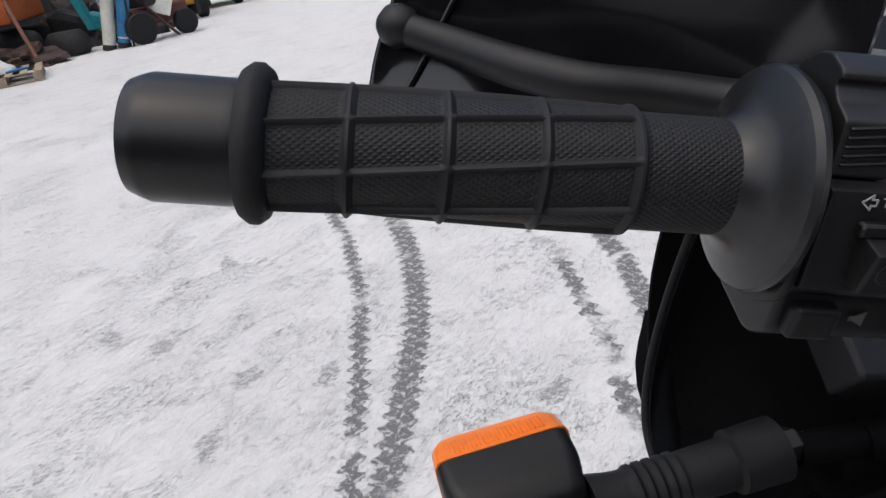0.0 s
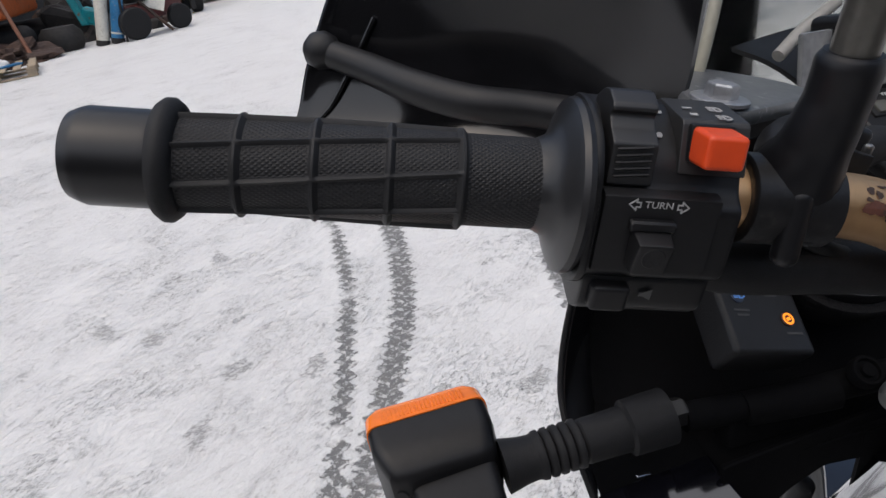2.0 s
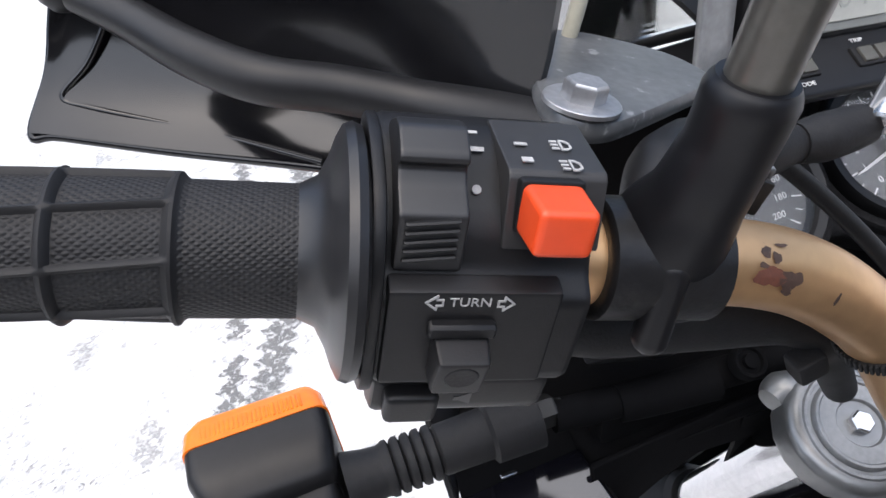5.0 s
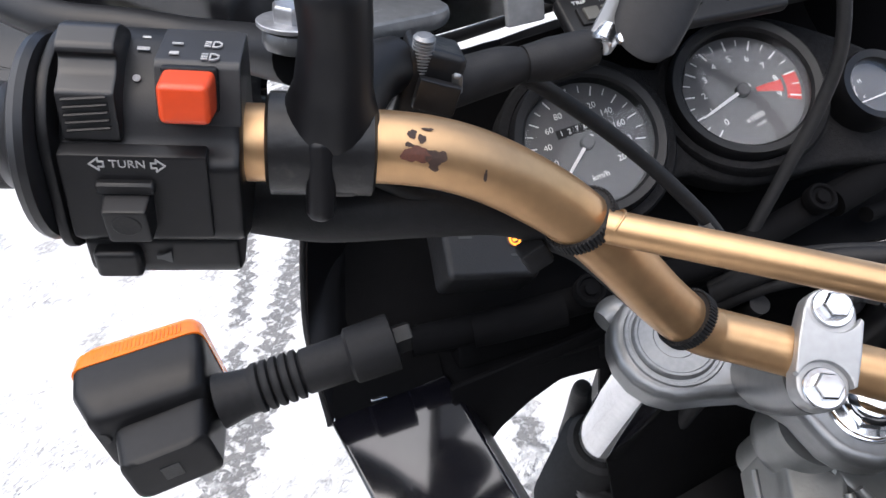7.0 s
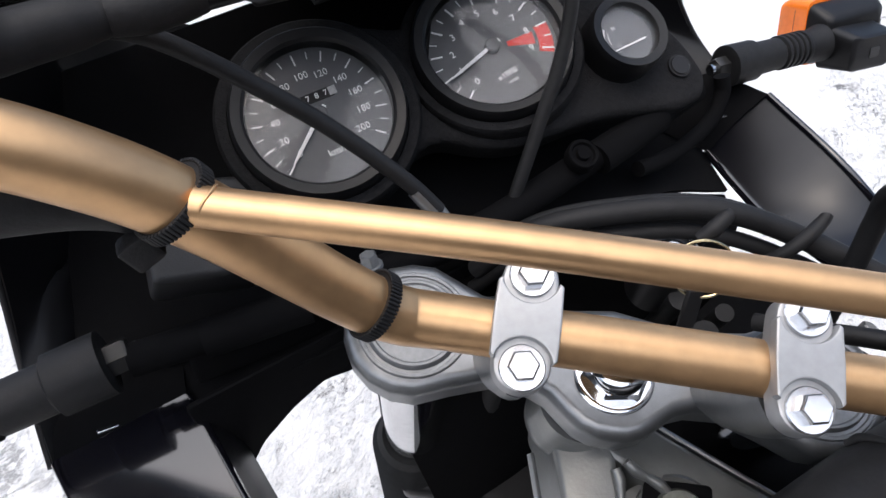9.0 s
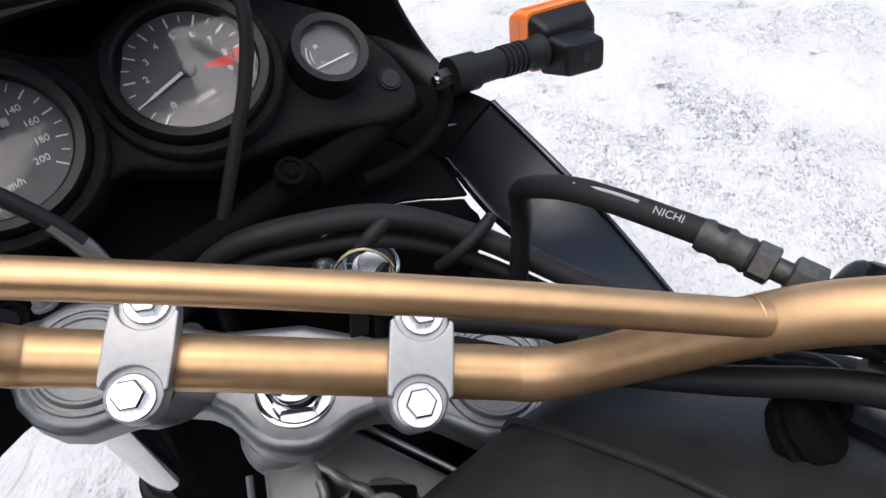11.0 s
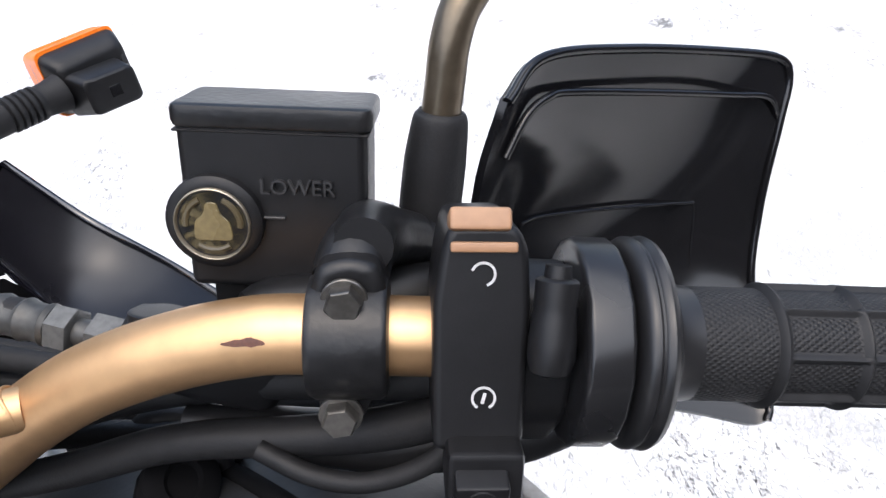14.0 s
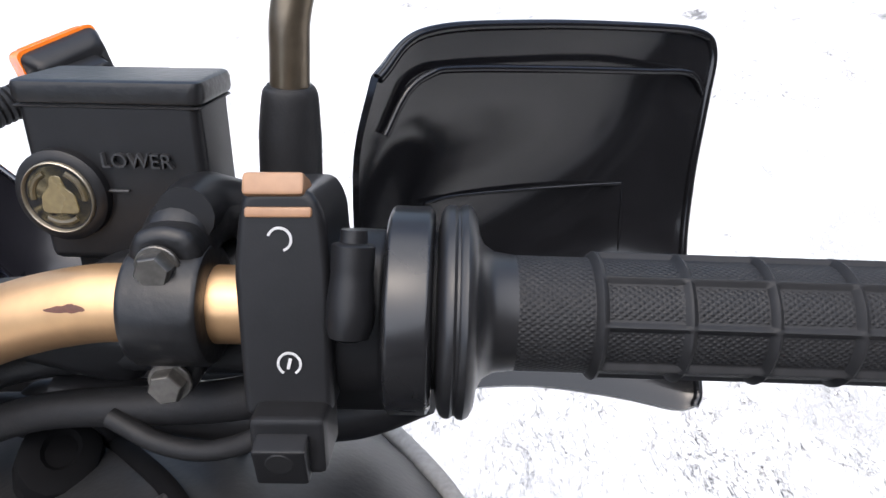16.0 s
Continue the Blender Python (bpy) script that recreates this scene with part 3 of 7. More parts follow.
part("boot", sweep([(-0.2630, -0.082, 0.098), (-0.2610, -0.0865, 0.112), (-0.2590, -0.0895, 0.124), (-0.2575, -0.092, 0.140), (-0.2577, -0.0942, 0.1525), (-0.2578, -0.0948, 0.1565)], [0.0175, 0.0158, 0.0122, 0.0108, 0.0110, 0.0092], 24), SATIN, mir, m=BAR)
# cable boots, clutch cable and the pod beside them
part("cable_boot", sweep([(-0.256, -0.040, 0.098), (-0.240, -0.020, 0.102), (-0.222, -0.003, 0.107), (-0.212, 0.004, 0.109)], [0.008, 0.0098, 0.0092, 0.0068], 20), RUBBER, perch, m=BAR)
part("cable_boot", sweep([(-0.213, 0.003, 0.109), (-0.203, 0.010, 0.111), (-0.193, 0.017, 0.114), (-0.187, 0.021, 0.116)], [0.0076, 0.0092, 0.0086, 0.0076], 20), RUBBER, perch, m=BAR)
part("clutch_cable", sweep([(-0.232, 0.000, 0.103), (-0.212, 0.030, 0.093), (-0.160, 0.050, 0.062), (-0.118, 0.058, 0.033), (-0.098, 0.060, 0.016)], 0.0040, 14), RUBBER, perch, m=BAR)
part("cable_end", sweep([(-0.110, 0.059, 0.026), (-0.098, 0.060, 0.014), (-0.090, 0.060, 0.004)], [0.0042, 0.0048, 0.0040], 14), ALU, perch, m=BAR)
pod = part("side_pod", loft([[Vector((x, y, z)) for x, y, z in (
    (-0.182 + 0.012 * t + r * 0.8 * c, 0.020 + 0.050 * t + r * 0.55 * s_, 0.112 + 0.055 * t - 0.012 + 0.25 * r * (s_ - c)) for c, s_ in ((math.cos(2 * math.pi * i / 24), math.sin(2 * math.pi * i / 24)) for i in range(24)))]
    for t, r in ((0.0, 0.006), (0.03, 0.013), (0.10, 0.017), (0.30, 0.019), (0.75, 0.020), (1.0, 0.020), (1.35, 0.019))]), RUBBER, bike, "smooth black accessory pod on a silver bracket", m=BAR @ pose(0.013, -0.008, 0.021))
part("bracket", prism(rounded([(-0.006, 0), (0.006, 0), (0.009, 0.065), (-0.003, 0.065)], 0.002, 2), 0.0025, 0.0006, 1, frame3((-0.186, 0.020, 0.120), (0.85, 0.4, 0.35), (0.2, 0.55, 0.81), (0.15, -0.72, 0.6))), ALU, pod, "brushed silver bracket", m=BAR)
part("clevis", lathe([(-0.005, 0.0045), (-0.004, 0.0056), (0.004, 0.0056), (0.005, 0.0045)], 20, None, rod((-0.183, 0.019, 0.121), (0.3, 0.8, 0.5))), STEEL, pod, m=BAR)
part("screw", lathe([(0, 0.0026), (0.0016, 0.0028), (0.0026, 0.0020), (0.0028, 0)], 16, None, rod((-0.1765, 0.012, 0.124), (0.1, -0.8, 0.6))), STEEL, pod, m=BAR)
part("screw", lathe([(0, 0.0026), (0.0016, 0.0028), (0.0026, 0.0020), (0.0028, 0)], 16, None, rod((-0.139, 0.034, 0.143), (0.1, -0.8, 0.6))), STEEL, pod, m=BAR)
part("wire_clip", rbox(0.004, 0.003, 0.009, 0.001, 1, pose(-0.231, -0.040, 0.112, 20)), ALU, perch, m=BAR)

# ---- hand guards ----
GRID = [[(0.326, -0.032, 0.1370), (0.348, -0.020, 0.1475), (0.397, -0.010, 0.1440), (0.457, -0.008, 0.1370), (0.486, -0.010, 0.1320), (0.493, -0.013, 0.123)],
        [(0.317, -0.034, 0.110), (0.352, -0.018, 0.118), (0.402, -0.008, 0.118), (0.450, -0.006, 0.114), (0.482, -0.014, 0.108), (0.489, -0.018, 0.103)],
        [(0.315, -0.034, 0.075), (0.345, -0.012, 0.075), (0.397, -0.004, 0.074), (0.443, -0.006, 0.070), (0.474, -0.020, 0.066), (0.482, -0.026, 0.063)],
        [(0.312, -0.036, 0.040), (0.342, -0.018, 0.038), (0.390, -0.012, 0.036), (0.436, -0.018, 0.032), (0.466, -0.032, 0.028), (0.475, -0.040, 0.024)],
        [(0.318, -0.042, 0.012), (0.345, -0.036, 0.008), (0.388, -0.038, 0.000), (0.428, -0.050, -0.008), (0.455, -0.066, -0.014), (0.464, -0.074, -0.015)],
        [(0.325, -0.050, 0.002), (0.348, -0.046, -0.002), (0.388, -0.050, -0.010), (0.426, -0.064, -0.019), (0.450, -0.078, -0.024), (0.458, -0.081, -0.022)]]


LGRID = [[(0.306, -0.036, 0.168), (0.345, -0.022, 0.176), (0.405, -0.008, 0.175), (0.452, -0.002, 0.168), (0.482, 0.000, 0.158), (0.492, -0.002, 0.148)],
         [(0.304, -0.034, 0.122), (0.345, -0.012, 0.122), (0.402, 0.002, 0.118), (0.450, 0.004, 0.114), (0.492, -0.002, 0.108), (0.505, -0.008, 0.102)],
         [(0.312, -0.032, 0.092), (0.345, -0.014, 0.088), (0.400, -0.002, 0.084), (0.448, -0.004, 0.080), (0.494, -0.012, 0.076), (0.5065, -0.016, 0.074)],
         [(0.306, -0.038, 0.080), (0.345, -0.026, 0.072), (0.395, -0.024, 0.064), (0.445, -0.024, 0.056), (0.495, -0.029, 0.052), (0.507, -0.031, 0.051)]]
LINE_R = [(0.328, -0.028, 0.1153), (0.3384, -0.024, 0.1289), (0.3491, -0.021, 0.1336), (0.3615, -0.018, 0.1332), (0.4078, -0.013, 0.1263), (0.4563, -0.011, 0.1191), (0.4798, -0.0125, 0.1156), (0.4888, -0.014, 0.1046)]
LINE_L = [(0.470, 0.000, 0.130), (0.4795, -0.0040, 0.105), (0.4885, -0.0110, 0.0815), (0.4975, -0.0185, 0.0665), (0.484, -0.0185, 0.0645), (0.4365, -0.0155, 0.0652), (0.381, -0.0225, 0.0690)]


def guard(name, s):
    g = [[(s * x, y, z) for x, y, z in r] for r in (GRID if s > 0 else LGRID)]
    ob = part(name, shell(g, 0.0032), GUARD, bike, "curved glossy black plastic hand guard", m=BAR)
    rim = g[0] + [r[-1] for r in g[1:]] + ([] if s > 0 else g[-1][-2::-1])
    inner = [(s * x, y - 0.0025, z) for x, y, z in (LINE_R if s > 0 else LINE_L)]
    part("edge_bead", sweep(rim, 0.0021, 10), GUARD, ob, m=BAR)
    part("raised_line", sweep(inner, 0.0016, 10), GUARD, ob, m=BAR)
    if s > 0:
        part("raised_line", sweep([(0.350, -0.0125, 0.0745), (0.366, -0.0080, 0.0730), (0.407, -0.0068, 0.0680), (0.4480, -0.0098, 0.0640), (0.4535, -0.0108, 0.0615), (0.4515, -0.0165, 0.0440), (0.447, -0.0230, 0.026)], 0.0009, 10), GUARD, ob, m=BAR)
    part("mount_arm", sweep([(s * 0.316, -0.034, 0.06), (s * 0.300, -0.045, 0.075), (s * 0.285, -0.062, 0.088)], 0.006, 12), PLASTIC, ob, m=BAR)
    return ob


guard("left_hand_guard", -1)
guard("right_hand_guard", 1)
# ---- right switch, throttle, master cylinder ----
NB, NW = 0.947, 0.32
SWR = AXR @ frame3((0.0265, 0.0111, 0.0465), (0, 0, 1), (NB, -NW, 0), (NW, NB, 0))   # x outward, y up, z to the rider
swr = part("right_switch_housing", prism(rounded([(-0.0078, 0.0122), (0.0086, 0.0125), (0.0118, 0.0065), (0.0128, -0.008), (0.0124, -0.0455), (-0.0105, -0.0462), (-0.0112, -0.008), (-0.0096, 0.005)], 0.003, 3), 0.038, 0.0028, 3, SWR @ pose(0, 0, -0.038)), PLASTIC, bike, "black switch housing with a brown stop switch", m=BAR)
BROWN = mat("brown_plastic", (0.27, 0.145, 0.075), 0.45, spread=0.1, scale=120)
part("stop_switch", rbox(0.0150, 0.0058, 0.010, 0.0012, 2, SWR @ pose(-0.0002, 0.0124, -0.0042, -20)), BROWN, swr, "faded brown rocker switch", m=BAR)
part("stop_bar", rbox(0.0162, 0.0026, 0.0016, 0.0007, 2, SWR @ pose(0.0008, 0.0070, 0.0002, -8)), BROWN, swr, "faded brown bar", m=BAR)


def ring_mark(m, r, w, gap0, gap1, n=28):
    bm = bmesh.new()
    for i in range(n):
        a = 2 * math.pi * i / n
        if gap0 < math.degrees(a) % 360 < gap1:
            continue
        rbox(w, 2 * math.pi * r / n * 1.15, 0.0003, 0, 1, m @ pose(r * math.cos(a), r * math.sin(a), 0, 0, 0, math.degrees(a)), bm)
    return bm


mat_print = mat("symbol_print", (0.48, 0.48, 0.48), 0.6, spread=0.2, scale=400)
part("run_symbol", ring_mark(SWR @ pose(0.0008, 0.0004, 0.0003), 0.0028, 0.0006, 160, 285), mat_print, swr, smooth=False, m=BAR)
part("start_symbol", ring_mark(SWR @ pose(0.0018, -0.0313, 0.0004), 0.0028, 0.0006, 240, 300), mat_print, swr, smooth=False, m=BAR)
part("start_symbol", rbox(0.0008, 0.0028, 0.0003, 0, 1, SWR @ pose(0.0018, -0.0313, 0.0004, 0, 0, -14)), mat_print, swr, smooth=False, m=BAR)
part("starter_shroud", rbox(0.0192, 0.0160, 0.018, 0.002, 2, SWR @ pose(0.0022, -0.0495, -0.0015, 6)), PLASTIC, swr, m=BAR)
part("starter_button", rbox(0.0132, 0.0120, 0.012, 0.001, 2, SWR @ pose(0.0010, -0.0520, 0.0055, 22)), PLASTIC, swr, m=BAR)
part("button_dimple", lathe([(0, 0.0036), (0.0003, 0.0032), (0.0001, 0)], 20, None, SWR @ pose(0.0010, -0.0525, 0.0117, 22)), RUBBER, swr, m=BAR)
THG = mat("throttle_gloss", (0.011, 0.011, 0.012), 0.27, spread=0.2)
thr = part("throttle_housing", lathe([(0.0712, 0.016), (0.0715, 0.0262), (0.0722, 0.0278), (0.0732, 0.0284), (0.0820, 0.0284), (0.0830, 0.0278), (0.0837, 0.0264), (0.0838, 0.016)], 18), THG, bike, "black throttle tube housing", m=BAR @ AXG @ pose(0, 0, 0, 0, 0, 14))
part("housing_web", prism(rounded([(-0.0360, 0.004), (-0.0360, -0.014), (-0.024, -0.026), (0.006, -0.024), (0.020, -0.012), (0.020, 0.006), (0.008, 0.014), (-0.012, 0.018)], 0.007, 4), 0.0200, 0.003, 3, AXG @ pose(0, 0, 0.0525)), PLASTIC, thr, m=BAR)
part("cable_fitting", lathe([(-0.0135, 0.0030), (-0.0125, 0.0052), (-0.009, 0.0062), (-0.004, 0.0062), (0.002, 0.0056), (0.0045, 0.0054), (0.0048, 0.0056), (0.0110, 0.0056), (0.0116, 0.0048), (0.0118, 0.0036), (0.0150, 0.0034), (0.0154, 0.0)], 20, None, AXG @ rod((0.0175, 0.0165, 0.0640), (0.90, -0.42, 0.03)) @ Matrix.Scale(0.95, 4)), PLASTIC, thr, m=BAR)

part("tube_collar", lathe([(0.0825, 0.0215), (0.0862, 0.0215)], 40), RUBBER, thr, m=BAR @ AXG)

cyl = part("master_cylinder", lathe([(0.0030, 0.0140), (0.0035, 0.0160), (0.0055, 0.0172), (0.0225, 0.0172), (0.0240, 0.0162), (0.0246, 0.0140)], 40), WORN, bike, "black brake master cylinder clamped on the bar", m=BAR @ AXR)
CLF = AXR @ frame3((0, 0, 0), (0, 0, 1), (0.986, -0.165, 0), (0.165, 0.986, 0))   # x outward, y up, z to the rider
part("clamp_lug", prism(rounded([(0.0040, 0.006), (0.0044, 0.0170), (0.0070, 0.0225), (0.0140, 0.0245), (0.0210, 0.0230), (0.0238, 0.0180), (0.0240, 0.006)], 0.004, 4), 0.0178, 0.0046, 4, CLF @ pose(0, 0, -0.0110)), WORN, cyl, m=BAR)
part("clamp_lug", prism(rounded([(0.0050, -0.006), (0.0052, -0.0190), (0.0075, -0.0252), (0.0120, -0.0268), (0.0165, -0.0250), (0.0200, -0.0180), (0.0225, -0.006)], 0.004, 4), 0.0164, 0.0036, 4, CLF @ pose(0, 0, -0.0100)), WORN, cyl, m=BAR)
for x_, y_ in ((0.0134, 0.0142), (0.0117, -0.0198)):
    part("clamp_bolt", hexbolt(0.0050, 0.0052, CLF @ pose(x_, y_, 0.0078, 0, 0, 10), None, 0.0060), bpy.data.materials.get("dull_bolt") or mat("dull_bolt", (0.15, 0.142, 0.13), 0.38, metal=0.8, spread=0.3, scale=150), cyl, "dull grey hexagon bolt", m=BAR)
part("clamp_arm", sweep([CLF @ Vector(p) for p in ((0.0138, 0.0140, -0.004), (0.0150, 0.0185, -0.010), (0.0175, 0.0200, -0.018), (0.0230, 0.0185, -0.027), (0.0310, 0.0150, -0.035))], [0.0104, 0.0104, 0.0100, 0.0090, 0.0080], 20), WORN, cyl, m=BAR)
# reservoir: x outward, y up, z to the rider
RES = frame3((0.224, -0.043, 0.118), (0.891, -0.454, 0.0), (0.059, 0.117, 0.991), (-0.450, -0.883, 0.132))
resv = part("brake_fluid_reservoir", rbox(0.0530, 0.050, 0.0245, 0.003, 3, RES @ pose(0.0168, 0.003, -0.0125), taper=1.0), PLASTIC, bike, "black square brake fluid reservoir with sight glass", m=BAR)
part("lid", prism(rounded([(-0.0108, 0.0010), (0.0450, 0.0010), (0.0450, -0.0262), (-0.0108, -0.0262)], 0.004, 4), 0.0068, 0.0018, 2, RES @ frame3((0, 0.0275, 0), (1, 0, 0), (0, 0, 1), (0, -1, 0)) @ pose(0, 0, -0.0058)), WORN, resv, m=BAR)
part("lid_seam", rbox(0.0542, 0.0008, 0.0252, 0.0003, 1, RES @ pose(0.0168, 0.0258, -0.0125)), RUBBER, resv, m=BAR)
part("sight_boss", lathe([(-0.001, 0.0140), (0.0025, 0.0138), (0.0035, 0.0125), (0.0036, 0.0110)], 40, None, RES @ pose(0, 0, 0)), PLASTIC, resv, m=BAR)
part("sight_ring", lathe([(0.0030, 0.0109), (0.0045, 0.0108), (0.0048, 0.0105), (0.0045, 0.0102), (0.0035, 0.0100)], 40, None, RES), mat("ring_metal", (0.34, 0.30, 0.23), 0.38, metal=0.8, spread=0.15), resv, "pale metal ring", m=BAR)
part("sight_window", lathe([(0.0032, 0.0099), (0.0036, 0.0095), (0.0036, 0)], 40, None, RES), mat("fluid", (0.11, 0.092, 0.052), 0.12, spread=0.3, scale=200), resv, "cloudy amber window", m=BAR)
for k in range(3):
    a_ = radians(120 * k + 30)
    fm = sweep([RES @ Vector((0.0078 * math.cos(b_), 0.0078 * math.sin(b_), 0.0034)) for b_ in [a_ + radians(-36 + 72 * j / 6) for j in range(7)]], 0.0010, 8, None, 2)
    part("float_lug", fm, mat("float_dark", (0.07, 0.056, 0.03), 0.3), resv, m=BAR)
part("float_disc", prism(rounded([(-0.0058, -0.0050), (0.0058, -0.0050), (0.0050, 0.0010), (0.0022, 0.0030), (0.0018, 0.0066), (-0.0018, 0.0066), (-0.0022, 0.0030), (-0.0050, 0.0010)], 0.002, 3), 0.0006, 0.0002, 1, RES @ pose(0, 0, 0.0034)), mat("float_pale", (0.15, 0.118, 0.055), 0.3, spread=0.25, scale=200), resv, m=BAR)
EMB = mat("embossed_plastic", (0.022, 0.022, 0.023), 0.4)
words("LOWER", 0.0062, resv, EMB, BAR @ RES @ pose(0.0238, 0.0105, 0.0006), depth=0.0008)
part("level_mark", rbox(0.0062, 0.0008, 0.0014, 0.0002, 1, RES @ pose(0.0168, 0.0014, 0.0004)), EMB, resv, m=BAR)
part("cylinder_body", sweep([(0.226, -0.056, 0.092), (0.236, -0.056, 0.091), (0.262, -0.066, 0.092), (0.292, -0.072, 0.092)], [0.0070, 0.0105, 0.0125, 0.011], 20), PLASTIC, cyl, m=BAR)
part("neck", rbox(0.036, 0.022, 0.02, 0.004, 2, RES @ pose(0.012, -0.026, -0.016)), PLASTIC, resv, m=BAR)
part("perch_web", sweep([(0.255, -0.080, 0.122), (0.262, -0.066, 0.118), (0.278, -0.056, 0.106), (0.288, -0.050, 0.104)], [0.008, 0.009, 0.009, 0.010], 16), PLASTIC, cyl, m=BAR)
# brake lever behind the grip
part("brake_lever", sweep([(0.292, -0.058, 0.070), (0.33, -0.040, 0.050), (0.39, -0.040, 0.036), (0.45, -0.056, 0.032), (0.478, -0.064, 0.032)], [0.009, 0.0085, 0.0072, 0.0062, 0.007], 18), PLASTIC, cyl, m=BAR)
# right mirror
mirr = part("right_mirror_stem", sweep([(0.291, -0.048, 0.128), (0.2935, -0.0475, 0.150), (0.2955, -0.0465, 0.164), (0.3005, -0.0445, 0.1745), (0.312, -0.0405, 0.182), (0.345, -0.030, 0.190), (0.42, -0.005, 0.205)], 0.0061, 20), mat("bronze_stem", (0.13, 0.105, 0.075), 0.28, metal=0.75, spread=0.25, scale=60), bike, "brown-grey steel mirror stem with rubber boot", m=BAR)
part("boot", sweep([(0.2885, -0.0485, 0.100), (0.2895, -0.0483, 0.112), (0.291, -0.0480, 0.128), (0.2925, -0.0477, 0.1405), (0.2928, -0.0476, 0.1435)], [0.0098, 0.0101, 0.0098, 0.0086, 0.0070], 24), RUBBER, mirr, m=BAR)
part("stem_base", sweep([(0.286, -0.051, 0.086), (0.2885, -0.0485, 0.102)], 0.0085, 16), PLASTIC, cyl, m=BAR)

# ---- brake hose ----
mat("faded_white", (0.34, 0.34, 0.34), 0.6, spread=0.2, scale=200)
hose = part("brake_hose", sweep([(0.122, 0.100, -0.060), (0.117, 0.092, -0.010), (0.110, 0.083, 0.030), (0.103, 0.070, 0.052), (0.108, 0.050, 0.066), (0.121, 0.027, 0.076), (0.150, 0.003, 0.0778), (0.166, -0.0085, 0.0775)], 0.0055, 20), RUBBER, bike, "black rubber brake hose with printed lettering and crimped ends", m=BAR)
HD = Vector((0.76, -0.63, 0.05)).normalized()
fitp = [(0.0, 0.0076), (0.003, 0.0086), (0.005, 0.0078), (0.009, 0.0078), (0.011, 0.0090), (0.0135, 0.0078), (0.017, 0.0078), (0.019, 0.0088), (0.0205, 0.0078)]
FT = rod((0.1565, -0.0018, 0.0772), (0.80, -0.60, -0.10), (0, 0.3, 0.95))
SLIM = Matrix.Diagonal((0.82, 0.82, 1, 1))
part("crimp_sleeve", lathe(fitp, 24), mat("dull_fitting", (0.055, 0.055, 0.053), 0.45, metal=0.6, spread=0.35, scale=120), hose, "dull grey crimped sleeve", m=BAR @ FT @ SLIM)
part("hex_nut", lathe([(0.0205, 0.0082), (0.0212, 0.0095), (0.0285, 0.0095), (0.0292, 0.0082)], 6), mat("nut_grey", (0.10, 0.10, 0.097), 0.4, metal=0.7, spread=0.3, scale=150), hose, "grey hexagon nut", m=BAR @ FT @ SLIM)
part("hex_nut", lathe([(0.0345, 0.0085), (0.0352, 0.0100), (0.0455, 0.0100), (0.0462, 0.0085)], 6), bpy.data.materials["nut_grey"], hose, "grey hexagon nut", m=BAR @ FT @ SLIM)
part("pipe", lathe([(0.0285, 0.0056), (0.0350, 0.0056), (0.0351, 0.0050), (0.0455, 0.0062), (0.052, 0.0062), (0.053, 0.0072), (0.058, 0.0072), (0.060, 0.0058), (0.066, 0.0058), (0.067, 0.0075), (0.078, 0.0075)], 24), bpy.data.materials["dull_fitting"], hose, m=BAR @ FT @ SLIM)
part("banjo", lathe([(-0.0045, 0.0075), (-0.004, 0.0085), (0.004, 0.0085), (0.0045, 0.0075)], 28, None, rod((0.203, -0.045, 0.088), (0.2, 0.3, 0.93))), PLASTIC, hose, m=BAR)


words("NICHI", 0.0046, hose, bpy.data.materials["faded_white"], BAR @ frame3(Vector((0.1465, 0.0055, 0.0778)) + Vector((-0.42, -0.55, 0.72)).normalized() * 0.0057, HD, Vector((-0.42, -0.55, 0.72)).normalized().cross(HD), Vector((-0.42, -0.55, 0.72)).normalized()), depth=0.0002)
part("white_stripe", sweep([Vector(p) + Vector((-0.42, -0.40, 0.81)).normalized() * 0.0053 for p in ((0.1165, 0.0330, 0.0738), (0.1245, 0.0240, 0.0764), (0.1315, 0.0178, 0.0774), (0.1372, 0.0132, 0.0776))], 0.0009, 8), bpy.data.materials["faded_white"], hose, "white printed stripe", m=BAR)

# ---- bar clamps, top yoke, forks, headstock ----
yoke_out = []
for a_ in range(-100, 101, 20):
    yoke_out.append((0.104 + 0.037 * math.cos(radians(a_)), 0.024 + 0.037 * math.sin(radians(a_))))
right_half = [(0.000, -0.020), (0.008, -0.0195), (0.016, -0.0165), (0.024, -0.010), (0.032, -0.003), (0.042, 0.001), (0.060, 0.002), (0.080, -0.005)] + yoke_out + [(0.070, 0.048), (0.040, 0.044), (0.0, 0.050)]
outline = right_half + [(-x, y) for x, y in right_half[-2:0:-1]]
yoke = part("top_yoke", prism(outline, 0.027, 0.007, 4, pose(0, 0, -0.094)), ALU, bike, "cast aluminium top fork yoke", m=STE)
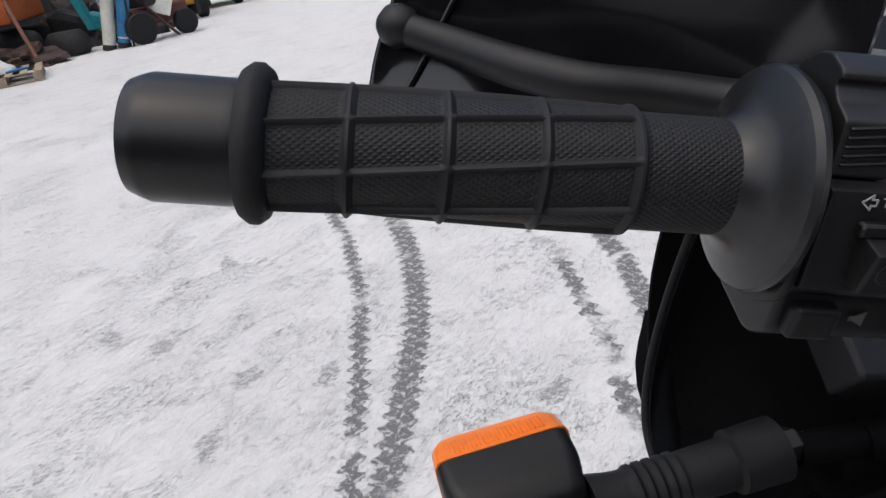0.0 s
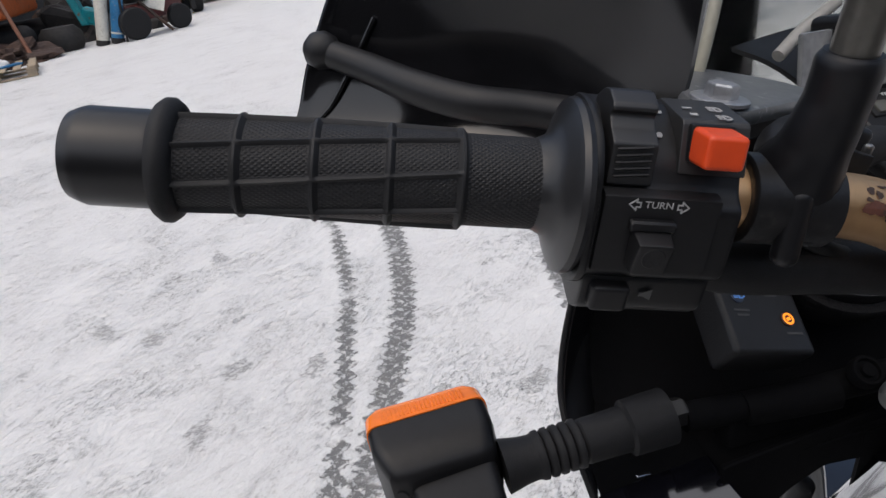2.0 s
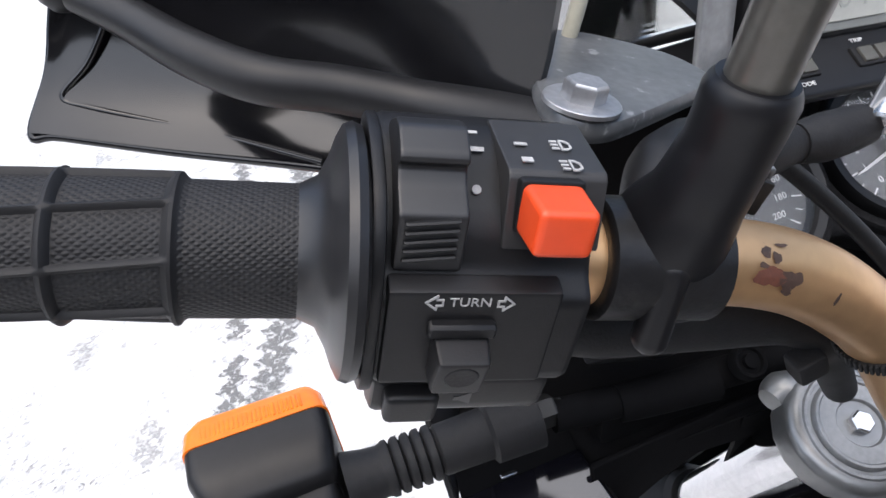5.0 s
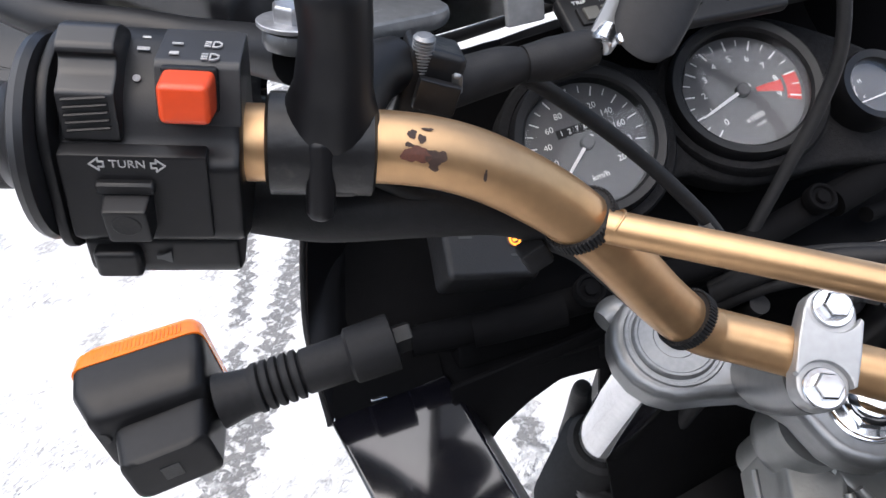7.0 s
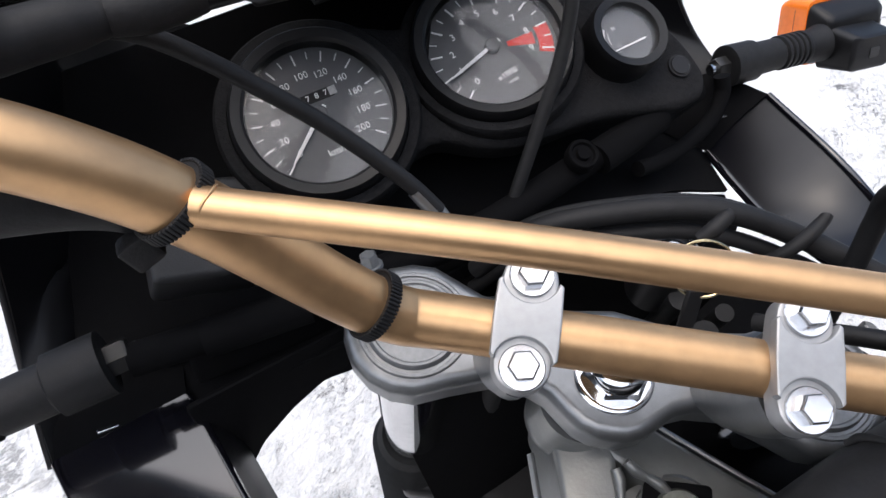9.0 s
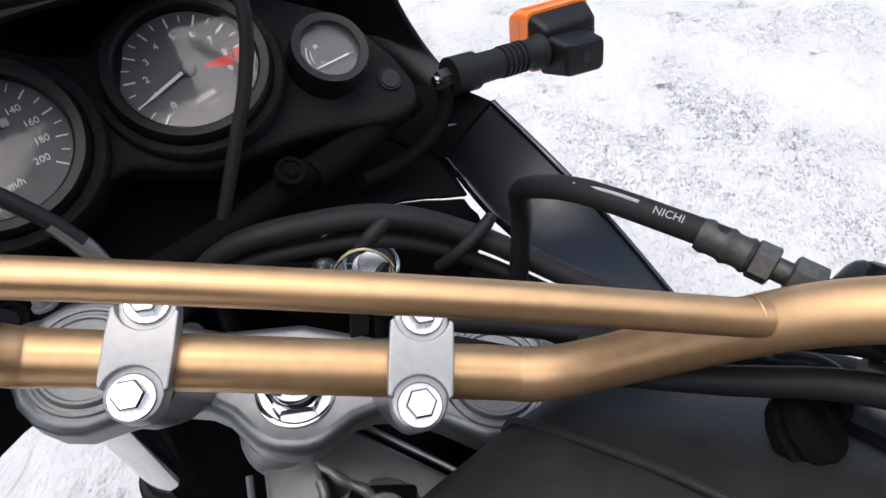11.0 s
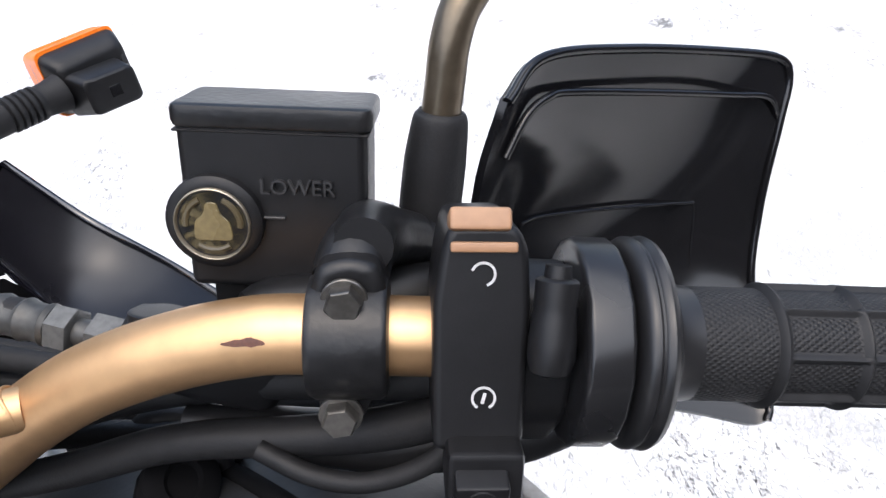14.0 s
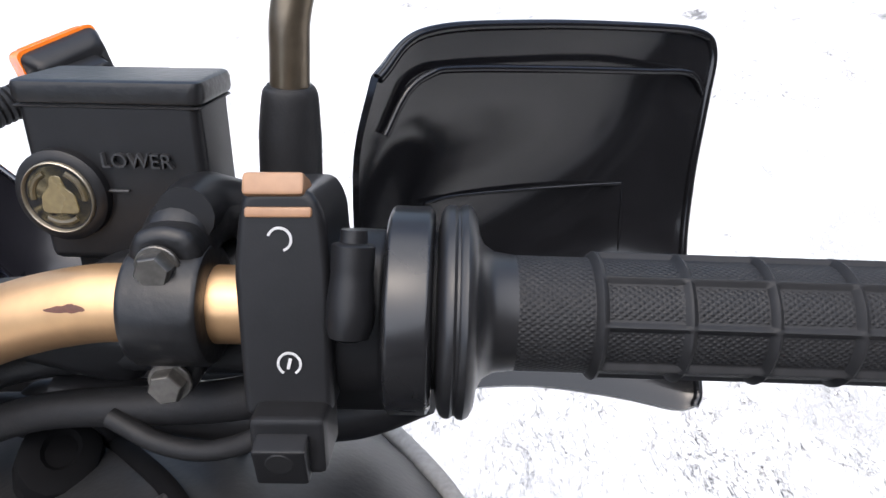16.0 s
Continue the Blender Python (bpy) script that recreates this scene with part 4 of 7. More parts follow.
for s_ in (-1, 1):
    # riser under the clamp cap
    part("bar_riser", loft([[Vector((s_ * 0.055 + 0.0135 * cx * k, t + 0.020 * cy * k2, s)) for cx, cy in ((math.cos(2 * math.pi * i / 24), math.sin(2 * math.pi * i / 24)) for i in range(24))] for s, t, k, k2 in ((-0.074, 0.018, 1.35, 0.85), (-0.060, 0.010, 1.15, 0.95), (-0.03, 0.002, 1.0, 1.1), (-0.004, -0.002, 0.95, 1.22))]), ALU, yoke, m=STE)
    CAP = BAR @ rod((s_ * 0.055, 0.0, 0.0), (0, -0.60, 0.80), (1, 0, 0)) @ pose(0, 0.002, 0)
    cap_o = rounded([(0.0116 * math.cos(radians(a)), 0.0178 + 0.0108 * math.sin(radians(a))) for a in range(0, 181, 20)] + [(-0.0134, 0.0)] + [(0.0116 * math.cos(radians(a)), -0.0178 - 0.0108 * math.sin(radians(a))) for a in range(180, -1, -20)] + [(0.0134, 0.0)], 0.001, 2)
    cap_ = part("bar_clamp", prism(cap_o, 0.0128, 0.0022, 2, CAP @ pose(0, 0, 0.001)), mat("clamp_alu", (0.36, 0.365, 0.37), 0.42, metal=0.55, spread=0.08, scale=80, bump=0.05, bump_scale=900), yoke, "matt silver handlebar clamp")
    arc_ = [(0.0118 * math.cos(radians(a)), 0.0188 - 0.0118 * math.sin(radians(a))) for a in range(12, 169, 12)]
    part("clamp_crown", prism([(0.0132, 0.0150)] + arc_ + [(-0.0132, 0.0150), (-0.0136, 0.0), (-0.0132, -0.0150)] + [(-x, -y) for x, y in arc_] + [(0.0132, -0.0150), (0.0136, 0.0)], 0.0060, 0.0012, 2, CAP @ pose(0, 0, 0.0115)), bpy.data.materials["clamp_alu"], cap_)
    for y_ in (-0.0188, 0.0188):
        part("clamp_bolt", hexbolt(0.0064, 0.0078, CAP @ pose(0, y_, 0.0138, 0, 0, 12), None, 0.0092), STEEL, cap_, "bright zinc hexagon flange bolt")
    # fork leg
    fork = part("fork_tube", lathe([(-0.300, 0.0225), (-0.0745, 0.0225), (-0.0740, 0.0)], 36, None, pose(s_ * 0.104, 0.024, 0)), CHROME, bike, "polished chrome fork tube with scratches", m=STE)
    part("fork_cap", lathe([(-0.0700, 0.0300), (-0.0672, 0.0298), (-0.0660, 0.0288), (-0.0660, 0.0272), (-0.0674, 0.0266), (-0.0674, 0.0252), (-0.0652, 0.0246), (-0.0640, 0.0236), (-0.0640, 0.0222), (-0.0650, 0.0214), (-0.0650, 0.0130), (-0.0662, 0.0122), (-0.0690, 0.0118), (-0.0690, 0)], 40, None, pose(s_ * 0.104, 0.024, 0)), ZINC, fork, "dull aluminium fork cap with turned rings", m=STE)
    part("cap_recess", lathe([(-0.0688, 0.0114), (-0.0676, 0.0112), (-0.0674, 0)], 24, None, pose(s_ * 0.104, 0.024, 0)), SHADE_MATT, fork, m=STE)
    part("fork_cap_hex", hexbolt(0.0062, 0.006, pose(s_ * 0.104, 0.024, -0.0676)), STEEL, fork, m=STE)
    bel = [(-0.60, 0.032)]
    for k in range(22):
        bel += [(-0.59 + 0.0125 * k, 0.0345), (-0.5838 + 0.0125 * k, 0.0270)]
    bel += [(-0.312, 0.030), (-0.305, 0.0255)]
    part("fork_gaiter", lathe(bel, 32, None, pose(s_ * 0.104, 0.024, 0)), RUBBER, fork, "ribbed black rubber fork gaiter", m=STE)
    part("gaiter_clip", sweep([(s_ * 0.122, 0.045, -0.400), (s_ * 0.126, 0.052, -0.335), (s_ * 0.130, 0.056, -0.300), (s_ * 0.131, 0.057, -0.284), (s_ * 0.131, 0.057, -0.279), (s_ * 0.131, 0.057, -0.277)], [0.014, 0.012, 0.0095, 0.0085, 0.0060, 0.0010], 16), RUBBER, fork, m=STE)
    part("lower_fork", lathe([(-0.80, 0.028), (-0.60, 0.028)], 28, None, pose(s_ * 0.104, 0.024, 0)), PLASTIC, fork, m=STE)
    part("pinch_lug", sweep([(s_ * 0.128, 0.040, -0.082), (s_ * 0.139, 0.036, -0.081), (s_ * 0.1445, 0.029, -0.081)], [0.012, 0.0115, 0.0075], 18), ALU, yoke, m=STE)
    part("pinch_bolt", hexbolt(0.0052, 0.009, pose(s_ * 0.1325, 0.055, -0.072, -25, s_ * 18), None, 0.0068), ZINC, yoke, m=STE)
part("stem_nut", lathe([(-0.068, 0.0172), (-0.0585, 0.0172), (-0.0570, 0.0150)], 6, None, pose(0, 0.012, 0, 0, 0, 10)), CHROME, yoke, "chrome steering stem nut", m=STE)
part("stem_washer", lathe([(-0.0680, 0.0205), (-0.0660, 0.0205), (-0.0650, 0.0192), (-0.0650, 0.0175)], 40, None, pose(0, 0.012, 0)), CHROME, yoke, m=STE)
part("stem_cap", lathe([(-0.0580, 0.0138), (-0.0545, 0.0132), (-0.0520, 0.0105), (-0.0512, 0.005), (-0.051, 0)], 36, None, pose(0, 0.012, 0)), CHROME, yoke, m=STE)
part("lower_yoke", rbox(0.22, 0.07, 0.035, 0.01, 3, pose(0, 0.022, -0.39)), PLASTIC, bike, m=STE)

HEAD = BODY @ rod((0, 0, 0), (0, -0.454, 0.891), (1, 0, 0))   # y forward, z up the steering axis
head = part("headstock", lathe([(-0.20, 0.016), (-0.160, 0.018), (-0.145, 0.0195), (-0.1435, 0.0250), (-0.140, 0.0272), (-0.131, 0.0272), (-0.127, 0.0255), (-0.104, 0.024)], 40, None, pose(0, 0.012, 0)), FRAME, bike, "grey painted steering head with two welded frame beams", m=HEAD)
for s_ in (-1, 1):
    rings = []
    for k in (-0.3, 0.0, 1.0, 2.2, 4.0):
        o_ = Vector((-0.0225 - 0.027 * k, 0.0575 - 0.053 * k, -0.112 - 0.021 * k))
        i_ = Vector((-0.0005 - 0.024 * k, 0.034 - 0.042 * k, -0.110 - 0.030 * k))
        n_ = (i_ - o_).normalized()
        r = [o_ + n_ * 0.003, i_ - n_ * 0.003, i_ + Vector((0.001, 0, -0.003)), i_ + Vector((0.002, 0.004, -0.055)), o_ + Vector((-0.008, 0.020, -0.058)), o_ + Vector((-0.001, 0.001, -0.003))]
        rings.append([Vector((-s_ * p.x, p.y, p.z)) for p in r])
    part("frame_beam", loft(rings), FRAME, head, m=BODY)
    part("weld_seam", sweep([Vector((-s_ * (-0.0008 - 0.024 * k + 0.0008 * math.sin(k * 37)), 0.032 - 0.042 * k, -0.1105 - 0.030 * k)) for k in [0.10 + 0.12 * j for j in range(14)]], [0.0030 + 0.0006 * math.sin(j * 2.4) for j in range(14)], 10, n=3), FRAME, head, m=BODY)
    part("weld_seam", sweep([Vector((-s_ * (-0.031 - 0.027 * k), 0.072 - 0.053 * k, -0.128 - 0.021 * k)) for k in (0, 0.5, 1, 1.6)], 0.0022, 8), ALU, head, m=BODY)
part("gusset", shell([[(-0.018, 0.020, -0.135), (0, 0.024, -0.134), (0.018, 0.020, -0.135)], [(-0.04, -0.03, -0.160), (0, -0.03, -0.155), (0.04, -0.03, -0.160)], [(-0.07, -0.10, -0.20), (0, -0.10, -0.195), (0.07, -0.10, -0.20)]], 0.004), FRAME, head, m=BODY)
BM = rod((0.012, -0.002, -0.139), (0, -0.45, 0.89))
part("gusset_eye", lathe([(-0.004, 0.0235), (0.003, 0.0235), (0.0045, 0.0215), (0.003, 0.0195), (-0.003, 0.019)], 36, None, BM), FRAME, head, m=BODY)
part("bolt_pad", prism(rounded([(0.0, 0.030), (0.026, 0.004), (0.004, -0.026), (-0.022, 0.0)], 0.004, 3), 0.0025, 0.0006, 1, BM @ pose(0, 0, 0.0035)), SHADE_MATT, head, "black rubber pad", m=BODY)
part("frame_bolt", hexbolt(0.0046, 0.006, BM @ pose(0, 0, 0.008), lathe([(-0.002, 0.0155), (0.006, 0.0155), (0.0085, 0.0140), (0.0088, 0)], 32, None, BM)), mat("green_zinc", (0.15, 0.158, 0.135), 0.45, metal=0.4, spread=0.2, scale=120), head, "dull greenish zinc bolt", m=BODY)
# black hoses and a matt black sheet between the fork legs
for j, (x_, y_, r_) in enumerate(((-0.070, 0.050, 0.0085), (-0.055, 0.075, 0.0065), (-0.045, 0.045, 0.009), (0.065, 0.055, 0.008), (0.050, 0.075, 0.007), (0.078, 0.070, 0.0055))):
    part("hose", sweep([(x_ * 0.9, y_, -0.095), (x_, y_ + 0.012, -0.18), (x_ * 1.05, y_ + 0.006, -0.28), (x_ * 0.9, y_ - 0.01, -0.40)], r_, 14), RUBBER, bike, "black rubber hose beside the steering head", m=STE)
part("fork_backing", shell([[(-0.070, 0.090, -0.10), (0, 0.105, -0.10), (0.070, 0.090, -0.10)], [(-0.078, 0.100, -0.25), (0, 0.115, -0.25), (0.078, 0.100, -0.25)], [(-0.085, 0.090, -0.46), (0, 0.105, -0.46), (0.085, 0.090, -0.46)]], 0.004), SHADE_MATT, bike, "matt black sheet between the fork legs", m=STE)

# ignition lock, keys, cables round the steering head
LK = pose(0.036, 0.094, -0.034)
lock = part("ignition_lock", lathe([(-0.09, 0.0165), (-0.050, 0.0165), (-0.047, 0.0150), (-0.0465, 0.0115), (-0.050, 0.0110), (-0.0505, 0)], 32, None, LK), PLASTIC, bike, "black ignition lock with silver rim", m=STE)
part("lock_rim", lathe([(-0.052, 0.0168), (-0.0455, 0.0168), (-0.0450, 0.0160), (-0.0455, 0.0148), (-0.049, 0.0145)], 40, None, LK), STEEL, lock, "silver rim", m=STE)
part("lock_barrel", lathe([(-0.052, 0.0085), (-0.044, 0.0085), (-0.0432, 0.0078), (-0.0432, 0)], 28, None, LK), STEEL, lock, m=STE)
for a_ in range(0, 180, 18):
    part("lock_mark", rbox(0.0030, 0.0008, 0.0003, 0, 1, LK @ pose(0, 0, -0.0463, 0, 0, 180 + a_) @ pose(0.0131, 0, 0)), PRINT, lock, smooth=False, m=STE)
key = part("key", prism(rounded([(-0.006, 0), (0.006, 0), (0.009, 0.010), (0.008, 0.026), (0, 0.030), (-0.008, 0.026), (-0.009, 0.010)], 0.004, 3), 0.003, 0.0008, 1, frame3((0.037, 0.058, -0.046), (0.5, 0.86, 0), (0, 0, 1), (0.86, -0.5, 0))), RUBBER, lock, "key with black plastic head", m=STE)
part("key_ring", sweep([(0.031 + 0.0150 * math.cos(a), 0.056 + 0.010 * math.sin(a), -0.024 + 0.010 * math.sin(a)) for a in [2 * math.pi * i / 20 for i in range(21)]], 0.0009, 8, n=2), mat("brass_ring", (0.6, 0.5, 0.3), 0.25, metal=1), lock, "thin brass key ring", m=STE)
part("key_fob", rbox(0.010, 0.024, 0.003, 0.001, 1, pose(0.030, 0.042, -0.040, 60, 10, 20)), RUBBER, lock, m=STE)
part("lock_bolt", lathe([(-0.016, 0.0105), (-0.012, 0.0098), (-0.0065, 0.0068), (-0.004, 0.0060), (-0.001, 0.0060), (0.002, 0.0052), (0.004, 0.0034), (0.0048, 0)], 24, None, pose(0.0066, 0.0965, -0.091, 12, -6)), ALU, yoke, "domed aluminium bolt", m=STE)
part("bolt_neck", sweep([(0.0066, 0.0970, -0.094), (0.014, 0.0965, -0.092), (0.021, 0.0960, -0.090)], [0.0048, 0.0040, 0.0046], 14), ALU, yoke, m=STE)
for j, (dy, dz, r_) in enumerate(((0, 0, 0.0062), (0.010, -0.010, 0.0050), (-0.006, -0.014, 0.0045))):
    part("cable", sweep([(-0.075, 0.080 + dy, -0.105 + dz), (-0.045, 0.088 + dy, -0.062 + dz), (0.0, 0.096 + dy, -0.044 + dz), (0.045, 0.100 + dy, -0.037 + dz), (0.094, 0.096 + dy, -0.046 + dz), (0.150, 0.070 + dy, -0.044 + dz), (0.205, 0.030 + dy, -0.02 + dz), (0.235, 0.0, 0.02 + dz), tuple(STE.inverted() @ (BAR @ Vector((0.266, -0.070, 0.052 + 0.3 * dz)))), tuple(STE.inverted() @ (BAR @ Vector((0.294, -0.096, 0.070 + 0.3 * dz))))], r_, 14), RUBBER, bike, "black rubber sheathed control cable", m=STE)
part("cable_loom_tie", sweep([(0.0965, 0.098, -0.0330), (0.0985, 0.101, -0.0300), (0.0960, 0.097, -0.0330), (0.0900, 0.090, -0.0350), (0.0840, 0.085, -0.0400), (0.0790, 0.083, -0.0470), (0.0730, 0.084, -0.0600)], [0.0018, 0.0030, 0.0038, 0.0040, 0.0036, 0.0034, 0.0030], 12), RUBBER, bike, "black rubber tie hooked over the cables", m=STE)
part("loom_clip", sweep([(0.0405, 0.0805, -0.0085), (0.0385, 0.079, -0.0100), (0.0330, 0.073, -0.0140), (0.0275, 0.069, -0.0190)], [0.0022, 0.0036, 0.0042, 0.0034], 12), RUBBER, bike, "black plastic cable clip", m=STE)
part("speedo_cable", sweep([(0.012, 0.165, -0.085), (0.023, 0.167, -0.051), (0.06, 0.169, 0.01), (0.083, 0.170, 0.048), (0.098, 0.173, 0.086), (0.10, 0.185, 0.13), (0.085, 0.21, 0.17)], 0.0043, 14), RUBBER, bike, "thin black cable crossing the dials", m=BODY)
# loom below the left bar, throttle cables on the right
part("wiring_loom", sweep([(-0.305, -0.085, 0.066), (-0.27, -0.072, 0.064), (-0.235, -0.055, 0.066), (-0.205, -0.038, 0.064), (-0.185, -0.024, 0.052), (-0.165, 0.004, 0.026), (-0.13, 0.04, -0.02)], [0.009, 0.0115, 0.012, 0.0115, 0.0105, 0.009, 0.008], 18), RUBBER, bike, "thick black wiring loom tied under the bar", m=BAR)
part("wire", sweep([(-0.255, -0.07, 0.085), (-0.235, -0.06, 0.075), (-0.215, -0.045, 0.07)], 0.004, 10), RUBBER, bike, "thin black wire", m=BAR)
part("throttle_cable", sweep([(0.296, -0.098, 0.070), (0.262, -0.088, 0.062), (0.235, -0.076, 0.058), (0.20, -0.055, 0.050), (0.165, -0.030, 0.028), (0.12, 0.010, -0.004), (0.08, 0.05, -0.03)], [0.0068, 0.0068, 0.0062, 0.006, 0.006, 0.006, 0.006], 16), RUBBER, bike, "black throttle cable under the bar", m=BAR)
part("throttle_cable", sweep([(0.292, -0.088, 0.062), (0.255, -0.072, 0.050), (0.215, -0.052, 0.044), (0.17, -0.012, 0.026), (0.12, 0.030, 0.0), (0.07, 0.07, -0.03)], 0.0048, 14), RUBBER, bike, "black throttle cable under the bar", m=BAR)
part("throttle_cable", sweep([(0.296, -0.094, 0.080), (0.262, -0.078, 0.072), (0.235, -0.060, 0.068), (0.20, -0.040, 0.060), (0.165, -0.016, 0.040), (0.13, 0.010, 0.010)], 0.0066, 14), RUBBER, bike, "black throttle cable under the bar", m=BAR)
part("cable_boot", sweep([(0.205, -0.050, 0.054), (0.232, -0.066, 0.051), (0.262, -0.083, 0.051), (0.292, -0.099, 0.056), (0.312, -0.108, 0.064)], [0.005, 0.0085, 0.0100, 0.0100, 0.0080], 16), PLASTIC, cyl, m=BAR)
part("lever_stop", rbox(0.052, 0.020, 0.024, 0.007, 3, pose(0.214, -0.046, 0.072, 0, 18, -24)), PLASTIC, cyl, m=BAR)
part("switch_wire", sweep([(0.278, -0.098, 0.076), (0.268, -0.104, 0.063), (0.25, -0.098, 0.054), (0.235, -0.088, 0.053), (0.222, -0.076, 0.058)], 0.0032, 10), RUBBER, bike, "thin black switch wire", m=BAR)
# ---- dash with dials ----
TA = radians(44)
DUP, DN = (0, math.cos(TA), math.sin(TA)), (0, -math.sin(TA), math.cos(TA))
GLASS = glass("dial_glass", rough=0.09, ior=1.30)


def dial_frame(c):
    return BODY @ frame3(c, (1, 0, 0), DUP, DN)


DASH = dial_frame((0.079, 0.218, 0.047))
dash_o = rounded([(-0.190, 0.010), (-0.178, 0.052), (-0.135, 0.066), (-0.085, 0.058), (-0.052, 0.040), (-0.030, 0.058), (0.0, 0.064), (0.040, 0.056), (0.075, 0.030), (0.108, 0.002), (0.124, -0.045), (0.125, -0.070), (0.115, -0.083), (0.096, -0.084), (0.062, -0.073), (0.03, -0.064), (-0.025, -0.060), (-0.050, -0.048), (-0.068, -0.034), (-0.090, -0.036), (-0.130, -0.052), (-0.165, -0.044), (-0.185, -0.025)], 0.018, 4)
dash = part("instrument_panel", prism(dash_o, 0.026, 0.006, 3, pose(0, 0, -0.035)), FOAM, bike, "black foam-covered instrument panel with three round dials", m=DASH)
part("panel_plug", lathe([(-0.003, 0.0072), (0.0002, 0.0072), (0.0012, 0.0064), (0.0012, 0)], 28, None, pose(0.1075, -0.0575, -0.007)), PLASTIC, dash, m=DASH)
part("plug_groove", lathe([(-0.002, 0.0082), (0.0003, 0.0082), (0.0003, 0.0075)], 28, None, pose(0.1075, -0.0575, -0.007)), RUBBER, dash, m=DASH)


def ticks(parent, M, r0, r1, w, angs, material=None):
    for a in angs:
        part("tick", rbox(r1 - r0, w, 0.0003, 0, 1, pose(0, 0, 0.0008, 0, 0, a) @ pose((r0 + r1) / 2, 0, 0)), material or WHITE, parent, smooth=False, m=M)


def dial(name, c, r, bez, label, tall=0.012, turn=None):
    M = dial_frame(c) @ (turn or Matrix())
    g = part(name, lathe([(-0.022, bez * 0.98), (0.002, bez), (tall - 0.003, bez * 0.985), (tall, bez * 0.95), (tall - 0.001, r * 1.05), (tall - 0.003, r * 1.01), (0.0, r * 1.005), (-0.0005, r * 0.99)], 64), PLASTIC, bike, label, m=M)
    part("dial_face", lathe([(-0.0006, r * 1.004), (0.0004, r * 1.004), (0.0004, 0)], 64), DIAL, g, "dark grey dial with white marks", m=M)
    gls = part("dial_glass", lathe([(tall - 0.0042, r * 1.012), (tall - 0.0034, r * 1.012), (tall - 0.0030, 0)], 64), GLASS, g, m=M)
    gls.visible_shadow = False
    return g, M


def needle(parent, M, ang, length, tail=0.006, hub=0.0048, w=0.0013):
    n_ = part("needle", prism([(-tail, w), (-tail, -w), (length * 0.8, -w * 0.7), (length, -w * 0.25), (length, w * 0.25), (length * 0.8, w * 0.7)], 0.0008, 0, 1, pose(0, 0, 0.0032, 0, 0, ang)), WHITE, parent, "white needle", smooth=False, m=M)
    part("hub", lathe([(0.0006, hub), (0.0048, hub), (0.0056, hub * 0.8), (0.0056, 0)], 28), DIAL, parent, m=M)
    return n_


part("dial_collar", lathe([(-0.026, 0.061), (0.000, 0.061), (0.003, 0.059), (0.003, 0.053), (-0.026, 0.053)], 64), FOAM, dash, m=dial_frame((-0.048, 0.226, 0.052)) @ pose(-0.0029, -0.0026, -0.0006, 3.0, -3.5))
part("dial_collar", lathe([(-0.026, 0.060), (0.000, 0.060), (0.003, 0.058), (0.003, 0.053), (-0.026, 0.053)], 64), FOAM, dash, m=dial_frame((0.0755, 0.2198, 0.0490)) @ pose(-0.0065, 0.0017, -0.0040, -4.9, -6.4))
spd, SM = dial("speedometer", (-0.048, 0.226, 0.052), 0.0425, 0.0525, "round speedometer with white needle at zero", turn=pose(-0.0029, -0.0026, -0.0006, 3.0, -3.5, -1.8))
s_ang = [220 - 25.9 * i for i in range(11)]
ticks(spd, SM, 0.0335, 0.0402, 0.0009, s_ang)
ticks(spd, SM, 0.0356, 0.0402, 0.0006, [a - 12.95 for a in s_ang[:-1]])
for i, a in enumerate(s_ang):
    words(str(20 * i), 0.0060, spd, WHITE, SM @ pose(0.0262 * math.cos(radians(a)), 0.0262 * math.sin(radians(a)), 0.0007), name="numeral", depth=0.0001)
needle(spd, SM, 220, 0.0345)
words("km/h", 0.0062, spd, WHITE, SM @ pose(0.001, -0.0235, 0.0007), depth=0.0001)
part("counter_window", rbox(0.030, 0.0062, 0.0006, 0.0002, 1, pose(-0.002, 0.0115, 0.0006)), RUBBER, spd, m=SM)
for i, ch in enumerate("12787"):
    words(ch, 0.0050, spd, WHITE, SM @ pose(-0.0135 + 0.0056 * i, 0.0115, 0.0011), name="numeral", depth=0.0001)
part("counter_wheel", rbox(0.0046, 0.0052, 0.0004, 0.0001, 1, pose(0.0132, 0.0115, 0.0011)), PRINT, spd, m=SM)

tac, TM = dial("tachometer", (0.0755, 0.2198, 0.0490), 0.0425, 0.0525, "round rev counter with red zone and white needle", turn=pose(-0.0065, 0.0017, -0.0040, -4.9, -6.4, 4.75))
t_ang = [215 - 27.4 * i for i in range(10)]
ticks(tac, TM, 0.0325, 0.0400, 0.0011, t_ang)
ticks(tac, TM, 0.0352, 0.0400, 0.0007, [a - 13.7 for a in t_ang[:-1]])
for i, a in enumerate(t_ang):
    words(str(i), 0.0066, tac, WHITE, TM @ pose(0.0258 * math.cos(radians(a)), 0.0258 * math.sin(radians(a)), 0.0007), name="numeral", depth=0.0001)
needle(tac, TM, 190, 0.0350)
words("x1000", 0.0056, tac, WHITE, TM @ pose(-0.002, -0.0205, 0.0007), depth=0.0001)
words("r/min", 0.0032, tac, WHITE, TM @ pose(-0.001, -0.0262, 0.0007), depth=0.0001)


def sector(r0, r1, a0, a1, z, n=12):
    bm = bmesh.new()
    rows = [[bm.verts.new((r * math.cos(radians(a0 + (a1 - a0) * i / n)), r * math.sin(radians(a0 + (a1 - a0) * i / n)), z)) for r in (r0, r1)] for i in range(n + 1)]
    for a, b in zip(rows, rows[1:]):
        bm.faces.new((a[0], a[1], b[1], b[0]))
    return bm


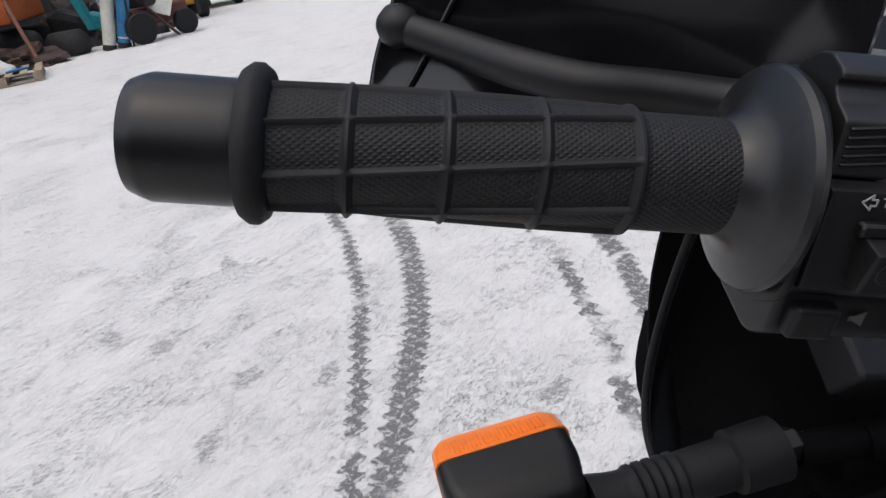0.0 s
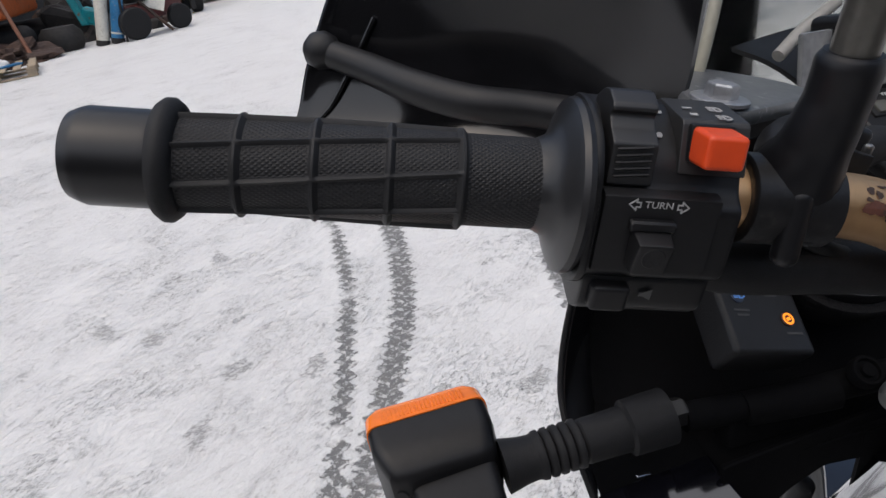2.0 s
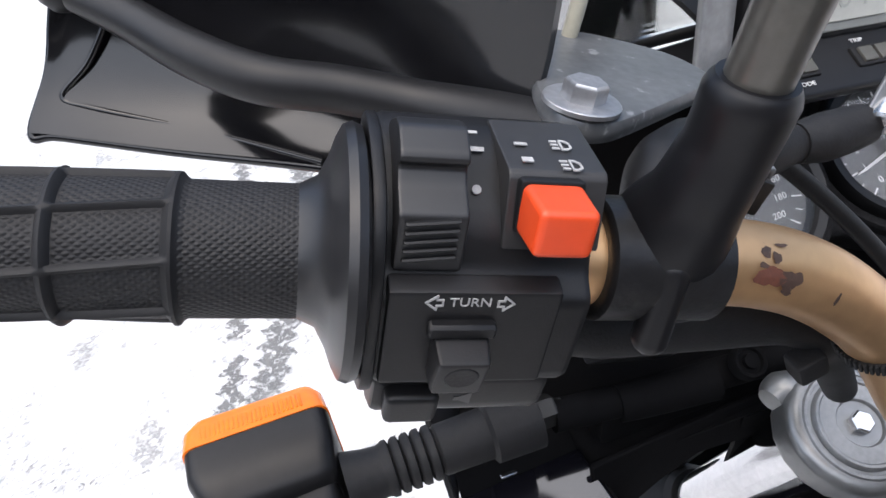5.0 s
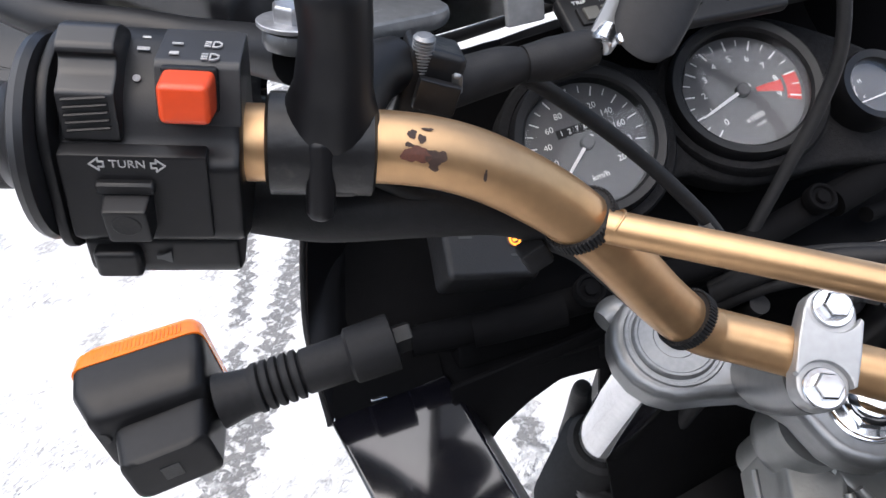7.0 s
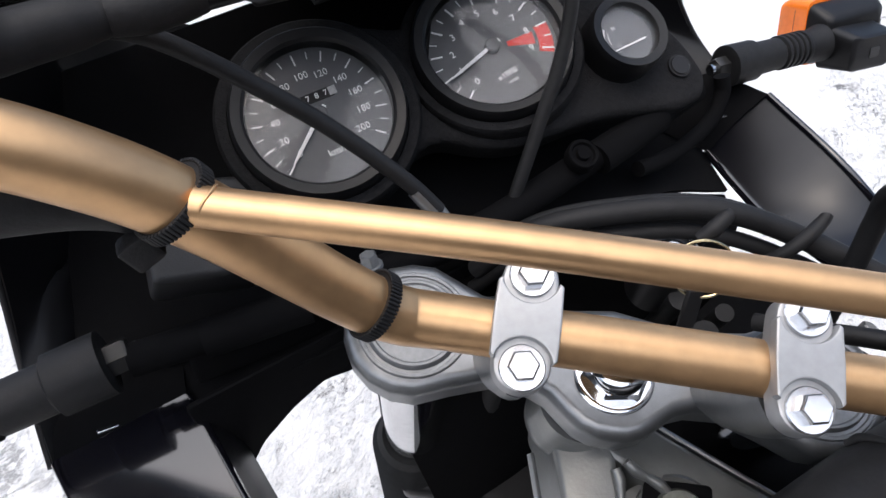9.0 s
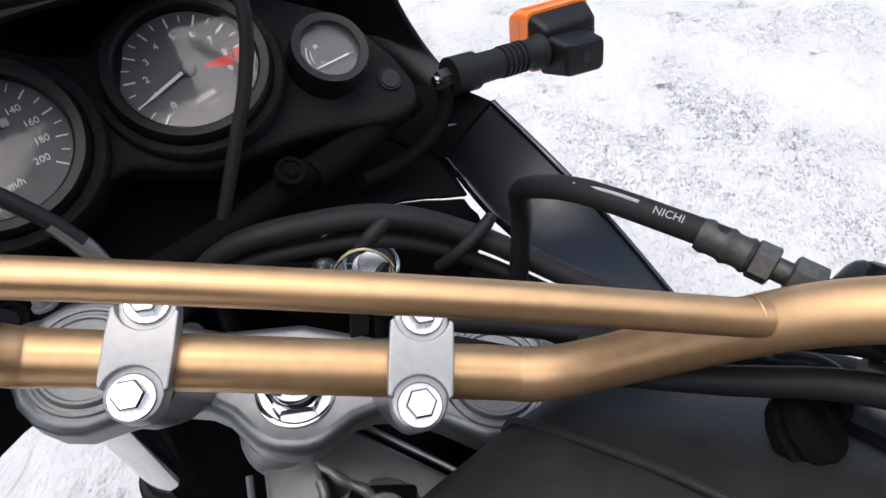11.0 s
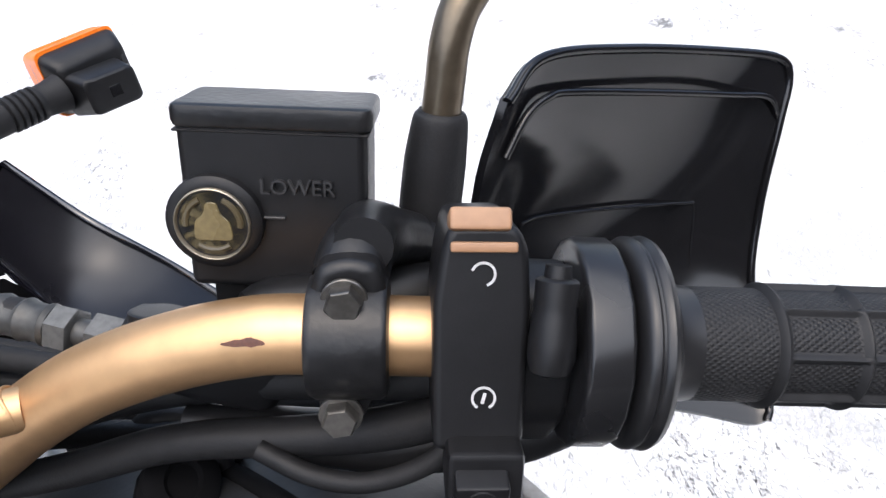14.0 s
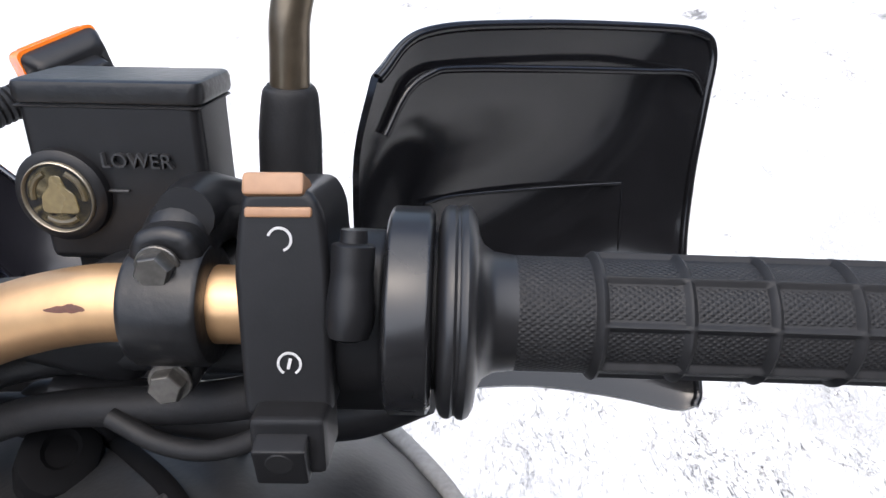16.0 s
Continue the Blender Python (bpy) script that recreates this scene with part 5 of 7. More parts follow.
REDP = mat("red_print", (0.55, 0.03, 0.02), 0.5, spread=0.08)
part("red_zone", sector(0.0308, 0.0402, -4, -36, 0.0006), REDP, tac, "red band", smooth=False, m=TM)
part("red_zone", sector(0.0105, 0.0285, -8, -26, 0.0006), REDP, tac, "red band", smooth=False, m=TM)

tmp, PM = dial("temperature_gauge", (0.1525, 0.196, 0.031), 0.0192, 0.0268, "small round temperature gauge", 0.010)
words("H", 0.0042, tmp, WHITE, PM @ pose(-0.0048, 0.0080, 0.0007), depth=0.0001)
part("scale_arc", sector(0.0145, 0.0152, 138, 186, 0.0008), WHITE, tmp, smooth=False, m=PM)
part("scale_arc", sector(0.0118, 0.0123, 148, 188, 0.0008), WHITE, tmp, smooth=False, m=PM)
words("C", 0.0030, tmp, WHITE, PM @ pose(-0.0070, -0.0035, 0.0007), depth=0.0001)
part("needle", prism([(-0.0125, 0.0004), (-0.0125, -0.0004), (0.0125, -0.0006), (0.0125, 0.0006)], 0.0006, 0, 1, pose(-0.0005, -0.0068, 0.0024, 0, 0, 1)), WHITE, tmp, "white needle", smooth=False, m=PM)

# warning lamp box
LBX = BODY @ frame3((-0.1370, 0.197, 0.030), (0.93, 0.0, -0.36), (0.22, 0.80, 0.56), (0.288, -0.6, 0.745))
lbox = part("warning_lamp_box", rbox(0.062, 0.060, 0.030, 0.004, 3, pose(0, 0, -0.015)), mat("lamp_box_plastic", (0.008, 0.008, 0.009), 0.5, spread=0.15, bump=0.3, bump_scale=900), bike, "matt black box with three warning lamps", m=LBX)
for (x_, y_), col, st in (((-0.0165, 0.010), (0.12, 0.30, 0.75), 0.5), ((0.0122, 0.0164), (0.0, 0.60, 0.28), 0.7), ((0.0165, -0.0062), (1.0, 0.28, 0.02), 1.6)):
    lens_m = glow("lamp_" + str(round(col[0] * 100)), col, st)
    lens_ = part("warning_lamp", lathe([(-0.001, 0.0052), (0.0009, 0.0050), (0.0012, 0.0044), (0.0012, 0)], 28, None, pose(x_, y_, 0)), mat("lamp_well", tuple(0.02 + 0.05 * c for c in col), 0.3), lbox, m=LBX)
    if col[0] < 0.5 and col[2] > 0.5:
        part("lamp_symbol", lamp_mark(pose(x_, y_, 0.0014), 1.9), lens_m, lens_, "lit blue symbol", smooth=False, m=LBX)
    else:
        part("lamp_symbol", ring_mark(pose(x_, y_, 0.0014), 0.0034, 0.0013, 400, 500), lens_m, lens_, "lit symbol", smooth=False, m=LBX)
        part("lamp_symbol", rbox(0.0032, 0.0020, 0.0003, 0, 1, pose(x_, y_, 0.0014, 0, 0, 20)), lens_m, lens_, "lit symbol", smooth=False, m=LBX)
for x_, y_, w_ in ((-0.0165, 0.000, 0.012), (-0.0165, -0.0035, 0.009), (0.010, 0.011, 0.010), (0.0185, -0.016, 0.012)):
    part("faded_caption", rbox(w_, 0.0014, 0.0003, 0, 1, pose(x_, y_, 0.0002)), bpy.data.materials["faded_print"], lbox, smooth=False, m=LBX)

# trip computer above the speedometer
TY = Vector((0.12, 0.10, 0.985)).normalized()
TX = Vector((0.9925, 0.0, -0.121)).normalized()
TRP = BODY @ frame3((-0.0346, 0.2102, 0.1404), TX, TY, TX.cross(TY))
trip = part("trip_computer", rbox(0.142, 0.050, 0.030, 0.005, 3, pose(0.034, 0.0290, -0.016)), PLASTIC, bike, "black trip computer with a pale display", m=TRP)
part("display_frame", rbox(0.104, 0.036, 0.003, 0.0012, 2, pose(0.021, 0.0285, -0.0010)), mat("display_grey", (0.26, 0.27, 0.255), 0.3, spread=0.06), trip, "grey display surround", m=TRP)
part("display", rbox(0.084, 0.026, 0.002, 0.0008, 1, pose(0.026, 0.0285, 0.0006)), mat("lcd", (0.52, 0.53, 0.49), 0.25, spread=0.06), trip, "pale grey liquid crystal display", m=TRP)
LCDD = mat("lcd_dark", (0.38, 0.39, 0.36), 0.3)
for i, ch in enumerate("3584"):
    words(ch, 0.018, trip, LCDD, TRP @ pose(-0.002 + 0.012 * i, 0.028, 0.0017), name="numeral", depth=0.0001)
part("hood", sweep([(-0.036, 0.052, 0.004), (0.02, 0.056, 0.006), (0.10, 0.054, 0.004)], 0.006, 12), PLASTIC, trip, m=TRP)
KP = frame3((0, 0.0085, -0.001), (1, 0, 0), (0, 0.62, -0.785), (0, 0.785, 0.62))
part("key_panel", rbox(0.140, 0.034, 0.008, 0.0025, 3, KP @ pose(0.034, -0.0165, -0.004)), PLASTIC, trip, m=TRP)
for txt, x_, d_ in (("TRIP", -0.0235, 0.006), ("TIME", -0.0075, 0.006), ("TRIP", 0.032, 0.006), ("MODE", -0.0145, 0.0265)):
    words(txt, 0.0034, trip, WHITE, TRP @ KP @ pose(x_, -d_, 0.0002) @ Matrix.Diagonal((1.3, 1, 1, 1)), depth=0.0002)
BTN = mat("button_grey", (0.075, 0.074, 0.066), 0.5)
for x_ in (-0.015, 0.036):
    part("key_well", rbox(0.0260, 0.0125, 0.003, 0.0012, 2, KP @ pose(x_, -0.0165, 0.0002)), RUBBER, trip, m=TRP)
    for dx_ in (-0.0050, 0.0060):
        part("trip_button", rbox(0.0092, 0.0092, 0.004, 0.0010, 2, KP @ pose(x_ + dx_, -0.0165, 0.0012)), BTN, trip, "grey rubber push button", m=TRP)
part("bracket_panel", rbox(0.026, 0.050, 0.004, 0.0015, 2, pose(-0.052, 0.022, -0.006, 0, 12)), mat("smoked_plastic", (0.19, 0.195, 0.20), 0.2, spread=0.2), trip, "smoked plastic side panel", m=TRP)

# ---- fairing ----
EDGE = [(-0.190, 0.250, 0.165), (-0.215, 0.252, 0.110), (-0.241, 0.255, 0.050), (-0.258, 0.254, 0.0), (-0.268, 0.238, -0.035), (-0.272, 0.190, -0.069)]
fair = part("fairing", shell([[(0.0, 0.500, u) for u in (0.035, 0.02, 0.0, -0.02, -0.05, -0.09)], [(-0.09, 0.42, u) for u in (0.075, 0.06, 0.03, 0.0, -0.05, -0.11)]] + [[(x * k, (max(y, 0.245) if dy else y) + dy, z + (0.035 if dy and z < -0.02 else 0)) for x, y, z in EDGE] for k, dy in ((0.60, 0.13), (0.81, 0.05), (1.0, 0.0))], 0.0035), SATIN, bike, "gloss black fairing with turned-in edges", m=BODY)
part("fairing_side", shell([[(0.0, 0.500, u) for u in (0.035, 0.02, 0.0, -0.02, -0.05, -0.09)], [(0.09, 0.42, u) for u in (0.075, 0.06, 0.03, 0.0, -0.05, -0.11)]] + [[(-x * k, (max(y, 0.245) if dy else y) + dy, z + (0.035 if dy and z < -0.02 else 0)) for x, y, z in EDGE] for k, dy in ((0.60, 0.13), (0.81, 0.05), (1.0, 0.0))], 0.0035), SATIN, fair, m=BODY)
PY = (0.188, 0.110, 0.030, -0.050, -0.120)
PANEL = [[(x0 + k * (0.188 - y), y, -0.066 - 0.30 * (0.188 - y)) for y in PY] for x0, k in ((-0.2680, 0.170), (-0.2292, 0.135), (-0.1905, 0.100))]
RPANEL = [[(0.274, 0.180, -0.056), (0.268, 0.105, -0.085), (0.283, 0.060, -0.135), (0.290, 0.0, -0.190), (0.300, -0.08, -0.26)],
          [(0.250, 0.190, -0.075), (0.244, 0.118, -0.100), (0.242, 0.055, -0.125), (0.25, -0.01, -0.17), (0.26, -0.09, -0.24)],
          [(0.232, 0.198, -0.094), (0.220, 0.130, -0.114), (0.204, 0.043, -0.115), (0.205, -0.03, -0.150), (0.21, -0.10, -0.21)]]
part("lower_panel", shell(PANEL, 0.004), GLOSS, fair, "gloss black lower fairing panel", m=BODY)
part("panel_return", shell([PANEL[2], [(x + 0.007, y, z - 0.014) for x, y, z in PANEL[2]], [(x + 0.012, y, z - 0.032) for x, y, z in PANEL[2]]], 0.003), SATIN, fair, m=BODY)
part("stay_plate", prism(rounded([(-0.192, -0.055), (-0.190, -0.098), (-0.1780, -0.124), (-0.164, -0.1096), (-0.140, -0.096), (-0.115, -0.087), (-0.080, -0.094), (-0.030, -0.104), (0.010, -0.104), (0.010, -0.055)], 0.004, 2), 0.004, 0.001, 1, frame3((0, 0.170, 0), (1, 0, 0), (0, 0, 1), (0, -1, 0))), SHADE_MATT, fair, m=BODY)
# added black sheet: stands in for the dark engine bay, hides the snow below
part("engine_bay_fill", shell([[(0.045, y, -0.200), (0.10, y, -0.197), (0.150, y, -0.199), (0.195, y, -0.200), (0.232, y, -0.201)] for y in (0.195, 0.14, 0.08, 0.02, -0.04, -0.09)], 0.003), SHADE_MATT, fair, m=BODY)
part("lower_panel", shell(RPANEL, 0.004), PANELB, fair, "gloss black lower fairing panel", m=BODY)
for s_, rows in ((-1, PANEL), (1, RPANEL)):
    part("panel_lip", sweep(rows[2], 0.0036, 10), GLOSS, fair, m=BODY)
    part("panel_lip", sweep(rows[0], 0.0030, 10), GLOSS, fair, m=BODY)
    part("edge_trim", sweep([(-s_ * x, y, z) for x, y, z in EDGE], 0.0024, 10), RUBBER, fair, m=BODY)
    part("clip", rbox(0.012, 0.003, 0.002, 0.0005, 1, pose(s_ * 0.236, 0.189, -0.061, 0, 20, 10)), STEEL, fair, m=BODY)
# added black sheets that stand in for the dark between the panels and the dash
GAPFILL = [[(x, 0.31, 0.10) for x in (-0.20, -0.10, 0, 0.10, 0.20)], [(x, 0.300, 0.03) for x in (-0.228, -0.12, 0, 0.12, 0.228)], [(-0.240, 0.270, -0.03), (-0.13, 0.24, -0.04), (0, 0.22, -0.05), (0.13, 0.24, -0.05), (0.240, 0.270, -0.05)],
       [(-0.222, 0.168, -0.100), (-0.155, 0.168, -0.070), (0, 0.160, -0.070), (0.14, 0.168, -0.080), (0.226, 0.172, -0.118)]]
part("dash_gap_fill", shell(GAPFILL, 0.003), SHADE_MATT, fair, m=BODY)
part("lower_gap_fill", shell([[(-0.085, 0.166, -0.066), (0.0, 0.160, -0.070), (0.14, 0.168, -0.080), (0.222, 0.172, -0.118)], [(-0.080, 0.185, -0.18), (0.0, 0.18, -0.18), (0.14, 0.18, -0.18), (0.226, 0.165, -0.165)], [(-0.07, 0.19, -0.33), (0.0, 0.19, -0.33), (0.10, 0.20, -0.33), (0.15, 0.21, -0.33)]], 0.003), SHADE_MATT, fair, m=BODY)
stay = part("fairing_stay", sweep([(-0.205, 0.186, -0.022), (-0.15, 0.180, -0.028), (-0.085, 0.172, -0.030), (0, 0.165, -0.034), (0.085, 0.172, -0.030), (0.15, 0.180, -0.028), (0.205, 0.186, -0.024)], 0.0098, 18), SHADE_MATT, fair, "black tubular fairing stay", m=BODY)
for s_ in (-1, 1):
    part("stay_boss", lathe([(-0.010, 0.0105), (-0.003, 0.0105), (-0.0015, 0.0095), (-0.002, 0.0078), (-0.004, 0.0070), (-0.004, 0.0045), (-0.001, 0.0042), (-0.0005, 0)], 28, None, rod((s_ * 0.088, 0.160, -0.012), (0, -0.62, 0.78))), SHADE_MATT, fair, m=BODY)
    part("stay_sleeve", sweep([(s_ * 0.105, 0.170, -0.030), (s_ * 0.145, 0.176, -0.028), (s_ * 0.165, 0.180, -0.027)], 0.0112, 16), SHADE_MATT, fair, m=BODY)
    part("indicator_wire", sweep([(0.2353, 0.19, -0.0275), (0.2344, 0.188, -0.041), (0.2195, 0.184, -0.0558), (0.1882, 0.178, -0.061), (0.1599, 0.172, -0.0576), (0.1368, 0.168, -0.0521)] if s_ > 0 else [(-0.204, 0.183, -0.020), (-0.186, 0.182, -0.032), (-0.160, 0.180, -0.036)], 0.0058 if s_ > 0 else 0.0038, 12), SHADE_MATT, fair, m=BODY)
part("under_bracket", rbox(0.10, 0.02, 0.028, 0.005, 2, pose(-0.13, 0.185, -0.045, 0, 6)), SHADE_MATT, fair, m=BODY)
# black sheets added to close the dark gaps inside the fairing
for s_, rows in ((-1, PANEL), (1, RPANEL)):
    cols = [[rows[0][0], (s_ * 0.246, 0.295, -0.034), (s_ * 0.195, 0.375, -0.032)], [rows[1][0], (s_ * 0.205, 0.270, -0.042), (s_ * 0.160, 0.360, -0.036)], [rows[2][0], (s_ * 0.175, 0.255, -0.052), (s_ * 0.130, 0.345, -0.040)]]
    part("apron_fill", shell(cols, 0.003), SHADE_MATT, fair, m=BODY)
# windscreen
WS = [[(-0.205, 0.165, 0.178), (-0.13, 0.32, 0.120), (0, 0.42, 0.085), (0.13, 0.32, 0.120), (0.205, 0.165, 0.178)],
      [(-0.172, 0.180, 0.235), (-0.11, 0.30, 0.255), (0, 0.36, 0.26), (0.11, 0.30, 0.255), (0.172, 0.180, 0.235)],
      [(-0.120, 0.215, 0.34), (-0.08, 0.29, 0.36), (0, 0.32, 0.37), (0.08, 0.29, 0.36), (0.120, 0.215, 0.34)]]
scr = part("windscreen", shell(WS, 0.003), glass("screen_acrylic", (0.72, 0.73, 0.72), 0.08), bike, "clear dusty acrylic windscreen", m=BODY)
scr.visible_shadow = False
part("screen_edge", sweep([WS[0][0], WS[1][0], WS[2][0]], 0.0032, 10), mat("screen_edge_pale", (0.26, 0.25, 0.20), 0.4, spread=0.2), scr, "pale cut edge", m=BODY)
part("screen_base", sweep([(-0.205, 0.165, 0.172), (-0.13, 0.32, 0.113), (0, 0.42, 0.078), (0.13, 0.32, 0.113), (0.205, 0.165, 0.172)], 0.005, 12), PLASTIC, scr, m=BODY)
part("dash_cover", shell([[(-0.03, 0.235, 0.110), (0.03, 0.242, 0.106), (0.11, 0.225, 0.10), (0.185, 0.205, 0.10)], [(-0.03, 0.315, 0.145), (0.04, 0.32, 0.143), (0.10, 0.30, 0.140), (0.18, 0.26, 0.135)], [(-0.03, 0.375, 0.155), (0.03, 0.38, 0.155), (0.08, 0.36, 0.155), (0.15, 0.30, 0.155)]], 0.004), PLASTIC, fair, m=BODY)
part("screen_strip", sweep([(-0.061, 0.279, 0.166), (-0.03, 0.292, 0.176), (0.005, 0.302, 0.186)], 0.0045, 10), mat("pale_strip", (0.30, 0.29, 0.27), 0.4, spread=0.15), scr, "pale edge strip", m=BODY)

# ---- indicators ----


def indicator(s):
    M = BODY if s > 0 else BODY @ pose(0.2679, 0.1998, -0.0397, -6.4, 9.2, -7.0) @ Matrix.Scale(0.842, 4) @ pose(-0.235, -0.188, 0.026)
    ob = part("indicator", loft([[Vector((s * x, f, u)) for x, u in rounded([(-x0, u0), (-x0, u1), (-x1, u1 - 0.004), (-x1, u0 + 0.004)], 0.009, 4)] for f, x0, x1, u0, u1 in ((0.186, 0.390, 0.334, -0.030, 0.004), (0.190, 0.397, 0.329, -0.037, 0.012), (0.206, 0.403, 0.325, -0.043, 0.020), (0.224, 0.403, 0.324, -0.044, 0.023))]), PLASTIC, bike, "black rubber-mounted indicator with orange lens", m=M)
    part("bulb_housing", loft([[Vector((s * x, f, u)) for x, u in rounded([(-x0, u0), (-x0, u1), (-x1, u1), (-x1, u0)], 0.008, 4)] for f, x0, x1, u0, u1 in ((0.160, 0.381, 0.338, -0.036, -0.010), (0.163, 0.385, 0.334, -0.040, -0.007), (0.196, 0.388, 0.330, -0.042, 0.000))]), PLASTIC, ob, m=M)
    lm = loft([[Vector((s * x, f, u)) for x, u in rounded([(-x0, u0), (-x0, u1), (-x1, u1 - 0.004), (-x1, u0 + 0.004)], 0.008, 4)] for f, x0, x1, u0, u1 in ((0.222 if s > 0 else 0.209, 0.4035, 0.3235, -0.0445, 0.0235), (0.236, 0.4025, 0.3245, -0.0435, 0.0225), (0.246, 0.398, 0.328, -0.039, 0.018), (0.249, 0.390, 0.336, -0.030, 0.010))])
    lens = part("lens", lm, ORANGE, ob, "ribbed orange plastic lens", m=M)
    for k in range(4, 27):
        x = 0.3265 + 0.0025 * k
        fl = bmesh.new()
        uu = 0.0194 + 0.0032 * (x - 0.3245) / 0.078
        sweep([(s * -x, 0.2255, uu), (s * -x, 0.236, uu - 0.0008)], 0.0008, 6, fl, 2)
        part("lens_rib", fl, ORANGE, lens, m=M)
    part("stalk", lathe([(0.0, 0.0175), (0.012, 0.0150), (0.020, 0.0142)] + [p for k in range(5) for p in ((0.022 + 0.0062 * k, 0.0148), (0.0235 + 0.0062 * k, 0.0158), (0.0262 + 0.0062 * k, 0.0158), (0.0272 + 0.0062 * k, 0.0128))] + [(0.054, 0.0145), (0.082, 0.0150), (0.084, 0.0182), (0.106, 0.0186), (0.112, 0.0186), (0.113, 0.015)], 36, None, rod((s * -0.327, 0.193, -0.016), (s, -0.04, -0.02))), RUBBER, ob, m=M)
    part("nut", hexbolt(0.0098, 0.012, rod((s * -0.2145, 0.1888, -0.0182), (s, -0.04, -0.02))), mat("black_nut", (0.03, 0.03, 0.03), 0.35, metal=0.5), ob, m=M)
    part("thread", lathe([(0, 0.0050), (0.017, 0.0050), (0.0175, 0)], 20, None, rod((s * -0.2145, 0.1888, -0.0182), (s, -0.04, -0.02))), STEEL, ob, m=M)
    part("drain_hole", lathe([(-0.001, 0.0038), (0.0008, 0.0038), (0.0008, 0)], 20, None, rod((s * -0.3917, 0.1868, -0.006), (s * -0.45, -0.89, 0))), RUBBER, ob, m=M)
    part("maker_mark", rbox(0.011, 0.0008, 0.010, 0.0002, 1, pose(s * -0.360, 0.1598, -0.024)), GUARD, ob, m=M)
    return ob


indicator(1)
indicator(-1)

# ---- tank with leather cover ----


def tank_half(f):
    """Half the tank's width at f."""
    tab = [(0.04, 0.060), (-0.006, 0.141), (-0.07, 0.204), (-0.105, 0.234), (-0.167, 0.243), (-0.23, 0.225), (-0.278, 0.204), (-0.36, 0.165), (-0.60, 0.13)]
    for (fa, wa), (fb, wb) in zip(tab, tab[1:]):
        if f >= fb:
            k = min(1.0, max(0.0, (fa - f) / (fa - fb)))
            return wa + (wb - wa) * k
    return tab[-1][1]


def tank_u(l, f):
    f2 = [(-0.026, -0.230), (-0.032, -0.130), (-0.037, -0.092), (-0.043, -0.076), (-0.050, -0.066), (-0.06, -0.058), (-0.12, -0.034), (-0.20, -0.012), (-0.30, 0.004), (-0.45, 0.0)]
    for (fa, ua), (fb, ub) in zip(f2, f2[1:]):
        if f >= fb:
            k = (fa - f) / (fa - fb)
            c = ua + (ub - ua) * max(0, k)
            break
    else:
        c = f2[-1][1]
    edge = min(-0.13, c - 0.02)
    a = min(1.0, abs(l) / tank_half(f))
    return c + (edge - c) * a ** 4


tb = bmesh.new()
fs = [-0.026, -0.029, -0.032, -0.0345, -0.037, -0.040, -0.043, -0.0465] + [-0.05 - 0.01 * i for i in range(44)]
ls_ = [-0.30 + 0.01 * i for i in range(61)]
vs = {}
for f in fs:
    lim = sum(tank_half(f + 0.01 * k) for k in (-2, -1, 0, 1, 2)) / 5
    for l in ls_:
        x = l / 0.30 * lim
        vs[f, l] = tb.verts.new((x, f, tank_u(x, f) - 0.16 * (max(0.0, abs(l) / 0.30 - 0.95) / 0.05) ** 2))
for fa, fb in zip(fs, fs[1:]):
    for la, lb in zip(ls_, ls_[1:]):
        tb.faces.new((vs[fa, la], vs[fa, lb], vs[fb, lb], vs[fb, la]))
bmesh.ops.recalc_face_normals(tb, faces=tb.faces)
bmesh.ops.solidify(tb, geom=tb.faces[:], thickness=0.006)
tank = part("fuel_tank_cover", tb, LEATHER, bike, "black leather tank cover with stitched piping", m=BODY)


def on_tank(pts, lift=0.0):
    return [(l, f, tank_u(l, f) + lift) for l, f in pts]


for s_ in (-1, 1):
    part("piping", sweep(on_tank([(s_ * x, y) for x, y in ((0.0725, -0.044), (0.0765, -0.052), (0.080, -0.095), (0.0837, -0.130), (0.0865, -0.158), (0.0925, -0.179), (0.103, -0.197), (0.121, -0.2075), (0.1392, -0.2085))], 0.0012), 0.0020, 10), LEATHER, tank, m=BODY)
    part("strap", sweep(on_tank([(s_ * x, y) for x, y in ((0.1490, -0.150), (0.1470, -0.172), (0.1415, -0.2075), (0.1296, -0.243), (0.1196, -0.2687), (0.103, -0.315))], 0.0), 0.0034, 10), SHADE_MATT, tank, m=BODY)
    part("seam_fold", sweep(on_tank([(s_ * x, y) for x, y in ((0.1824, -0.1765), (0.1728, -0.1930), (0.1659, -0.2062))], 0.0), 0.0024, 10), SHADE_MATT, tank, m=BODY)
    part("grey_piping", sweep(on_tank([(s_ * x, y) for x, y in ((0.226, -0.195), (0.2215, -0.213), (0.210, -0.242), (0.1965, -0.268), (0.182, -0.300), (0.165, -0.340))], 0.002), 0.0042, 12), bpy.data.materials.get("grey_vinyl") or mat("grey_vinyl", (0.32, 0.31, 0.29), 0.6, spread=0.2, scale=120), tank, "grey vinyl piping", m=BODY)
BK = rod((0.131, -0.150, tank_u(0.131, -0.150) - 0.001), (0.30, -0.50, 0.81), (0.8, 0.6, 0))
knob = part("tank_buckle", lathe([(0.0, 0.0150), (0.006, 0.0158), (0.0075, 0.0142), (0.0095, 0.0142), (0.011, 0.0152), (0.016, 0.0140), (0.0175, 0.0118), (0.0178, 0.0070), (0.0160, 0.0055), (0.016, 0)], 14, None, BK @ Matrix.Diagonal((1.15, 0.9, 0.85, 1))), SHADE_MATT, bike, "black rubbery strap buckle on the tank cover", m=BODY)
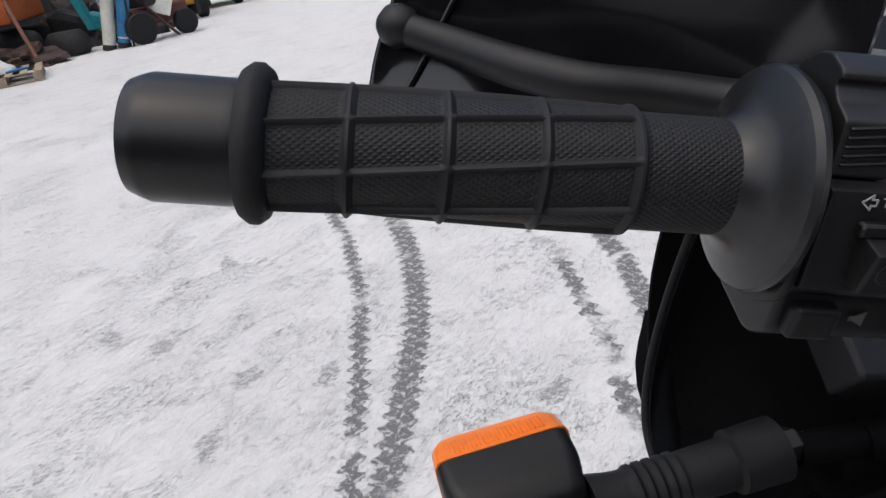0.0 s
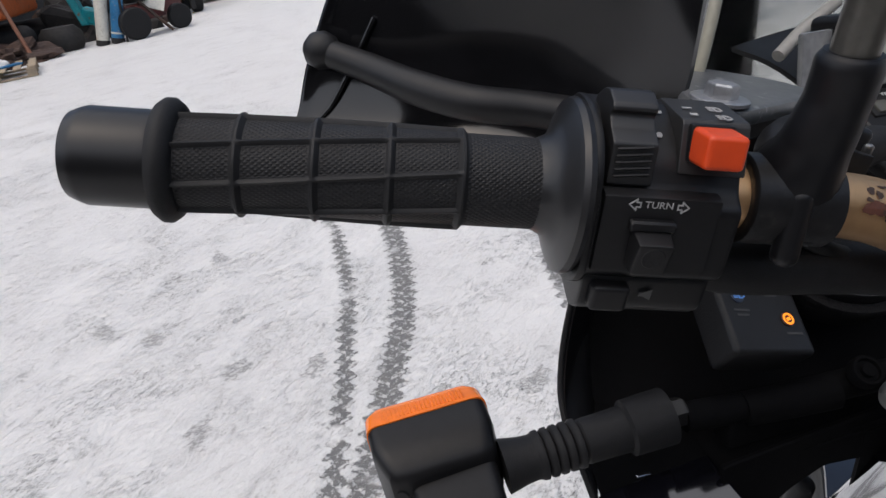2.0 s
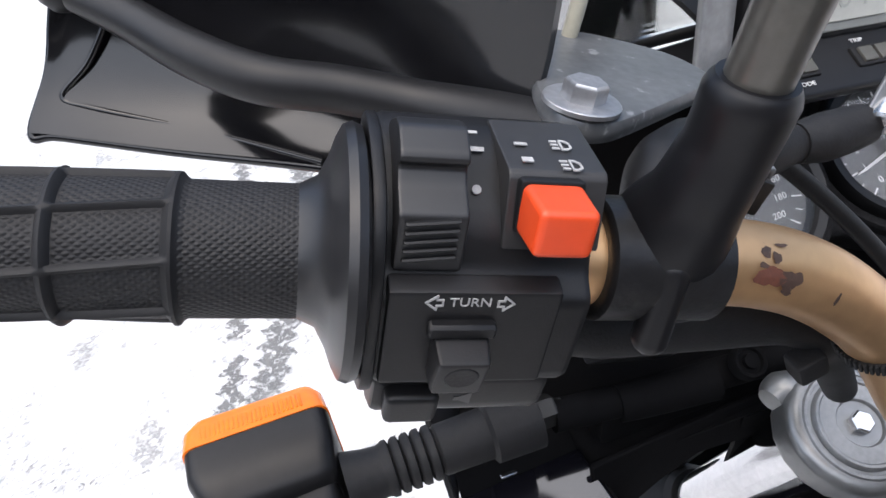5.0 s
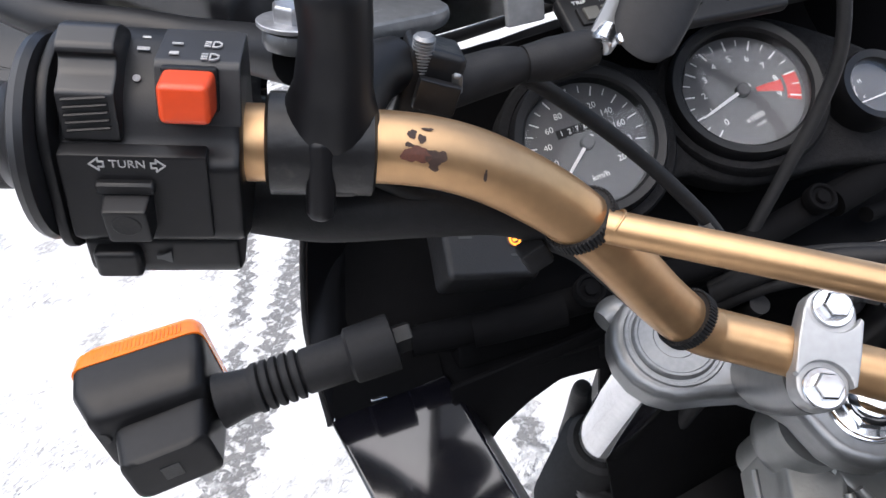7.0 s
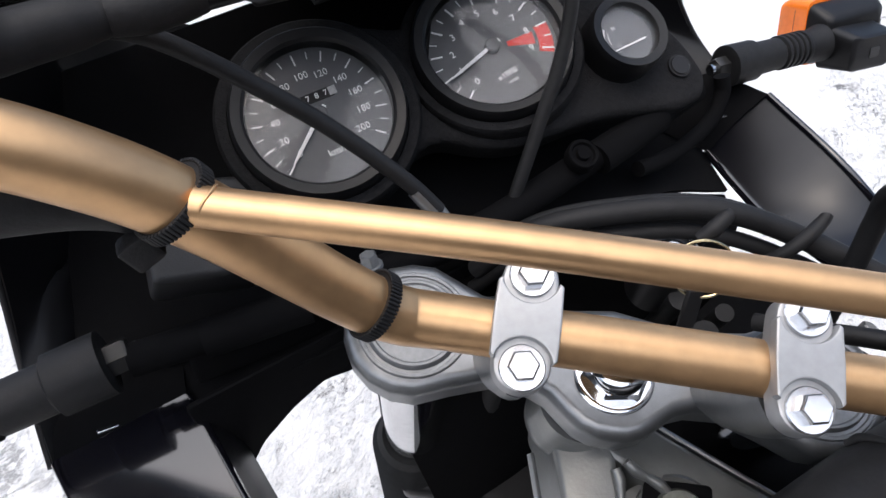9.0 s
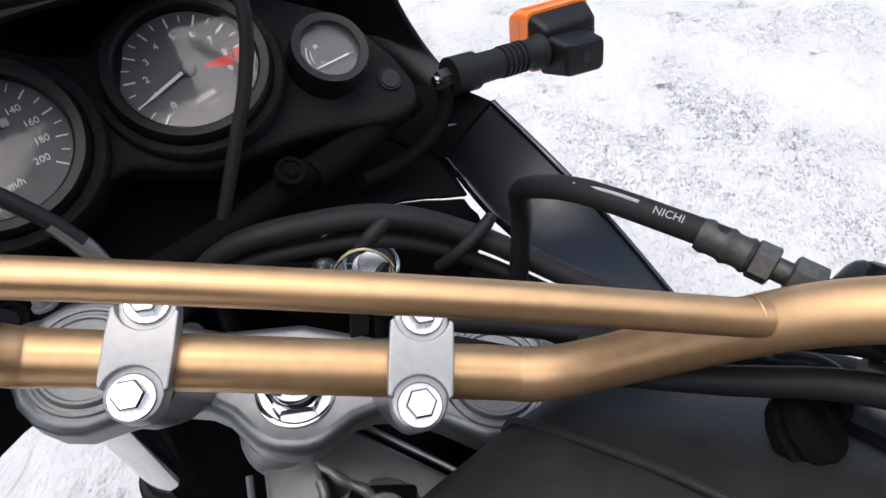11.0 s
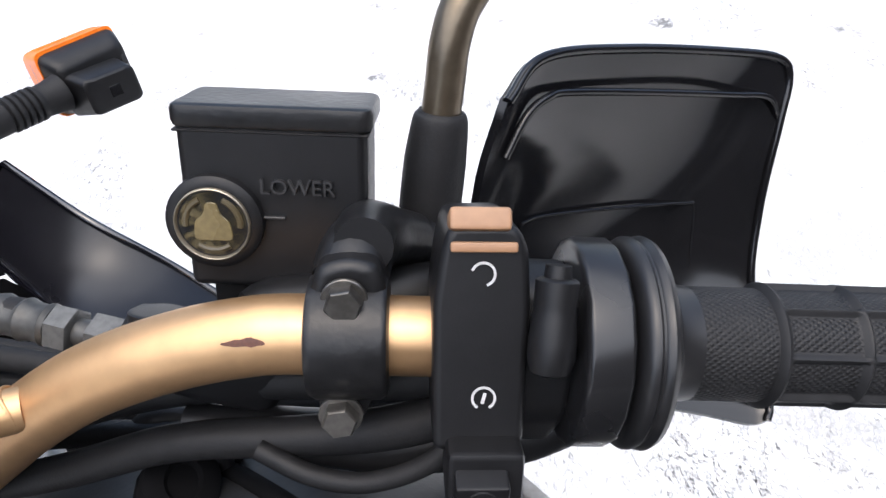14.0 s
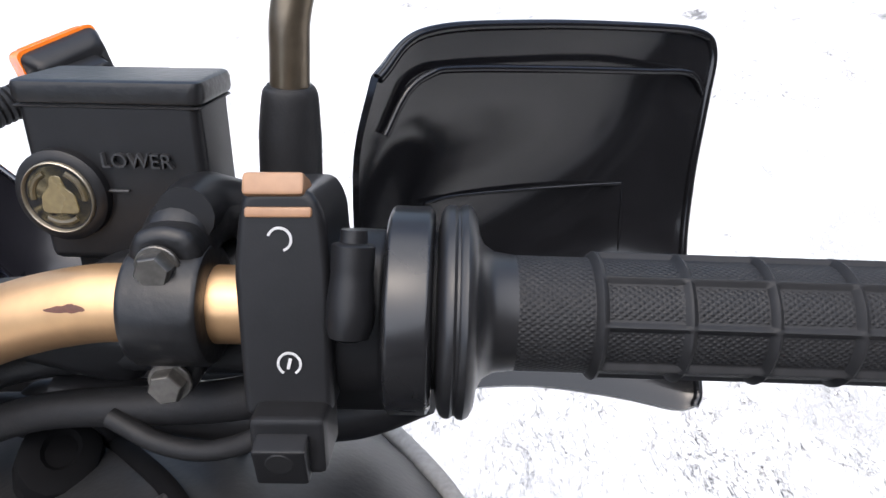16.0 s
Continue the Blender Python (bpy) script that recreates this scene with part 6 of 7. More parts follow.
part("buckle_bar", sweep([BK @ Vector((0.0185 + 0.003 * math.cos(radians(a)), 0.0165 * math.cos(radians(a)), 0.004 + 0.0170 * math.sin(radians(a)))) for a in range(0, 181, 20)], 0.0042, 12), RUBBER, knob, m=BODY)
part("buckle_bar", sweep([BK @ Vector((0.0100, 0.0145 * math.cos(radians(a)), 0.006 + 0.0160 * math.sin(radians(a)))) for a in range(0, 181, 20)], 0.0028, 12), PLASTIC, knob, m=BODY)
part("buckle_tab", prism(rounded([(-0.008, -0.018), (0.008, -0.018), (0.011, 0.006), (-0.011, 0.006)], 0.003, 3), 0.004, 0.0012, 2, BK @ pose(0.020, -0.006, 0.001, 0, 12, 50)), RUBBER, knob, m=BODY)

# front wheel, mudguard and lower bike so that it stands on the ground
tyre = part("front_tyre", lathe([(-0.045, 0.27), (-0.05, 0.31), (-0.035, 0.335), (0, 0.345), (0.035, 0.335), (0.05, 0.31), (0.045, 0.27)], 64, None, STE @ frame3((0, 0.03, -0.80), (0, 1, 0), (0, 0, 1), (1, 0, 0))), RUBBER, bike, "black front tyre")
wz = (STE @ Vector((0, 0.03, -0.80))).z
tyre.data.transform(Matrix.Translation((0, 0, 0.345 - wz)))
part("mudguard", shell([[STE @ Vector((x, 0.03 + 0.39 * math.sin(radians(a)), -0.80 + 0.39 * math.cos(radians(a)))) for a in (-50, -20, 10, 40, 70)] for x in (-0.07, 0, 0.07)], 0.004), GLOSS, bike, "black front mudguard")
part("engine", rbox(0.28, 0.42, 0.40, 0.05, 3, BODY @ pose(0, -0.22, -0.52)), PLASTIC, bike, "black engine block")
part("seat", rbox(0.30, 0.62, 0.09, 0.04, 3, BODY @ pose(0, -0.82, -0.12)), LEATHER, bike, "black leather saddle")
part("rear_tyre", lathe([(-0.06, 0.25), (-0.065, 0.29), (-0.04, 0.315), (0, 0.325), (0.04, 0.315), (0.065, 0.29), (0.06, 0.25)], 48, None, frame3((BODY @ Vector((0, -1.15, 0))).xy.to_3d() + Vector((0, 0, 0.325)), BODY.col[1].xyz, BODY.col[2].xyz, BODY.col[0].xyz)), RUBBER, bike, "black rear tyre")
part("swing_arm", sweep([BODY @ Vector((0, -0.4, -0.62)), (BODY @ Vector((0, -1.15, 0))).xy.to_3d() + Vector((0, 0, 0.325))], 0.04, 12), PLASTIC, bike, "black swing arm")
# ---- snow ground ----


def snow_material(name, track):
    m = bpy.data.materials.new(name)
    m.use_nodes = True
    n, l = m.node_tree.nodes, m.node_tree.links
    b = n["Principled BSDF"]
    geo = n.new("ShaderNodeNewGeometry")

    def noise_(scale, detail=5, rough=0.55, stretch=None, dist=0.0):
        t = n.new("ShaderNodeTexNoise")
        t.inputs["Scale"].default_value, t.inputs["Detail"].default_value, t.inputs["Roughness"].default_value = scale, detail, rough
        t.inputs["Distortion"].default_value = dist
        if stretch:
            mp = n.new("ShaderNodeMapping")
            mp.vector_type = "TEXTURE"
            mp.inputs["Rotation"].default_value = (0, 0, radians(stretch[0]))
            mp.inputs["Scale"].default_value = (1, 1 / stretch[1], 1)
            l.new(geo.outputs["Position"], mp.inputs["Vector"]), l.new(mp.outputs["Vector"], t.inputs["Vector"])
        else:
            l.new(geo.outputs["Position"], t.inputs["Vector"])
        return t.outputs["Fac"]

    def ramp(v, a, b_, lo=0.0, hi=1.0):
        r = n.new("ShaderNodeMapRange")
        r.inputs["From Min"].default_value, r.inputs["From Max"].default_value = a, b_
        r.inputs["To Min"].default_value, r.inputs["To Max"].default_value = lo, hi
        l.new(v, r.inputs["Value"])
        return r.outputs["Result"]

    def op(kind, a, b_):
        o = n.new("ShaderNodeMath")
        o.operation = kind
        for i, v in enumerate((a, b_)):
            if isinstance(v, (int, float)):
                o.inputs[i].default_value = v
            else:
                l.new(v, o.inputs[i])
        return o.outputs[0]

    sxyz = n.new("ShaderNodeSeparateXYZ")
    l.new(geo.outputs["Position"], sxyz.inputs[0])
    driven = ramp(op("ADD", sxyz.outputs["X"], noise_(0.8, 3)), 1.6, 0.3)   # the part of the yard most driven over
    patch = op("MAXIMUM", ramp(noise_(1.1, 4), 0.40, 0.60), op("MULTIPLY", driven, 0.45))                # trampled areas
    ruts = ramp(noise_(2.2, 3, 0.5, (22, 0.16)), 0.50, 0.68)   # long faint wheel ruts
    def ridge(scale, stretch, thin, dist=1.3):
        """Thin broken lines where a field crosses its middle."""
        return ramp(op("ABSOLUTE", op("SUBTRACT", noise_(scale, 6, 0.6, stretch, dist), 0.5), 0.0), thin, thin * 0.25)

    fleck = ramp(noise_(26, 7, 0.62, (52, 2.0), 1.2), 0.58, 0.61)
    clump = ramp(noise_(10, 8, 0.66, (50, 1.8), 1.2), 0.59, 0.63)
    speck = ramp(noise_(62, 5, 0.62, (52, 2.0), 0.8), 0.595, 0.615)
    # crevices in the crust: their darkness is put into the colour
    lines = op("MULTIPLY", ridge(11, (52, 2.4), 0.013), ramp(noise_(24, 4), 0.47, 0.56))
    fine = op("MULTIPLY", ridge(30, (52, 2.2), 0.018, 0.8), ramp(noise_(30, 4), 0.46, 0.56))
    spots = op("MULTIPLY", ramp(noise_(3.2, 3), 0.62, 0.70), ramp(noise_(34, 6, 0.7, (30, 1.4), 1.0), 0.50, 0.56))
    rough_ = ramp(noise_(2.8, 4, 0.6, (50, 1.5), 0.6), 0.42, 0.58, 0.12, 1.0)   # crusted areas between smooth ones
    worn = op("MULTIPLY", rough_, op("ADD", op("MULTIPLY", patch, 0.70), op("MULTIPLY", ruts, 0.40)))
    dirt_and_creases = op("MULTIPLY", clump, op("ADD", 0.02, op("MULTIPLY", worn, 0.14)))
    dirt_and_creases = op("ADD", dirt_and_creases, op("MULTIPLY", fleck, op("ADD", 0.03, op("MULTIPLY", worn, 0.24))))
    dirt_and_creases = op("ADD", dirt_and_creases, op("MULTIPLY", speck, op("ADD", 0.06, op("MULTIPLY", worn, 0.55))))
    dirt_and_creases = op("ADD", dirt_and_creases, op("MULTIPLY", lines, op("ADD", 0.09, op("MULTIPLY", worn, 0.7))))
    dirt_and_creases = op("ADD", dirt_and_creases, op("MULTIPLY", fine, op("ADD", 0.05, op("MULTIPLY", worn, 0.60))))
    dirt_and_creases = op("ADD", dirt_and_creases, op("MULTIPLY", spots, 0.40))
    grit = ramp(noise_(150, 4, 0.7, (52, 1.5), 0.5), 0.53, 0.60)
    dirt_and_creases = op("ADD", dirt_and_creases, op("MULTIPLY", grit, op("ADD", 0.03, op("MULTIPLY", ramp(noise_(1.6, 3), 0.42, 0.62), 0.09))))
    if track:
        uv = n.new("ShaderNodeUVMap")
        sep = n.new("ShaderNodeSeparateXYZ")
        l.new(uv.outputs["UV"], sep.inputs[0])
        across = op("ABSOLUTE", op("SUBTRACT", sep.outputs["X"], 0.5), 0.0)
        rag = op("MULTIPLY", op("SUBTRACT", noise_(55, 5, 0.65), 0.5), 0.42)
        if len(track) > 4:
            along = op("DIVIDE", op("ABSOLUTE", op("SUBTRACT", sep.outputs["Y"], track[4] / 2), 0.0), track[4] / 2)
            far_ = op("SQRT", op("ADD", op("POWER", op("MULTIPLY", across, 2.0), 2.0), op("POWER", along, 2.0)), 0.0)
            far_ = op("ADD", far_, op("MULTIPLY", op("SUBTRACT", noise_(16, 5, 0.65), 0.5), 2.4))
            mask = op("MULTIPLY", ramp(far_, 0.80, 0.55), ramp(noise_(55, 6, 0.7, (30, 1.6), 1.0), 0.46, 0.54))
            mask = op("MULTIPLY", mask, track[3])
        else:
            wob = op("MULTIPLY", noise_(42, 4, 0.65), 4.0)
            shift = op("MULTIPLY", op("GREATER_THAN", sep.outputs["X"], 0.5), math.pi)
            beat = op("ADD", op("ADD", op("MULTIPLY", sep.outputs["Y"], track[0]), shift), wob)
            teeth = op("SINE", beat, 0.0)
            edge_ = op("ADD", across, op("ADD", rag, op("MULTIPLY", teeth, track[1])))
            body = ramp(edge_, 0.36, 0.30)
            bars = op("SINE", op("ADD", beat, op("MULTIPLY", across, 9.0)), 0.0)
            bars = op("MULTIPLY", ramp(bars, 0.35, 0.75), ramp(noise_(48, 5, 0.65), 0.44, 0.56))
            body = op("MULTIPLY", body, op("SUBTRACT", 1.0, op("MULTIPLY", bars, track[3])))
            body = op("MULTIPLY", body, ramp(noise_(75, 5, 0.7), 0.36, 0.46, 0.35, 1.0))
            mask = op("MULTIPLY", body, ramp(noise_(5.5, 4), track[2], track[2] + 0.10))
        dirt_and_creases = op("MAXIMUM", dirt_and_creases, op("MULTIPLY", mask, 0.82))
    dirt_and_creases = op("MINIMUM", dirt_and_creases, 1.0)
    mix = n.new("ShaderNodeMix")
    mix.data_type = "RGBA"
    mix.inputs["A"].default_value, mix.inputs["B"].default_value = (0.665, 0.662, 0.652, 1), (0.055, 0.053, 0.049, 1)
    l.new(dirt_and_creases, mix.inputs["Factor"]), l.new(mix.outputs["Result"], b.inputs["Base Color"])
    l.new(ramp(dirt_and_creases, 0, 1, 0.75, 0.45), b.inputs["Roughness"])
    h = op("ADD", op("MULTIPLY", noise_(6, 7, 0.55, (52, 2.2), 1.5), 1.0), op("MULTIPLY", op("MULTIPLY", noise_(34, 6, 0.62, (52, 2.0), 0.8), rough_), 0.24))
    h = op("MULTIPLY", h, op("ADD", 0.75, op("MULTIPLY", driven, 1.05)))
    h = op("SUBTRACT", h, op("MULTIPLY", dirt_and_creases, 0.35))
    bp = n.new("ShaderNodeBump")
    bp.inputs["Strength"].default_value, bp.inputs["Distance"].default_value = 1.0, 0.0115
    l.new(h, bp.inputs["Height"]), l.new(bp.outputs["Normal"], b.inputs["Normal"])
    return m


SNOWM = snow_material("trampled_snow", None)
gb = bmesh.new()
N_ = 150
cs = [math.copysign(abs(t) ** 2.6, t) * 1500 for t in [2 * i / N_ - 1 for i in range(N_ + 1)]]
gv = {}
for x in cs:
    for y in cs:
        far = min(1, max(0, (math.hypot(x, y) - 7) / 3))
        z = -0.003 + 0.012 * noise.noise((x * 0.9, y * 0.9, 3)) * far
        gv[x, y] = gb.verts.new((x + 0.5, y + 2.0, z))
for xa, xb in zip(cs, cs[1:]):
    for ya, yb in zip(cs, cs[1:]):
        gb.faces.new((gv[xa, ya], gv[xb, ya], gv[xb, yb], gv[xa, yb]))
ground = part("ground", gb, SNOWM)
tagged(ground, "trampled snow over dark asphalt", "ground", kind="structure")


def track(line, width, spec, label):
    """A tyre's trail in the snow, laid just over the ground."""
    pts = spline([(x, y, 0.0) for x, y in line], 14)
    bm = bmesh.new()
    uv = bm.loops.layers.uv.new("UVMap")
    run, rows = 0.0, []
    for i, p in enumerate(pts):
        if i:
            run += (p - pts[i - 1]).length
        t = (pts[min(i + 1, len(pts) - 1)] - pts[max(i - 1, 0)]).normalized()
        sd = Vector((t.y, -t.x, 0))
        rows.append([(bm.verts.new(p + sd * width * 0.5 * k + Vector((0, 0, -0.0020 - 0.0006 * abs(k)))), (0.5 + 0.5 * k, run)) for k in (-1, -0.5, 0, 0.5, 1)])
    for a, b in zip(rows, rows[1:]):
        for j in range(4):
            q = (a[j], a[j + 1], b[j + 1], b[j])
            f = bm.faces.new([v for v, _ in q])
            for lp, (_, c) in zip(f.loops, q):
                lp[uv].uv = c
    ob = part("tyre_track", bm, snow_material("tyre_track_snow", spec))
    tagged(ob, label, "tyre track", "tyre tracks in the snow", "structure")
    return ob


track([(-1.0, 4.1), (-0.72, 3.21), (-0.61, 2.87), (-0.50, 2.38), (-0.47, 2.05), (-0.44, 1.75), (-0.43, 1.5), (-0.42, 1.32), (-0.42, 0.8), (-0.5, 0.2), (-0.7, -0.8)], 0.085, (95, 0.15, 0.33, 0.85), "narrow zigzag tyre track pressed through the snow")
track([(-0.66, 4.0), (-0.40, 3.06), (-0.31, 2.66), (-0.265, 2.15), (-0.28, 1.85), (-0.30, 1.60), (-0.32, 1.39), (-0.36, 1.0), (-0.5, 0.3), (-0.7, -0.6)], 0.135, (100, 0.09, 0.30, 0.85), "wide dark tyre track pressed through the snow")
track([(-0.55, 5.2), (-0.05, 3.7), (0.25, 2.69), (0.305, 2.38), (0.335, 2.03), (0.355, 1.80), (0.345, 1.62), (0.33, 1.2), (0.3, 0.7)], 0.085, (95, 0.14, 0.40, 0.6), "narrow broken tyre track in the snow")
track([(0.0, 5.0), (0.33, 3.4), (0.505, 2.58), (0.53, 2.22), (0.525, 1.92), (0.51, 1.75)], 0.12, (100, 0.08, 0.32, 0.7), "dark tyre track pressed through the snow")
track([(1.0, 3.4), (1.45, 2.75), (1.85, 2.25), (2.2, 1.75), (2.55, 1.2)], 0.13, (150, 0.10, 0.62, 0.9), "faint chevron tyre track in the snow")
track([(2.2, 5.2), (2.35, 3.6), (2.7, 2.0), (3.2, 0.5), (3.8, -1.5)], 0.20, (120, 0.10, 0.60, 0.9), "faint tyre track in the snow")


def print_mark(x, y, z, turn, length, width, spec, name="boot_print", label="grey boot print trodden into the snow", kind_="boot print"):
    """A trodden place where asphalt shows through."""
    M = pose(x, y, z, 0, 0, turn)
    bm = bmesh.new()
    uv = bm.loops.layers.uv.new("UVMap")
    n_ = 6
    g = [[(bm.verts.new(M @ Vector(((i / n_ - 0.5) * width, (j / n_ - 0.5) * length, 0))), (i / n_, j / n_ * length)) for i in range(n_ + 1)] for j in range(n_ + 1)]
    for r0, r1 in zip(g, g[1:]):
        for i in range(n_):
            q = (r0[i], r0[i + 1], r1[i + 1], r1[i])
            f = bm.faces.new([v for v, _ in q])
            for lp, (_, c) in zip(f.loops, q):
                lp[uv].uv = c
    ob = part(name, bm, spec)
    tagged(ob, label, kind_, kind_ + "s in the snow", "structure")


PRINTS = snow_material("boot_print_snow", (150, 4, 0.22, 0.6, 0.20))
for i, (x, y, a) in enumerate(((-1.18, 2.86, 30), (-1.25, 2.18, 35), (-0.88, 1.60, 15), (-0.82, 1.92, -20), (-0.56, 1.88, 10), (-1.5, 2.3, 40), (0.17, 1.66, -30), (-0.62, 1.25, 20), (-0.75, 0.9, 0))):
    print_mark(x, y, -0.0016 + 0.00012 * i, a, 0.27, 0.115, PRINTS)
CRUST = snow_material("crusted_snow", (150, 4, 0.22, 0.35, 0.42))
for i, (x, y, a, ln, wd) in enumerate(((2.12, 0.10, 20, 0.34, 0.24), (1.93, 0.15, -30, 0.26, 0.20), (2.30, 0.38, 50, 0.30, 0.20), (1.55, -0.05, 10, 0.28, 0.22))):
    print_mark(x, y, -0.0016 + 0.00012 * i, a, ln, wd, CRUST, "bare_patch", "patch of dark grit showing through crusted snow", "bare patch")

# ---- machines along the far side ----
RUSTY = mat("rusty_steel", (0.05, 0.028, 0.02), 0.8, spread=0.5, scale=6)
DARK = mat("dark_junk", (0.015, 0.014, 0.014), 0.8, spread=0.5, scale=5)
TEAL = mat("teal_paint", (0.0, 0.16, 0.19), 0.4, spread=0.25, scale=8, wear=0.2, wear_color=(0.1, 0.06, 0.04))
ORANGEP = mat("orange_paint", (0.42, 0.09, 0.015), 0.5, spread=0.3, scale=6, wear=0.3, wear_color=(0.08, 0.04, 0.03))
YELLOW = mat("yellow_paint", (0.50, 0.25, 0.02), 0.45, spread=0.25, scale=6, wear=0.2, wear_color=(0.06, 0.05, 0.04))
BLUE = mat("blue_paint", (0.02, 0.14, 0.30), 0.4, spread=0.3, scale=14, wear=0.3, wear_color=(0.25, 0.25, 0.25))
PALE = mat("pale_paint", (0.55, 0.53, 0.47), 0.5, spread=0.2, scale=14, wear=0.25, wear_color=(0.2, 0.15, 0.1))
WOOD = mat("grey_wood", (0.30, 0.24, 0.17), 0.8, spread=0.35, scale=20)
POLE = mat("reddish_wood", (0.20, 0.085, 0.05), 0.7, spread=0.3, scale=15)


def wheel(parent, o, ax, r, w, rim_mat, name="wheel"):
    M = rod(o, ax)
    t = part(name, lathe([(-w * 0.5, r * 0.6), (-w * 0.5, r * 0.92), (-w * 0.36, r), (w * 0.36, r), (w * 0.5, r * 0.92), (w * 0.5, r * 0.6)], 32), RUBBER, parent, "black rubber tyre", m=M)
    part("rim", lathe([(-w * 0.35, r * 0.6), (w * 0.30, r * 0.6), (w * 0.2, r * 0.45), (w * 0.25, r * 0.2), (w * 0.25, 0)], 24), rim_mat, t, m=M)
    return t


# pallet with snow
pal = new("pallet")
tagged(pal, "weathered wooden pallet with snow lying on it", "pallet")
PAL = pose(-6.75, 10.45, 0, 0, 0, 28)
for i in range(6):
    part("board", rbox(0.10, 1.2, 0.022, 0.003, 1, PAL @ pose(-0.5 + 0.2 * i, 0, 0.135)), WOOD, pal, smooth=False)
for y_ in (-0.55, 0, 0.55):
    part("runner", rbox(1.1, 0.10, 0.022, 0.003, 1, PAL @ pose(0, y_, 0.012)), WOOD, pal, smooth=False)
    for x_ in (-0.48, 0, 0.48):
        part("block", rbox(0.13, 0.10, 0.10, 0.004, 1, PAL @ pose(x_, y_, 0.074)), WOOD, pal, smooth=False)
heap = bmesh.new()
bmesh.ops.create_icosphere(heap, subdivisions=4, radius=1)
for v in heap.verts:
    v.co = Vector((v.co.x * 0.45, v.co.y * 0.5, max(0, v.co.z) * 0.16 * (1 + 0.8 * noise.noise(v.co * 2.5)) + 0.002))
tagged(part("snow_lump", heap, SNOWM, m=PAL @ pose(-0.25, 0.15, 0.147)), "lump of snow on the pallet", "snow")
tagged(part("rag", rbox(0.34, 0.16, 0.03, 0.012, 2, PAL @ pose(0.2, -0.1, 0.161, 0, 0, 30)), BLUE), "blue rag on the pallet", "rag")
pole = part("wooden_pole", sweep([(-6.96, 11.88, -0.01), (-7.3, 12.15, 0.9), (-7.62, 12.42, 1.75)], 0.035, 12), POLE)
tagged(pole, "reddish wooden pole leaning on machinery", "pole")
part("pole_foot", rbox(0.22, 0.16, 0.03, 0.005, 1, pose(-6.85, 11.87, 0.008)), RUSTY, pole, smooth=False)
# excavator: bucket, stick, boom, body
exc = new("excavator")
tagged(exc, "teal and orange mini excavator parked in a row", "excavator")
part("bucket", loft([[Vector((-6.95 + 0.40 * c * k, 12.95 + 0.35 * s * k, z)) for c, s in ((math.cos(2 * math.pi * i / 20), math.sin(2 * math.pi * i / 20)) for i in range(20))] for z, k in ((0.0, 0.8), (0.12, 1.0), (0.30, 0.95), (0.42, 0.7))]), DARK, exc)
part("stick", prism([(-0.16, 0), (0.02, 0), (0.16, 1.9), (-0.10, 1.9)], 0.22, 0.02, 1, frame3((-6.55, 13.45, 0.35), (0.75, 0.1, 0), (-0.30, 0.05, 0.95), (0.1, -0.99, 0))), TEAL, exc, "teal digging arm", smooth=False)
part("link", rbox(0.34, 0.2, 0.30, 0.05, 2, pose(-6.45, 13.35, 0.48, 0, 20)), TEAL, exc, "teal arm", smooth=False)
part("ram", sweep([(-6.25, 13.2, 0.55), (-6.50, 13.3, 1.9)], 0.045, 12), STEEL, exc)
part("ram_barrel", sweep([(-6.36, 13.24, 1.15), (-6.62, 13.34, 2.3)], 0.075, 12), TEAL, exc)
part("house", rbox(1.8, 1.6, 1.3, 0.08, 2, pose(-8.6, 13.4, 1.35, 0, 0, 15)), ORANGEP, exc, "faded orange machine body")
part("crawler", rbox(2.2, 0.4, 0.55, 0.2, 3, pose(-8.4, 12.6, 0.28, 0, 0, 15)), DARK, exc)
part("crawler", rbox(2.2, 0.4, 0.55, 0.2, 3, pose(-8.6, 14.2, 0.28, 0, 0, 15)), DARK, exc)
part("counterweight", rbox(0.5, 1.4, 0.5, 0.08, 2, pose(-7.75, 12.75, 0.95, 0, 0, 15)), ORANGEP, exc, "faded orange panel")
part("side_tank", rbox(0.5, 0.4, 0.9, 0.06, 2, pose(-7.95, 12.2, 1.35, 0, 0, 15)), TEAL, exc)


def cylinder(base, lean, paint, label):
    M = rod(base, lean)
    ob = part("gas_cylinder", lathe([(0.0, 0.112), (0.10, 0.112), (0.101, 0.11), (1.15, 0.11), (1.25, 0.095), (1.31, 0.05), (1.33, 0.04), (1.38, 0.04), (1.38, 0)], 32), paint, m=M)
    tagged(ob, label, "gas cylinder", "gas cylinders leaning together")
    part("foot_ring", lathe([(-0.01, 0.118), (0.09, 0.118)], 32), DARK, ob, m=M)
    part("band", lathe([(0.16, 0.1125), (0.19, 0.1125)], 32), PALE, ob, m=M)
    part("valve", lathe([(1.38, 0.022), (1.46, 0.022), (1.46, 0)], 12), RUSTY, ob, m=M)
    return ob


cylinder((-6.20, 12.86, 0.0), (0.235, 0.10, 1), PALE, "pale grey gas cylinder leaning on a trolley")
cylinder((-5.93, 12.88, 0.0), (0.255, 0.10, 1), BLUE, "scuffed blue gas cylinder leaning on a trolley")
# small cart with a wheel and a board
cart = new("cart")
tagged(cart, "rusty small tractor cart with black wheels", "cart")
wheel(cart, (-5.55, 12.95, 0.27), (0.72, -0.69, 0), 0.28, 0.16, DARK)
wheel(cart, (-5.05, 13.85, 0.22), (0.72, -0.69, 0), 0.23, 0.14, DARK)
part("chassis", rbox(0.30, 1.5, 0.30, 0.03, 1, pose(-5.52, 13.75, 0.42, 0, 0, -20)), mat("dark_red", (0.10, 0.018, 0.015), 0.6, spread=0.4, scale=8), cart, smooth=False)
